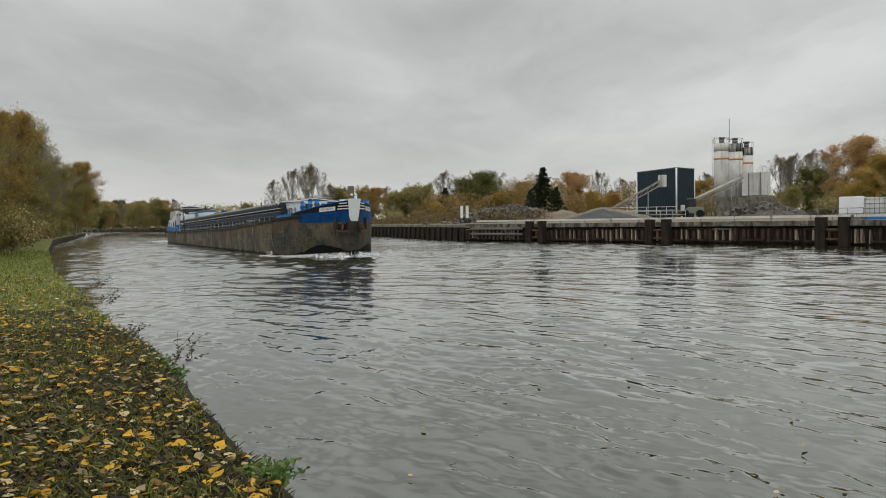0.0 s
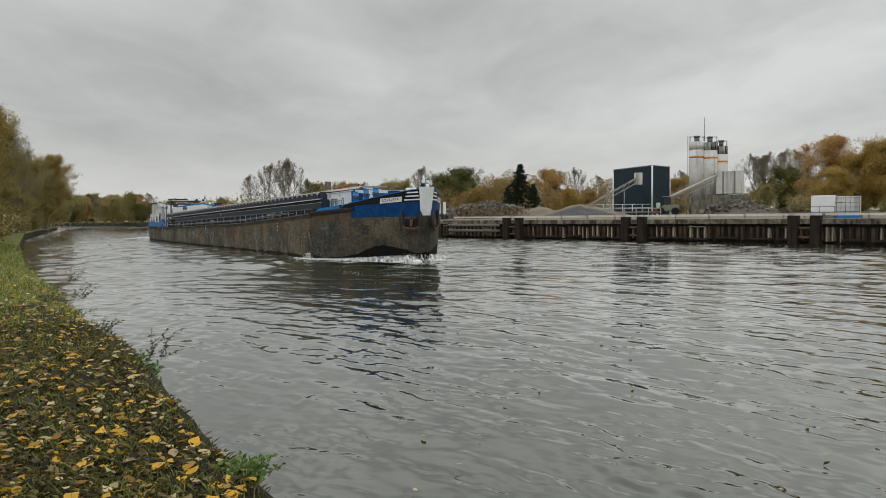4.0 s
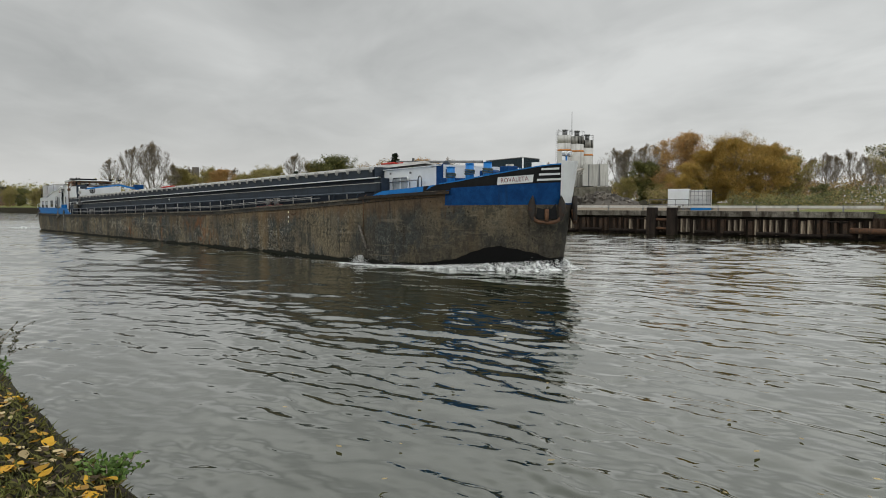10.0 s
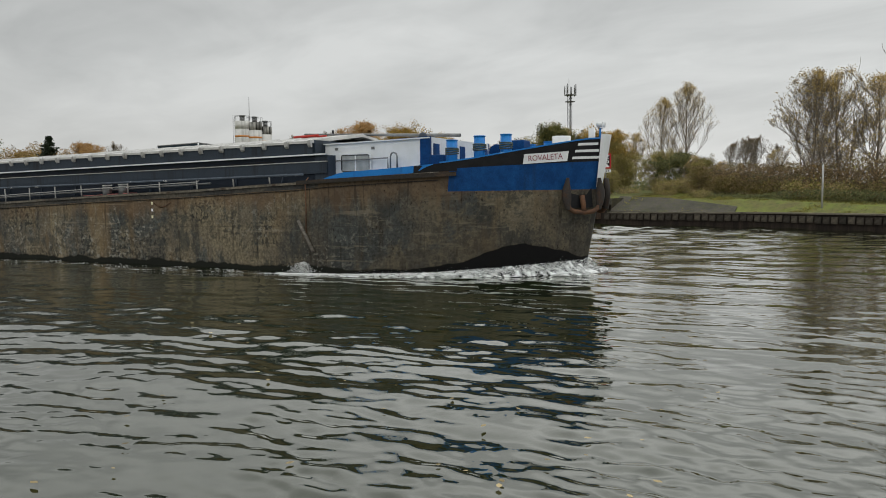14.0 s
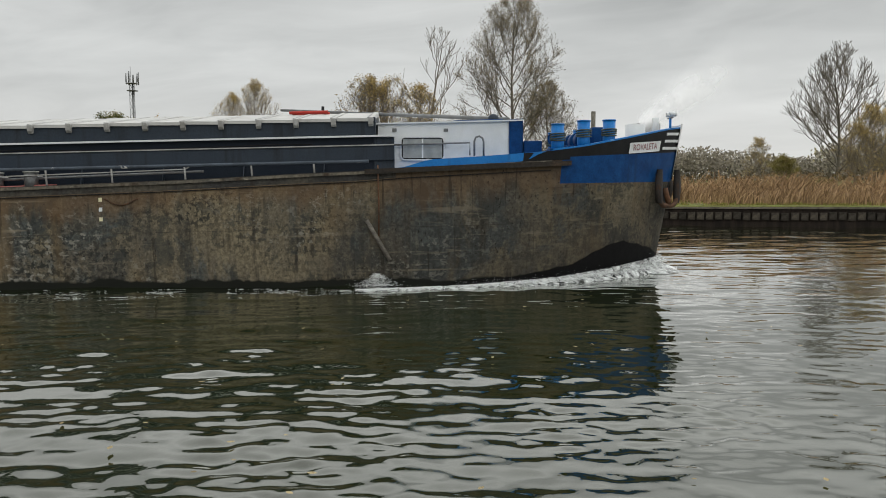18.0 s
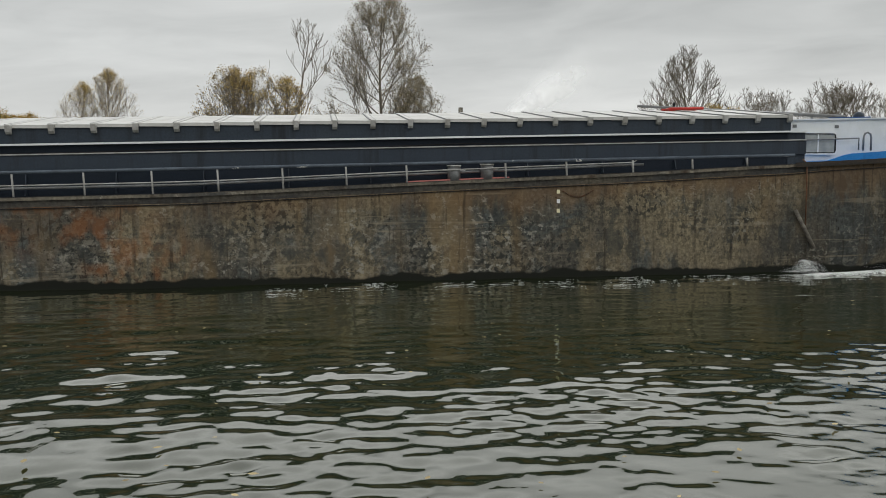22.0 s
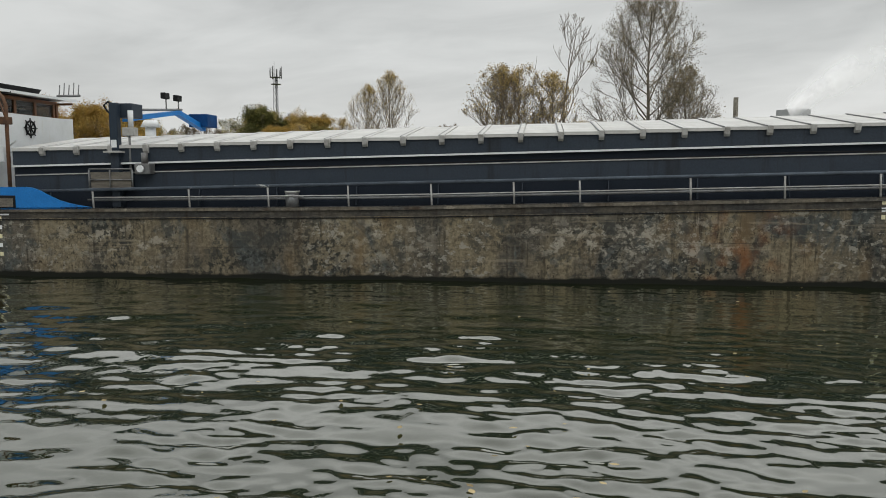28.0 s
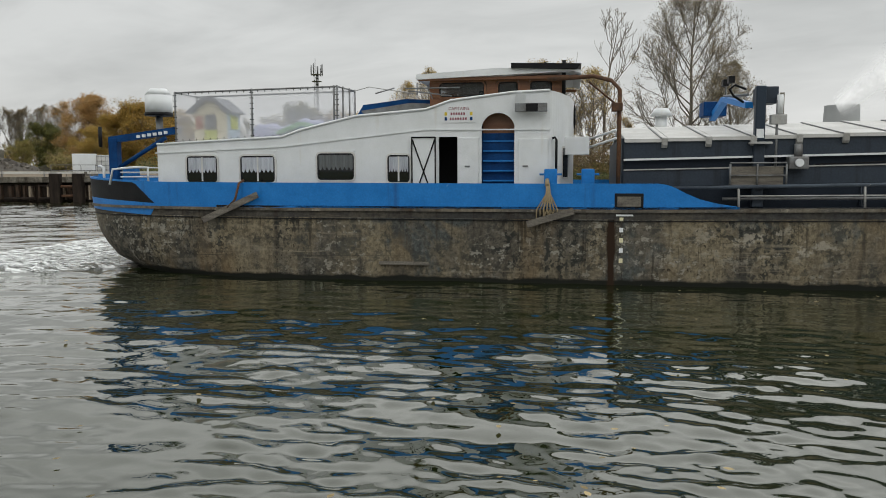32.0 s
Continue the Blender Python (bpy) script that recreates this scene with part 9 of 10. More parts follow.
def belt(name, line, depth, height, n, size, material, label, seed):
    """A far wood or hedge: leaf clumps massed along a line, with an uneven top."""
    rng = random.Random(seed)
    pts = fine(line, 8)
    verts, faces = [], []
    for _ in range(n):
        k = rng.randrange(len(pts) - 1)
        p = pts[k].lerp(pts[k + 1], rng.random())
        s = sideways(pts, k, -1)
        q = p + s * rng.uniform(0, depth)
        top = height * (0.62 + 0.55 * noise.noise((q.x * 0.05, q.y * 0.05, seed)) + 0.25 * noise.noise((q.x * 0.2, q.y * 0.2, seed)))
        z = 1.2 + top * rng.random() ** 0.6
        c = Vector((q.x, q.y, z))
        u = Vector((rng.gauss(0, 1), rng.gauss(0, 1), rng.gauss(0, 1))).normalized()
        w = u.orthogonal().normalized()
        r = size * rng.uniform(0.5, 1.4)
        i = len(verts)
        verts += [c + u * r, c + w * r * 0.6, c - u * r, c - w * r * 0.6]
        faces.append((i, i + 1, i + 2, i + 3))
    return tagged(link_mesh(name, verts, faces, material), label, "woods", kind="stuff")


belt("far_woods", [(-330, 420), (-150, 400), (-80, 300), (0, 250), (60, 230), (130, 190), (180, 120), (190, 40), (170, -40), (190, -140)], 30, 12.5, 60000, 0.38, L_OLIVE, "distant belt of olive and brown autumn woods", 31)
belt("far_woods", [(185, 75), (150, 30), (135, -10), (138, -45), (160, -110), (190, -170)], 14, 9.2, 70000, 0.34, L_WINTERWOOD, "hazy grey-brown line of woods behind the reeds", 39)
belt("undergrowth", [(-70, 250), (-58, 232), (-8, 152), (8, 112)], 10, 5.0, 30000, 0.15, L_THICKET, "low brown-green hedge along the far bank", 32)
belt("undergrowth", [(44, 74), (56, 64), (66, 50), (58, 36), (57, 24)], 12, 4.2, 52000, 0.10, L_GREEN, "dense brown and green undergrowth behind the bank", 33)
belt("undergrowth", [(46, 72), (58, 62), (68, 48), (60, 34), (60, 20)], 10, 3.6, 24000, 0.09, L_OLIVE, "dense brown and green undergrowth behind the bank", 34)
belt("undergrowth", [(52.5, 42), (53.5, 35), (53.7, 27), (55.0, 19)], 6, 4.6, 46000, 0.065, L_THICKET, "ochre and brown thicket along the far bank", 37)
belt("undergrowth", [(49.5, 41), (51.2, 34), (51.8, 27), (52.4, 20)], 3.5, 2.0, 26000, 0.05, L_GREEN, "low dim scrub along the lawn of the far bank", 38)
belt("undergrowth", [(60, 22), (62, 4), (66, -10), (82, -40), (112, -92)], 14, 2.9, 46000, 0.075, L_THICKET, "tangled brown scrub behind the reed bed", 40)
L_BRUSH = leaf_mat("golden_brown_brush", (0.13, 0.088, 0.030), (0.31, 0.20, 0.062), 0.35)
belt("undergrowth", [(-8, 200), (14, 186), (36, 176), (62, 164), (84, 142), (92, 116)], 12, 12.0, 70000, 0.18, L_BRUSH, "golden-brown brush behind the works yard", 42)
belt("hedge", [(-230, 330), (-160, 285), (-122, 232), (-75, 125), (-44, 66)], 7, 5.0, 36000, 0.12, L_OLIVE, "dark undergrowth below the towpath trees", 35)


def reeds():
    """A bed of dry reeds along the far water's edge."""
    rng = random.Random(41)
    verts, faces = [], []
    line = along([(53.0, 22), (53.2, 12), (53.6, 1), (57, -11), (78, -60)], 0.02)
    for k in range(16000):
        p, d = line[min(len(line) - 1, int(len(line) * rng.random() ** 1.25))]
        n = Vector((d.y, -d.x, 0))
        if n.dot(p) < 0:
            n = -n
        o = rng.random() ** 0.8 * 4.5 + 0.2
        o -= 3.0 * min(1.0, max(0.0, (14 - p.y) / 8)) * rng.random()
        q = p + n * o + Vector((0, 0, 1.2))
        h = rng.uniform(0.85, 1.9) * (0.65 + 0.5 * noise.noise((q.x * 0.3, q.y * 0.3, 2)) + 0.1 * o)
        lean = Vector((rng.gauss(0.1, 0.55), rng.gauss(-0.25, 0.6), 0)) * h * 0.6
        w = d * rng.uniform(0.015, 0.035)
        m_, t_ = q + lean * 0.4 + Vector((0, 0, h * 0.62)), q + lean + Vector((0, 0, h))
        i = len(verts)
        verts += [q - w, q + w, m_ + w, m_ - w, t_ + w * 0.8, t_ - w * 0.8, t_ + lean * 0.3 - Vector((0, 0, 0.12 * h))]
        faces += [(i, i + 1, i + 2, i + 3), (i + 3, i + 2, i + 4, i + 5), (i + 5, i + 4, i + 6)]
    return tagged(link_mesh("reed_bed", verts, faces, L_REED), "bed of dry straw-coloured reeds along the bank", "reeds", kind="stuff")


reeds()


def rough_grass(n, seed):
    """Long tufted grass along the top of the far bank wall."""
    rng = random.Random(seed)
    line = along([(44.2, 41.5), (48.2, 32.3), (50.4, 1), (54.2, -11), (62, -30)], 0.05)
    verts, faces = [], []
    for _ in range(n):
        p, d = line[rng.randrange(len(line))]
        m = Vector((d.y, -d.x, 0))
        if m.dot(p) < 0:
            m = -m
        o = rng.random() ** 1.6 * 9.0
        q = p + m * o
        tuft = noise.noise((q.x * 0.7, q.y * 0.7, 6))
        if tuft < rng.uniform(-0.6, 0.3):
            continue
        k = lerp(p.y, [(26, 0), (33, 0.8), (46, 1)])
        o += 0.3
        zb = lerp(o, [(0.5, lerp(p.y, [(-30, 1.2), (1, 1.25), (32.5, 1.02), (42, 0.97)])), (2.6, lawn_z(p.y)), (8, lawn_z(p.y) + 0.13 + 0.15 * k), (10, lawn_z(p.y) + 0.2 + 0.2 * k)]) - 0.06
        h = rng.uniform(0.05, 0.18) * (1 + tuft)
        for _ in range(3):
            w = d * rng.uniform(0.012, 0.022)
            e = Vector((rng.gauss(0, 0.5), rng.gauss(0, 0.5), 0)) * h
            r = Vector((q.x + rng.gauss(0, 0.08), q.y + rng.gauss(0, 0.08), zb))
            i = len(verts)
            verts += [r - w, r + w, r + e * 0.4 + Vector((0, 0, h * 0.7)) + w * 0.6, r + e + Vector((0, 0, h))]
            faces += [(i, i + 1, i + 2), (i, i + 2, i + 3)]
    return tagged(link_mesh("rough_grass", verts, faces, L_LAWN), "long tufted grass along the far bank", "grass", kind="stuff")


rough_grass(26000, 43)

# ---- works yard behind the quay ----
def silo_plant():
    ob = empty("cement_silos", pose(52.6, 141.0, 0, 0, 0, -20), label="three pale cement silos with an orange band and stained tops", category="silo")
    for k, (x, y, top) in enumerate(((-1.9, 0.0, 15.8), (0.35, 0.2, 15.6), (2.3, 0.8, 14.9))):
        r = 1.38 if k < 2 else 1.15
        bm = rod(bmesh.new(), (x, y, 5.2), (x, y, top), r, 28)
        tank = part("silo", bm, M_SILO, ob)
        part("hopper", rod(bmesh.new(), (x, y, 5.2), (x, y, 3.4), r, 24, 0.4), M_SILO, tank)
        part("orange_band", rod(bmesh.new(), (x, y, top - 2.9), (x, y, top - 2.6), r + 0.02, 28), M_ORANGE, tank)
        part("stained_top", rod(bmesh.new(), (x, y, top - 1.4), (x, y, top + 0.05), r + 0.015, 28), M_SOOT if k else M_SILO, tank, "black weather-stained crown")
        bm = rod(bmesh.new(), (x, y, top), (x, y, top + 0.9), 0.42, 12)
        rod(bm, (x, y, top + 0.9), (x, y, top + 1.15), 0.55, 12)
        part("filter", bm, M_STEEL, tank)
        bm = bmesh.new()
        for j in range(10):
            a = j * 0.628
            rod(bm, (x + r * math.cos(a), y + r * math.sin(a), top), (x + r * math.cos(a), y + r * math.sin(a), top + 1.0), 0.03, 4)
            b = a + 0.628
            rod(bm, (x + r * math.cos(a), y + r * math.sin(a), top + 1.0), (x + r * math.cos(b), y + r * math.sin(b), top + 1.0), 0.03, 4)
        part("railing", bm, M_STEEL, tank)
        for j in range(4):
            a = j * 1.57 + 0.5
            part("leg", rod(bmesh.new(), (x + r * 0.9 * math.cos(a), y + r * 0.9 * math.sin(a), 2.5), (x + r * 0.9 * math.cos(a), y + r * 0.9 * math.sin(a), 5.5), 0.12, 6), M_STEEL, tank)
    bm = bmesh.new()
    for s in (-0.2, 0.2):
        rod(bm, (-3.35 + s, -0.3, 2.5), (-3.35 + s, -0.3, 17.0), 0.035, 4)
    for k in range(40):
        rod(bm, (-3.55, -0.3, 2.8 + 0.35 * k), (-3.15, -0.3, 2.8 + 0.35 * k), 0.025, 4)
    part("ladder", bm, M_STEEL, ob)
    part("aerial", rod(bmesh.new(), (-0.6, 0, 16), (-0.6, 0, 20.3), 0.05, 5), M_STEEL, ob)
    return ob


silo_plant()


def mixer_house():
    ob = empty("mixing_house", pose(54.3, 137.6, 0, 0, 0, -20), label="white clad mixing house on steel legs", category="plant building")
    part("cladding", bx(-1.3, -1.5, 6.2, 3.3, 2.5, 10.2), M_SILO, ob)
    for k in range(5):
        part("cladding_rib", bx(-1.30 + k * 0.95, -1.56, 6.2, -1.05 + k * 0.95, -1.5, 10.15), M_STEEL if k % 2 else M_SILO, ob)
    for x in (-2.4, 0.5, 3.4):
        part("leg", bx(x - 0.15, -1.4, 2.5, x + 0.15, -1.1, 6.2), M_STEEL, ob)
    part("concrete_base", bx(-5.6, -3.2, 2.3, 3.8, 2.5, 6.0), M_CONC, ob)
    return ob


mixer_house()


def clad_hall():
    ob = empty("clad_hall", label="dark blue corrugated steel hall with pale corner trim", category="industrial building")
    a, c, d = Vector((31.5, 126.1, 0)), Vector((36.26, 120.7, 0)), Vector((40.6, 125.6, 0))
    e = a + (d - c)
    zt = {0: 9.9, 1: 10.25, 2: 10.3, 3: 9.95}
    ring = [a, c, d, e]
    for k in range(4):
        p, q = ring[k], ring[(k + 1) % 4]
        n = 26
        bm = bmesh.new()
        out = Vector(((q - p).y, -(q - p).x, 0)).normalized()
        prev = None
        for j in range(n * 2 + 1):
            f = j / (n * 2)
            o = out * (0.05 if (j // 1) % 2 else 0.0)
            b0 = p.lerp(q, f) + o
            zz = zt[k] + (zt[(k + 1) % 4] - zt[k]) * f
            cur = (bm.verts.new((b0.x, b0.y, 2.2)), bm.verts.new((b0.x, b0.y, zz)))
            if prev:
                bm.faces.new((prev[0], cur[0], cur[1], prev[1]))
            prev = cur
        part("wall", bm, M_CLAD, ob)
        part("corner_trim", rod(bmesh.new(), (p.x, p.y, 2.2), (p.x, p.y, zt[k] + 0.05), 0.13, 6), M_WHITE, ob)
        part("roof_trim", rod(bmesh.new(), (p.x, p.y, zt[k] + 0.05), (q.x, q.y, zt[(k + 1) % 4] + 0.05), 0.10, 6), M_STEEL, ob)
    bm = bmesh.new()
    bm.faces.new([bm.verts.new((p.x, p.y, zt[k])) for k, p in enumerate(ring)])
    part("roof", bm, M_STEEL, ob)
    m = c.lerp(d, 0.30)
    n_ = Vector(((d - c).y, -(d - c).x, 0)).normalized() * 0.12
    t_ = (d - c).normalized()
    bm = bmesh.new()
    for o0, o1 in ((-0.75, 0.75),):
        vs = [bm.verts.new((m + n_ + t_ * o).to_tuple()[:2] + (z,)) for o, z in ((o0, 2.3), (o1, 2.3), (o1, 4.5), (o0, 4.5))]
        bm.faces.new(vs)
    part("door", bm, M_WHITE, ob, "pale framed door")
    bm = bmesh.new()
    bm.faces.new([bm.verts.new((m + n_ * 1.3 + t_ * o).to_tuple()[:2] + (z,)) for o, z in ((-0.6, 2.3), (0.6, 2.3), (0.6, 4.3), (-0.6, 4.3))])
    part("door_leaf", bm, M_SILO, ob)
    return ob


clad_hall()


M_BELT = mat("dusty_conveyor_steel", (0.34, 0.325, 0.29), 0.8, var=(0.20, 0.185, 0.16), vscale=1.0, grain=0.2, gscale=12)


def conveyor(name_label, a, b, w):
    """An inclined belt conveyor: truss, cover and trestle legs."""
    ob = empty("conveyor", label=name_label, category="conveyor")
    a, b = Vector(a), Vector(b)
    d = (b - a).normalized()
    s = Vector((d.y, -d.x, 0)).normalized() * w / 2
    up = Vector((0, 0, 1))
    part("belt", prism_between(a, b, s, up * 0.28), M_BELT, ob)
    bm = bmesh.new()
    n = int((b - a).length / 0.9)
    for k in (-1, 1):
        rod(bm, a + s * k - up * 0.6, b + s * k - up * 0.6, 0.07, 5)
        for j in range(n):
            p, q = a.lerp(b, j / n), a.lerp(b, (j + 1) / n)
            rod(bm, p + s * k - up * 0.6, q + s * k, 0.04, 4)
    part("truss", bm, M_BELT, ob)
    for f in (0.35, 0.75):
        p = a.lerp(b, f)
        for k in (-1, 1):
            part("leg", rod(bmesh.new(), p + s * k - up * 0.6, Vector((p.x, p.y, 2.3)) + s * k * 1.6, 0.09, 5), M_STEEL, ob)
    return ob


def prism_between(a, b, s, h):
    bm = bmesh.new()
    vs = [bm.verts.new(p + o) for p in (a, b) for o in (s, -s, -s + h, s + h)]
    for q in ((0, 1, 5, 4), (1, 2, 6, 5), (2, 3, 7, 6), (3, 0, 4, 7), (3, 2, 1, 0), (4, 5, 6, 7)):
        bm.faces.new([vs[i] for i in q])
    return bm


conveyor("pale inclined conveyor beside the blue hall", (25.6, 119.0, 3.9), (32.9, 117.2, 8.1), 1.1)
conveyor("pale inclined conveyor up to the silos", (40.6, 128.0, 5.0), (50.4, 131.4, 9.0), 1.2)
hood = tagged(part("conveyor_hood", bx(32.6, 116.7, 7.2, 33.6, 117.8, 9.0, 0.05), M_SILO), "pale steel hood at the conveyor head", "hood")


def heap(name, x, y, z, r, h, material, label, seed, cat="heap"):
    rng = random.Random(seed)
    bm = bmesh.new()
    rings, seg = 9, 30
    rows = []
    for k in range(rings + 1):
        f = k / rings
        row = []
        for j in range(seg):
            a = 2 * math.pi * j / seg
            q = r * f * (1 + 0.18 * noise.noise((math.cos(a) * 1.5, math.sin(a) * 1.5, seed)))
            row.append(bm.verts.new((x + q * math.cos(a) * 1.5, y + q * math.sin(a), z - 0.2 + h * (1 - f) ** 0.9 + 0.12 * h * noise.noise((q * math.cos(a), q * math.sin(a), seed)))))
        rows.append(row)
    for a, b in zip(rows, rows[1:]):
        for j in range(seg):
            bm.faces.new((a[j], b[j], b[(j + 1) % seg], a[(j + 1) % seg]))
    return tagged(part(name, bm, material, smooth=True), label, cat)


M_DUST = mat("blue_grey_stone_dust", (0.062, 0.066, 0.070), 0.95, var=(0.085, 0.085, 0.085), vscale=0.5, grain=0.25, gscale=8, bump=0.05, bscale=3)
heap("sand_heap", 24.0, 115.0, 2.2, 6.0, 2.3, M_SAND, "heap of brown sand in the works yard", 51)
heap("gravel_heap", 22.4, 108.6, 2.2, 4.3, 2.0, M_DUST, "heap of blue-grey stone dust", 52)
heap("sand_heap", 18.5, 121.0, 2.2, 5.0, 2.1, M_SAND, "heap of brown sand in the works yard", 53)
heap("dark_heap", 47.0, 113.0, 2.2, 5.5, 2.6, M_ROCK, "dark heap of crushed stone", 54)
heap("dark_heap", 56.0, 111.0, 2.2, 5.0, 2.2, M_SOIL, "dark heap of earth with weeds", 55)


def rubble(x, y, w, d, h, n, seed):
    rng = random.Random(seed)
    verts, faces = [], []
    for _ in range(n):
        u, v = rng.gauss(0, 0.35), rng.gauss(0, 0.3)
        c = Vector((x + u * w, y + v * d, 2.1 + h * max(0, 1 - (u * u + v * v) * 1.6) * rng.random() ** 0.5))
        r = rng.uniform(0.15, 0.5)
        R = Euler((rng.random() * 6, rng.random() * 6, rng.random() * 6)).to_matrix()
        i = len(verts)
        for sx, sy, sz in ((-1, -1, -1), (1, -1, -1), (1, 1, -1), (-1, 1, -1), (-1, -1, 1), (1, -1, 1), (1, 1, 1), (-1, 1, 1)):
            verts.append(c + R @ Vector((sx * r * rng.uniform(0.7, 1.1), sy * r * 0.8, sz * r * 0.55)))
        faces += [tuple(i + q for q in f) for f in ((3, 2, 1, 0), (4, 5, 6, 7), (0, 1, 5, 4), (1, 2, 6, 5), (2, 3, 7, 6), (3, 0, 4, 7))]
    return tagged(link_mesh("rubble", verts, faces, M_ROCK), "heap of broken grey concrete rubble", "rubble", kind="stuff")


rubble(10.5, 122.0, 12, 4, 2.6, 900, 56)
rubble(46, 112.0, 9, 4, 2.2, 350, 57)


def tank():
    ob = empty("water_tank", pose(37.2, 68.6, 2.15, 0, 0, -32), label="white rectangular plastic tank behind a rail on the quay", category="tank")
    part("body", bx(-1.95, -1.0, 0.45, 0.0, 1.0, 2.05, 0.06), M_WHITE, ob)
    part("cage", bx(0.0, -1.0, 0.45, 1.95, 1.0, 1.95, 0.04), M_SILO, ob, "stained translucent tank in a cage")
    bm = bmesh.new()
    for k in range(6):
        rod(bm, (0.1 + k * 0.36, -1.03, 0.45), (0.1 + k * 0.36, -1.03, 1.95), 0.02, 4)
    for z in (0.6, 1.0, 1.4, 1.8):
        rod(bm, (0.0, -1.03, z), (1.95, -1.03, z), 0.02, 4)
    part("cage_bars", bm, M_STEEL, ob)
    part("base", bx(-2.0, -1.1, 0.0, 2.1, 1.1, 0.45), M_CONC, ob)
    part("blue_pump", bx(0.2, -1.9, 0.0, 2.0, -1.3, 0.45, 0.05), M_SKYBLUE, ob)
    bm = bmesh.new()
    for x in (-3.6, -2.4, -1.2, 0.0):
        rod(bm, (x, -1.6, 0), (x, -1.6, 1.05), 0.03, 5)
    for z in (0.55, 1.05):
        rod(bm, (-3.6, -1.6, z), (0.0, -1.6, z), 0.03, 5)
    part("railing", bm, M_STEEL, ob)
    return ob


tank()


def phone_mast():
    ob = empty("radio_mast", pose(130.3, 138.3, 0), label="grey lattice radio mast with a crown of antennas", category="radio mast")
    legs = [Vector((0.75 * math.cos(a), 0.75 * math.sin(a), 0)) for a in (0.5, 2.6, 4.7)]
    for p in legs:
        part("leg", rod(bmesh.new(), p + Vector((0, 0, 2)), p * 0.8 + Vector((0, 0, 25.2)), 0.06, 6), M_STEEL, ob)
    bm = bmesh.new()
    for k in range(16):
        for j in range(3):
            a, b = legs[j], legs[(j + 1) % 3]
            f0, f1 = 1 - 0.2 * k / 16, 1 - 0.2 * (k + 1) / 16
            rod(bm, a * f0 + Vector((0, 0, 2 + 1.45 * k)), b * f1 + Vector((0, 0, 2 + 1.45 * (k + 1))), 0.045, 4)
    part("lattice", bm, M_STEEL, ob)
    part("cable_duct", rod(bmesh.new(), (0, 0, 2), (0, 0, 25.5), 0.13, 8), M_STEEL, ob)
    for z in (23.6, 25.2):
        part("platform", rod(bmesh.new(), (0, 0, z), (0, 0, z + 0.15), 1.2, 14), M_STEEL, ob)
    for k in range(9):
        a = k * 0.698
        part("antenna", rod(bmesh.new(), (1.35 * math.cos(a), 1.35 * math.sin(a), 25.0 + (k % 2) * 0.5), (1.35 * math.cos(a), 1.35 * math.sin(a), 27.0 + (k % 3) * 0.4), 0.13, 6), M_STEEL, ob)
    part("lightning_rod", rod(bmesh.new(), (-0.4, 0, 25), (-0.4, 0, 29.0), 0.04, 5), M_STEEL, ob)
    return ob


phone_mast()


def canal_sign():
    ob = empty("canal_sign", pose(44.9, 43.6, 2.3, 0, 0, -46) @ Matrix.Scale(0.88, 4), label="red-framed white canal sign with a black arrow and a five", category="sign")
    part("pole", rod(bmesh.new(), (0, 0.05, -0.2), (0, 0.05, 3.6), 0.05, 8), M_STEEL, ob)
    part("board", bx(-0.46, -0.03, 2.3, 0.46, 0.03, 3.62, 0.01), mat("sign_red", (0.42, 0.03, 0.03), 0.5, grain=0.1), ob, "red framed sign board")
    part("white_field", bx(-0.35, -0.036, 2.42, 0.35, -0.02, 3.5), M_WHITE, ob)
    part("arrow", prism(bmesh.new(), [(0.35, 2.42), (0.35, 3.5), (-0.12, 2.96)], "y", -0.042, -0.03), M_BLACK, ob)
    me = text_mesh("5", 0.62)
    me.materials.append(M_WHITE)
    t = new("numeral", me)
    t.parent = ob
    t.matrix_basis = pose(0.16, -0.047, 2.96, 90, 0, 0)
    part("plate", bx(-0.46, -0.03, 1.95, 0.46, 0.02, 2.2, 0.01), M_WHITE, ob)
    for k in range(4):
        part("lettering_bar", bx(-0.34 + 0.18 * k, -0.036, 2.02, -0.22 + 0.18 * k, -0.02, 2.13), M_BLACK, ob)
    return ob


canal_sign()

bm = bmesh.new()
prev = None
for k in range(16):
    z = 112 * k / 15
    r = 28.0 + 12.0 * (1 - z / 112) ** 1.7
    row = [bm.verts.new((r * math.cos(a), r * math.sin(a), z)) for a in [2 * math.pi * j / 40 for j in range(40)]]
    if prev:
        for j in range(40):
            bm.faces.new((prev[j], prev[(j + 1) % 40], row[(j + 1) % 40], row[j]))
    prev = row
tower = tagged(part("cooling_tower", bm, mat("hazy_concrete", (0.40, 0.41, 0.41), 0.95, var=(0.34, 0.35, 0.35), vscale=0.02, grain=0.05)), "distant pale grey hyperbolic cooling tower", "cooling tower")
for f in tower.data.polygons:
    f.use_smooth = True
tower.matrix_world = pose(1500, 285, 0)


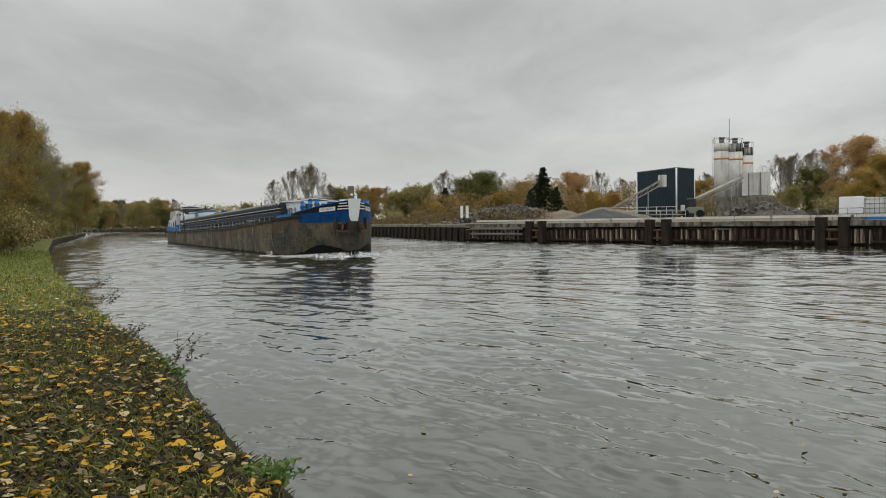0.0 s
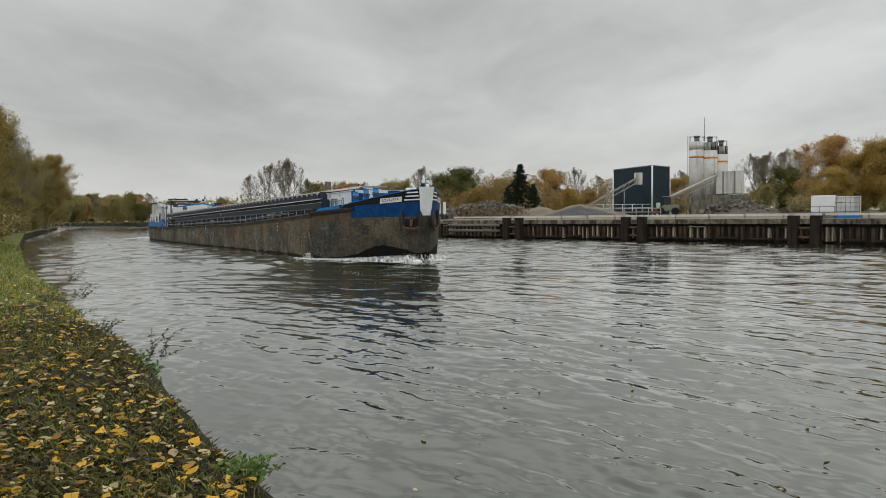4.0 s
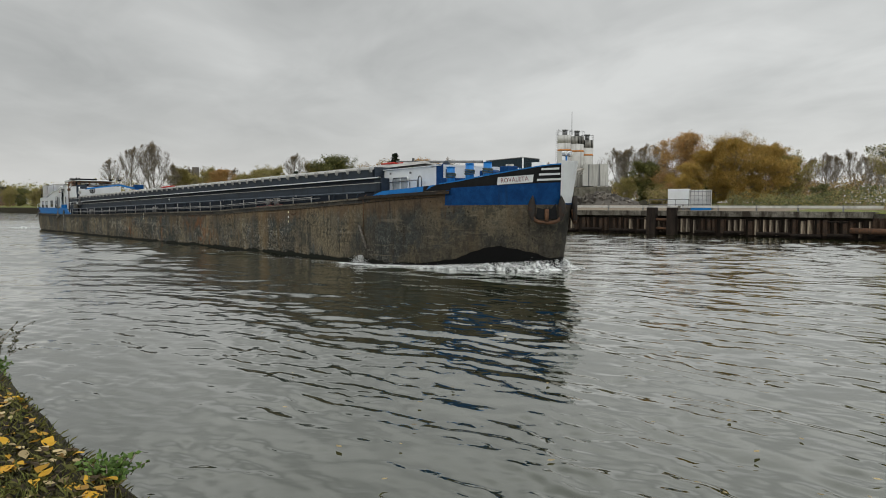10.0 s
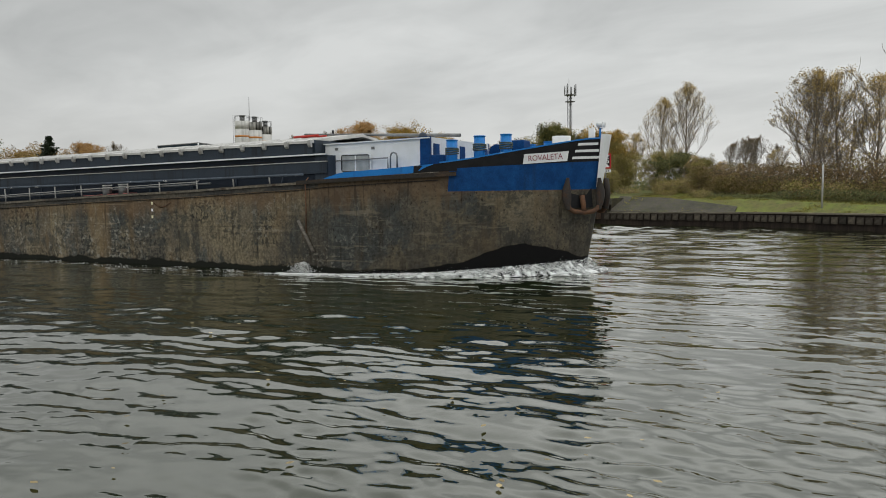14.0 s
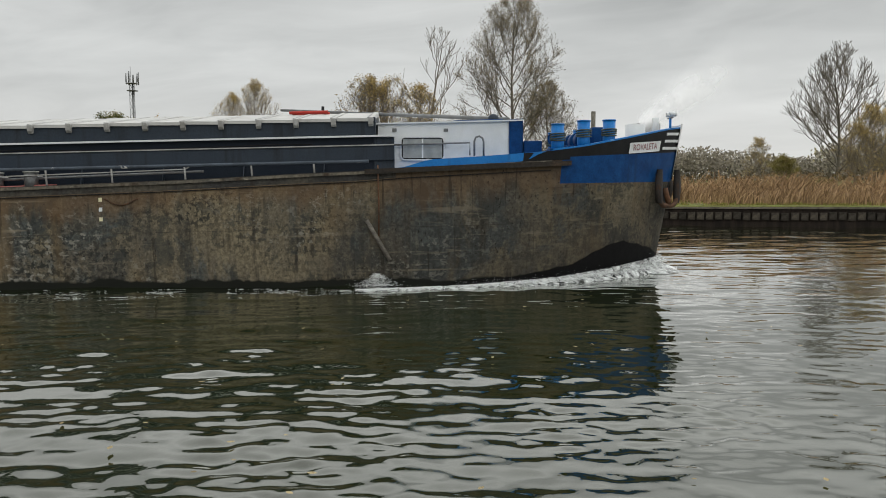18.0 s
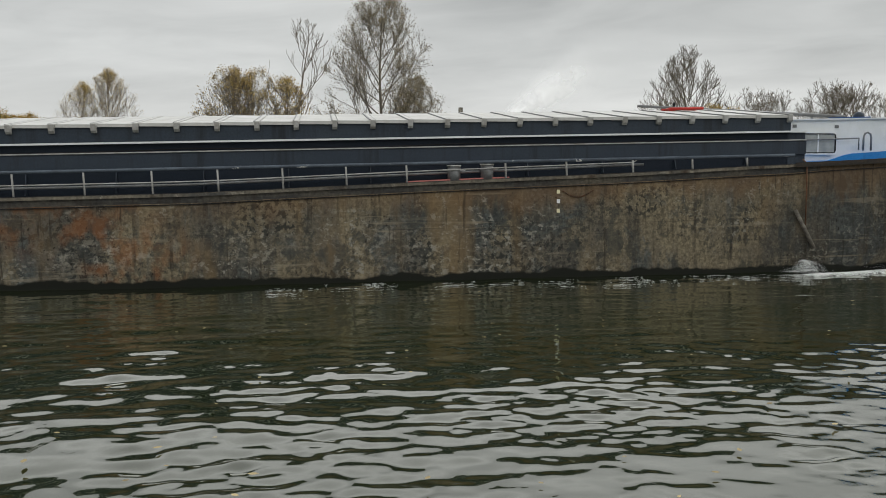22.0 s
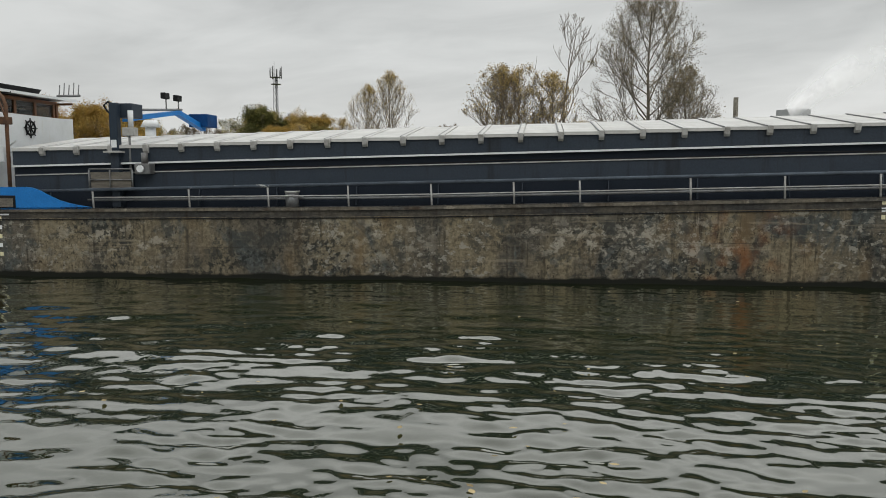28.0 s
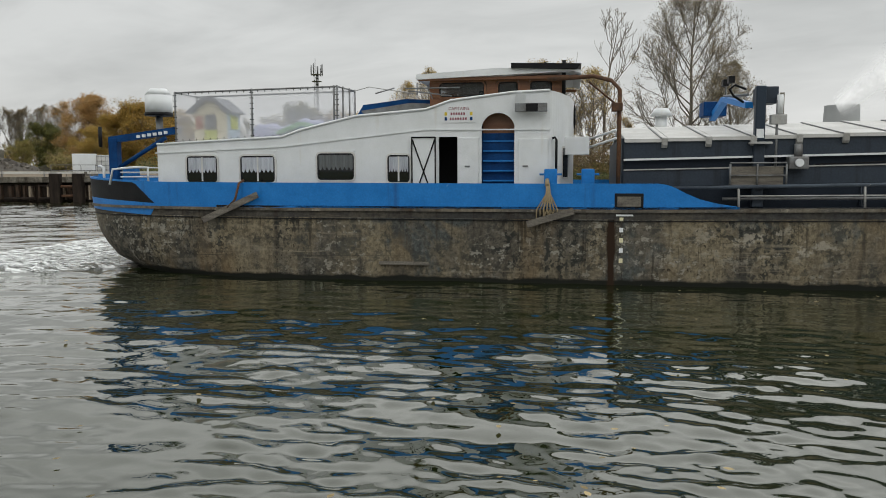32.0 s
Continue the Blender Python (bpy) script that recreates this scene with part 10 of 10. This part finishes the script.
def plume_mat():
    m = bpy.data.materials.new("steam")
    m.use_nodes = True
    t = m.node_tree
    b = t.nodes["Principled BSDF"]
    b.inputs["Base Color"].default_value, b.inputs["Roughness"].default_value = (0.97, 0.97, 0.97, 1), 1.0
    # emission added: the daylight scattered in the steam is set as a glow
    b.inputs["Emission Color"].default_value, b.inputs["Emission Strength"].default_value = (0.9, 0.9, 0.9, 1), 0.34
    tc = t.nodes.new("ShaderNodeTexCoord")
    mp = t.nodes.new("ShaderNodeMapping")
    mp.inputs["Scale"].default_value = (0.02, 0.02, 0.02)
    t.links.new(tc.outputs["Object"], mp.inputs[0])
    n = t.nodes.new("ShaderNodeTexNoise")
    n.inputs["Scale"].default_value, n.inputs["Detail"].default_value = 0.75, 6
    t.links.new(mp.outputs[0], n.inputs["Vector"])
    uv = t.nodes.new("ShaderNodeUVMap")
    g = t.nodes.new("ShaderNodeTexGradient")
    g.gradient_type = "QUADRATIC_SPHERE"
    t.links.new(uv.outputs[0], g.inputs[0])
    r = t.nodes.new("ShaderNodeMapRange")
    r.inputs["From Min"].default_value, r.inputs["From Max"].default_value = 0.26, 0.56
    t.links.new(n.outputs["Fac"], r.inputs["Value"])
    mul = t.nodes.new("ShaderNodeMath")
    mul.operation = "MULTIPLY"
    t.links.new(r.outputs[0], mul.inputs[0])
    t.links.new(g.outputs["Fac"], mul.inputs[1])
    t.links.new(mul.outputs[0], b.inputs["Alpha"])
    return m


# steam drifting off the tower, a soft sheet far beyond everything
bm = bmesh.new()
uvl = bm.loops.layers.uv.new("UVMap")
n, rows = 16, []
for k in range(n + 1):
    f = k / n
    c = Vector((1480 + 10 * f, 285 - 260 * f, 106 + 150 * f ** 0.85))
    w = 26 + 95 * f
    rows.append([bm.verts.new(c + Vector((0, 0.45, 1)).normalized() * w * s + Vector((-20 * (1 - s * s), 0, 0))) for s in (-1, -0.5, 0, 0.5, 1)])
for k in range(n):
    for j in range(4):
        fc = bm.faces.new((rows[k][j], rows[k + 1][j], rows[k + 1][j + 1], rows[k][j + 1]))
        for lp, (a, s) in zip(fc.loops, ((k, j), (k + 1, j), (k + 1, j + 1), (k, j + 1))):
            lp[uvl].uv = ((a / n) * 1.15 - 0.15, (s - 2) / 2)
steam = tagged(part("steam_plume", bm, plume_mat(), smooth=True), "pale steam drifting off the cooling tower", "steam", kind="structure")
steam.visible_shadow = False
tagged(part("chimney", rod(bmesh.new(), (484.5, 124, 0), (484.5, 124, 47), 1.4, 14), M_CONC), "distant slim grey chimney", "chimney")
stack = tagged(part("chimney", rod(bmesh.new(), (-46.7, 397, 0), (-46.7, 397, 21), 2.0, 14, 1.7), M_ROCK), "distant square-topped brick chimney", "chimney")


def far_house(x, y, w, d, h, turn):
    ob = empty("house", pose(x, y, 1.8, 0, 0, turn), label="distant brick house with a dark gabled roof", category="house", group="houses beyond the bend")
    part("wall", bx(-w / 2, -d / 2, 0, w / 2, d / 2, h), mat("brick", (0.22, 0.12, 0.085), 0.9, grain=0.2), ob)
    part("roof", prism(bmesh.new(), [(-d / 2 - 0.4, h), (d / 2 + 0.4, h), (0, h + d * 0.42)], "x", -w / 2 - 0.3, w / 2 + 0.3), M_SOIL, ob)
    for k in (-0.3, 0.05, 0.32):
        part("window", bx(k * w - 0.6, -d / 2 - 0.06, h * 0.35, k * w + 0.6, -d / 2 + 0.02, h * 0.75), M_GLASS, ob)
    return ob


for x, y, w, d, h, t_ in ((-150, 392, 22, 10, 6, 15), (-128, 372, 12, 9, 5, -20), (-175, 400, 14, 9, 5.5, 30)):
    far_house(x, y, w, d, h, t_)
shed = empty("works_building", pose(191, 58.5, 1.6, 0, 0, 17), label="pale industrial building half hidden by trees", category="industrial building")
part("wall", bx(-4, -2.2, 0, 4, 2.2, 10.8), M_SILO, shed)
part("roof", bx(-4.2, -2.4, 10.8, 4.2, 2.4, 11.1), M_STEEL, shed)

marker = tagged(part("marker_post", rod(bmesh.new(), (49.5, 28.55, 1.3), (49.5, 28.55, 4.2), 0.06, 8), M_RAIL), "slim white marker post on the bank", "post")

def wheel_loader(x, y, turn):
    ob = empty("wheel_loader", pose(x, y, 2.55, 0, 0, turn), label="small grey-green wheel loader parked in the yard", category="loader")
    grey = mat("dull_green_paint", (0.17, 0.19, 0.15), 0.6, grain=0.2)
    part("body", bx(-1.6, -0.7, 0.6, 0.6, 0.7, 1.5, 0.08), grey, ob)
    part("cab", bx(-0.5, -0.6, 1.5, 0.6, 0.6, 2.6, 0.08), M_GLASS, ob)
    part("cab_roof", bx(-0.6, -0.7, 2.6, 0.7, 0.7, 2.72, 0.03), grey, ob)
    part("bucket", prism(bmesh.new(), [(1.5, 0.2), (2.4, 0.15), (2.3, 0.4), (1.9, 0.5), (1.8, 1.1), (1.5, 1.1)], "y", -0.95, 0.95), M_RUST, ob)
    for s in (-0.55, 0.55):
        part("lift_arm", prism(bmesh.new(), [(0.4, 1.3), (1.7, 0.6), (1.7, 0.8), (0.4, 1.5)], "y", s - 0.06, s + 0.06), grey, ob)
        for wx in (-1.1, 0.9):
            part("wheel", rod(bmesh.new(), (wx, s * 1.2 - 0.15, 0.55), (wx, s * 1.2 + 0.15, 0.55), 0.55, 14), M_BLACK, ob)
    return ob


wheel_loader(35.9, 112.0, 160)


def feed_platform():
    """A low steel walkway with pale railings round the foot of the conveyor."""
    ob = empty("feed_platform", pose(25.0, 118.5, 1.95, 0, 0, -12), label="low steel feed platform with pale railings", category="platform")
    part("deck", bx(0, -0.9, 1.05, 10.2, 0.9, 1.25), M_OLDWOOD, ob)
    for k in range(8):
        x = 0.1 + k * 10.0 / 7
        part("post", bx(x - 0.05, -0.9, 1.25, x + 0.05, -0.8, 2.3), M_SILO, ob)
        part("leg", bx(x - 0.08, -0.1, -0.2, x + 0.08, 0.1, 1.05), M_STEEL, ob)
    for z in (1.75, 2.26):
        part("rail", bx(0, -0.89, z - 0.035, 10.2, -0.82, z + 0.035), M_SILO, ob)


feed_platform()
fence = empty("yard_railing", label="pale steel pipe railing across the works yard", category="railing")
for k in range(9):
    x, y = 20.5 + 1.6 * k, 110.2 - 0.42 * k
    part("post", rod(bmesh.new(), (x, y, 2.3), (x, y, 3.55), 0.05, 6), M_RAIL, fence)
for z in (3.0, 3.5):
    part("rail", pipe(bmesh.new(), [(20.5, 110.2, z), (33.3, 106.84, z)], 0.045, 6), M_RAIL, fence)

# two white notice boards on the far bank
for x in (2.72, 3.5):
    ob = empty("notice_board", pose(x, 112.0, 2.1), label="white canal notice board on a post", category="sign", group="notice boards on the far bank")
    part("post", rod(bmesh.new(), (0, 0.05, 0), (0, 0.05, 2.6), 0.06, 6), M_STEEL, ob)
    part("board", bx(-0.2, -0.04, 0.9, 0.2, 0.02, 2.65, 0.01), M_WHITE, ob)

# ---- near bank: leaf litter, grass, weeds ----
EDGE = [Vector((*p, 0)) for p in NEAR if -40 < p[0] < 10 and p[1] < 70]


def bank_spot(rng, far=30.0):
    """A place on the bank, denser near the standing point, with its distance inland from the water's edge."""
    y = 2.2 + far * rng.random() ** 2.0 if rng.random() < 0.74 else 2.2 - abs(rng.gauss(0, 4.5))
    ex = float(np.interp(y, [e.y for e in EDGE][::-1], [e.x for e in EDGE][::-1]))
    o = 0.06 + rng.random() ** 0.8 * (3.2 + 0.22 * max(y, 0)) * rng.uniform(0.9, 1.25)
    q = Vector((ex - o, y, 0))
    q.x += wob(q)
    return q, o


def bank_z(q, o):
    return 0.9 + rough(q, 0.35, 0.05) + rough(q, 2.3, 0.025) - (0.12 * max(0, 1 - o / 0.2))


def litter(name, n, material, seed, size, label, far=26.0):
    """Fallen leaves: broad pointed ovals, cupped along the midrib, lying nearly flat."""
    rng = random.Random(seed)
    verts, faces = [], []
    rim = ((-0.50, 0.0), (-0.42, 0.26), (-0.18, 0.42), (0.10, 0.40), (0.36, 0.20), (0.68, 0.0), (0.36, -0.20), (0.10, -0.40), (-0.18, -0.42), (-0.42, -0.26))
    for _ in range(n):
        q, o = bank_spot(rng, far)
        if o < 0.12:
            continue
        z = bank_z(q, o) + rng.uniform(0.012, 0.045)
        L = size * rng.uniform(0.55, 1.35)
        R = Euler((rng.gauss(0, 0.24), rng.gauss(0, 0.24), rng.uniform(0, 6.283))).to_matrix()
        cup, curl = rng.uniform(-0.2, 0.4), rng.uniform(-0.2, 0.3)
        i = len(verts)
        c = Vector((q.x, q.y, z))
        verts.append(c)
        verts += [c + R @ Vector((a * L * rng.uniform(0.92, 1.08), b * L * rng.uniform(0.84, 1.12), (abs(b) * cup + a * a * curl) * L)) for a, b in rim]
        faces += [(i, i + 1 + k, i + 1 + (k + 1) % 10) for k in range(10)]
    return tagged(link_mesh(name, verts, faces, material), label, "leaves", kind="stuff")


# dark leaves, blackened further to give the shade in the litter's gaps
L_DEADLEAF = leaf_mat("dark_wet_shaded_leaves", (0.014, 0.010, 0.006), (0.070, 0.048, 0.022), 0.5)
L_GOLD = leaf_mat("gold_fallen_leaves", (0.42, 0.23, 0.02), (0.62, 0.36, 0.03), 0.3)
litter("fallen_leaves", 15000, L_DEADLEAF, 61, 0.058, "dark rotting leaves, blackened for shade, strewn over the bank")
litter("fallen_leaves", 6800, L_FALLENPALE, 62, 0.07, "pale dry fallen leaves strewn over the bank")
litter("fallen_leaves", 3100, L_GOLD, 63, 0.085, "golden yellow fallen leaves strewn over the bank")
litter("fallen_leaves", 4900, L_FALLEN, 64, 0.075, "brown and yellow fallen leaves strewn over the bank")


def grass(n, seed):
    rng = random.Random(seed)
    verts, faces = [], []
    while len(faces) < n * 2:
        q, o = bank_spot(rng, 55.0)
        if noise.noise((q.x * 1.4, q.y * 1.4, 9)) < rng.uniform(-0.15, 0.5) and q.y < 13:
            continue
        z = bank_z(q, o) - 0.005
        for _ in range(4):
            p = Vector((q.x + rng.gauss(0, 0.035), q.y + rng.gauss(0, 0.035), z))
            h = rng.uniform(0.03, 0.09) * (0.7 + 0.035 * q.y)
            a = rng.uniform(0, 6.283)
            w = Vector((math.cos(a), math.sin(a), 0)) * (0.004 + 0.0003 * q.y)
            b = Vector((rng.gauss(0, 0.5), rng.gauss(0, 0.5), 0)) * h
            i = len(verts)
            verts += [p - w, p + w, p + b * 0.4 + Vector((0, 0, h * 0.6)) + w * 0.7, p + b * 0.4 + Vector((0, 0, h * 0.6)) - w * 0.7, p + b + Vector((0, 0, h))]
            faces += [(i, i + 1, i + 2, i + 3), (i + 3, i + 2, i + 4)]
    return tagged(link_mesh("grass", verts, faces, L_GRASS), "short damp grass between fallen leaves", "grass", kind="stuff")


grass(66000, 65)


def turf(n, seed, material, label):
    """Short matted moss and grass close to the standing point."""
    rng = random.Random(seed)
    verts, faces = [], []
    for _ in range(n):
        q, o = bank_spot(rng, 11.0)
        z = bank_z(q, o) - 0.004
        h = rng.uniform(0.02, 0.065)
        a, lean = rng.uniform(0, 6.283), rng.uniform(0.4, 1.8)
        w = Vector((math.cos(a), math.sin(a), 0)) * rng.uniform(0.003, 0.007)
        e = Vector((-math.sin(a), math.cos(a), 0)) * h * lean
        i = len(verts)
        p = Vector((q.x, q.y, z))
        verts += [p - w, p + w, p + e * 0.5 + Vector((0, 0, h * 0.8)) + w, p + e + Vector((0, 0, h))]
        faces += [(i, i + 1, i + 2), (i, i + 2, i + 3)]
    return tagged(link_mesh("turf", verts, faces, material), label, "grass", kind="stuff")


# the darkest blades hold the shade low in the turf as colour
L_MOSS = leaf_mat("mossy_turf", (0.020, 0.022, 0.007), (0.165, 0.160, 0.045), 0.8)
turf(122000, 66, L_MOSS, "matted mossy turf on the towpath bank")


def weed(name, x, y, z, h, n, material, label, seed, leaf=0.035, spread=0.22, lean=(0.3, 0)):
    """A clump of leafy stems at the water's edge."""
    rng = random.Random(seed)
    h *= 0.75
    ob = empty(name, pose(x, y, z), label=label, category="plant")
    segs, lv, lf = [], [], []
    for _ in range(n):
        p = Vector((rng.gauss(0, spread * 0.4), rng.gauss(0, spread * 0.4), 0))
        d = Vector((rng.gauss(lean[0], 0.4), rng.gauss(lean[1], 0.4), 1)).normalized()
        L = h * rng.uniform(0.5, 1.1)
        for k in range(5):
            q = p + d * L / 5
            segs.append((p, q, 0.0045, 0.0035))
            for _ in range(3):
                u = Vector((rng.gauss(0, 1), rng.gauss(0, 1), rng.gauss(0.2, 0.5))).normalized()
                s = leaf * rng.uniform(0.6, 1.3)
                w = u.orthogonal().normalized() * s * 0.55
                i = len(lv)
                lv += [q, q + u * s + w, q + u * s * 2, q + u * s - w]
                lf.append((i, i + 1, i + 2, i + 3))
            p = q
            d = (d + Vector((rng.gauss(0, 0.2), rng.gauss(0, 0.2), -0.12))).normalized()
    v, f = tubes(segs, 4)
    link_mesh("stem", v, f, M_BARK, ob)["kind"] = "stuff"
    if leaf:
        link_mesh("foliage", lv, lf, material, ob)
    return ob


L_WEED = leaf_mat("fresh_weed_leaves", (0.06, 0.12, 0.022), (0.15, 0.23, 0.055), 0.3)
for x, y, z, h, n, s in ((-1.22, 5.34, 0.84, 0.24, 44, 71), (-0.72, 4.4, 0.6, 0.22, 9, 72), (-3.42, 9.5, 0.74, 0.30, 38, 73), (-3.16, 8.95, 0.72, 0.24, 34, 74), (-3.72, 10.1, 0.76, 0.26, 28, 70), (-0.45, 3.9, 0.5, 0.2, 7, 75), (-0.1, 3.45, 0.45, 0.22, 6, 76), (-2.2, 7.0, 0.7, 0.2, 6, 77), (-7.0, 15.8, 0.7, 0.4, 12, 78)):
    weed("bank_weed", x, y, z, h, n, L_WEED, "leafy green weed at the water's edge", s, leaf=0.024, spread=0.17, lean=(0.12, 0))
L_DARKWEED = leaf_mat("dry_dark_weed_leaves", (0.035, 0.04, 0.02), (0.08, 0.075, 0.035), 0.3)
for x, y, z, h, n, s in ((-3.55, 10.4, 0.8, 0.62, 9, 81), (-2.6, 7.7, 0.75, 0.2, 7, 82), (-2.35, 7.25, 0.75, 0.16, 6, 83), (-8.0, 18.2, 0.8, 0.7, 10, 84), (-10.5, 23.5, 0.8, 0.8, 12, 85), (-5.4, 13.3, 0.75, 0.4, 10, 86)):
    weed("dry_weed", x, y, z, h, n, L_DARKWEED, "dry straggling weed leaning over the water", s, leaf=0.022, lean=(0.7, 0.1))

# floating leaves on the water
rng = random.Random(91)
verts, faces = [], []
for _ in range(150):
    a, r = radians(rng.uniform(-100, 5)), 4.5 + 14 * rng.random() ** 1.5
    c = Vector((-math.sin(a) * r, math.cos(a) * r, 0.05))
    if c.x < float(np.interp(c.y, [p[1] for p in NEAR][::-1], [p[0] for p in NEAR][::-1])) + 0.3:
        continue
    L, t_ = rng.uniform(0.02, 0.045), rng.uniform(0, 6.28)
    i = len(verts)
    verts += [c + Vector((math.cos(t_ + k) * L * s, math.sin(t_ + k) * L * s, 0)) for k, s in ((0, 1.2), (1.0, 0.7), (2.1, 0.7), (3.14, 1.2), (4.2, 0.7), (5.3, 0.7))]
    faces.append(tuple(range(i, i + 6)))
floating = tagged(link_mesh("floating_leaves", verts, faces, L_FALLENPALE), "pale leaves floating on the canal", "leaves", kind="stuff")


def motions():
    rows = [(t, pose(x, y, 0, 0, 0, h)) for t, x, y, h in BARGE_ROWS]
    walk(barge, rows)
    for ob in RIDERS:
        walk(ob, rows)
    drift = [(t, pose(0.075 * t, -0.14 * t, 0)) for t in (0, 8, 16, 24, 32)]
    walk(water, drift)
    walk(floating, drift)


motions()
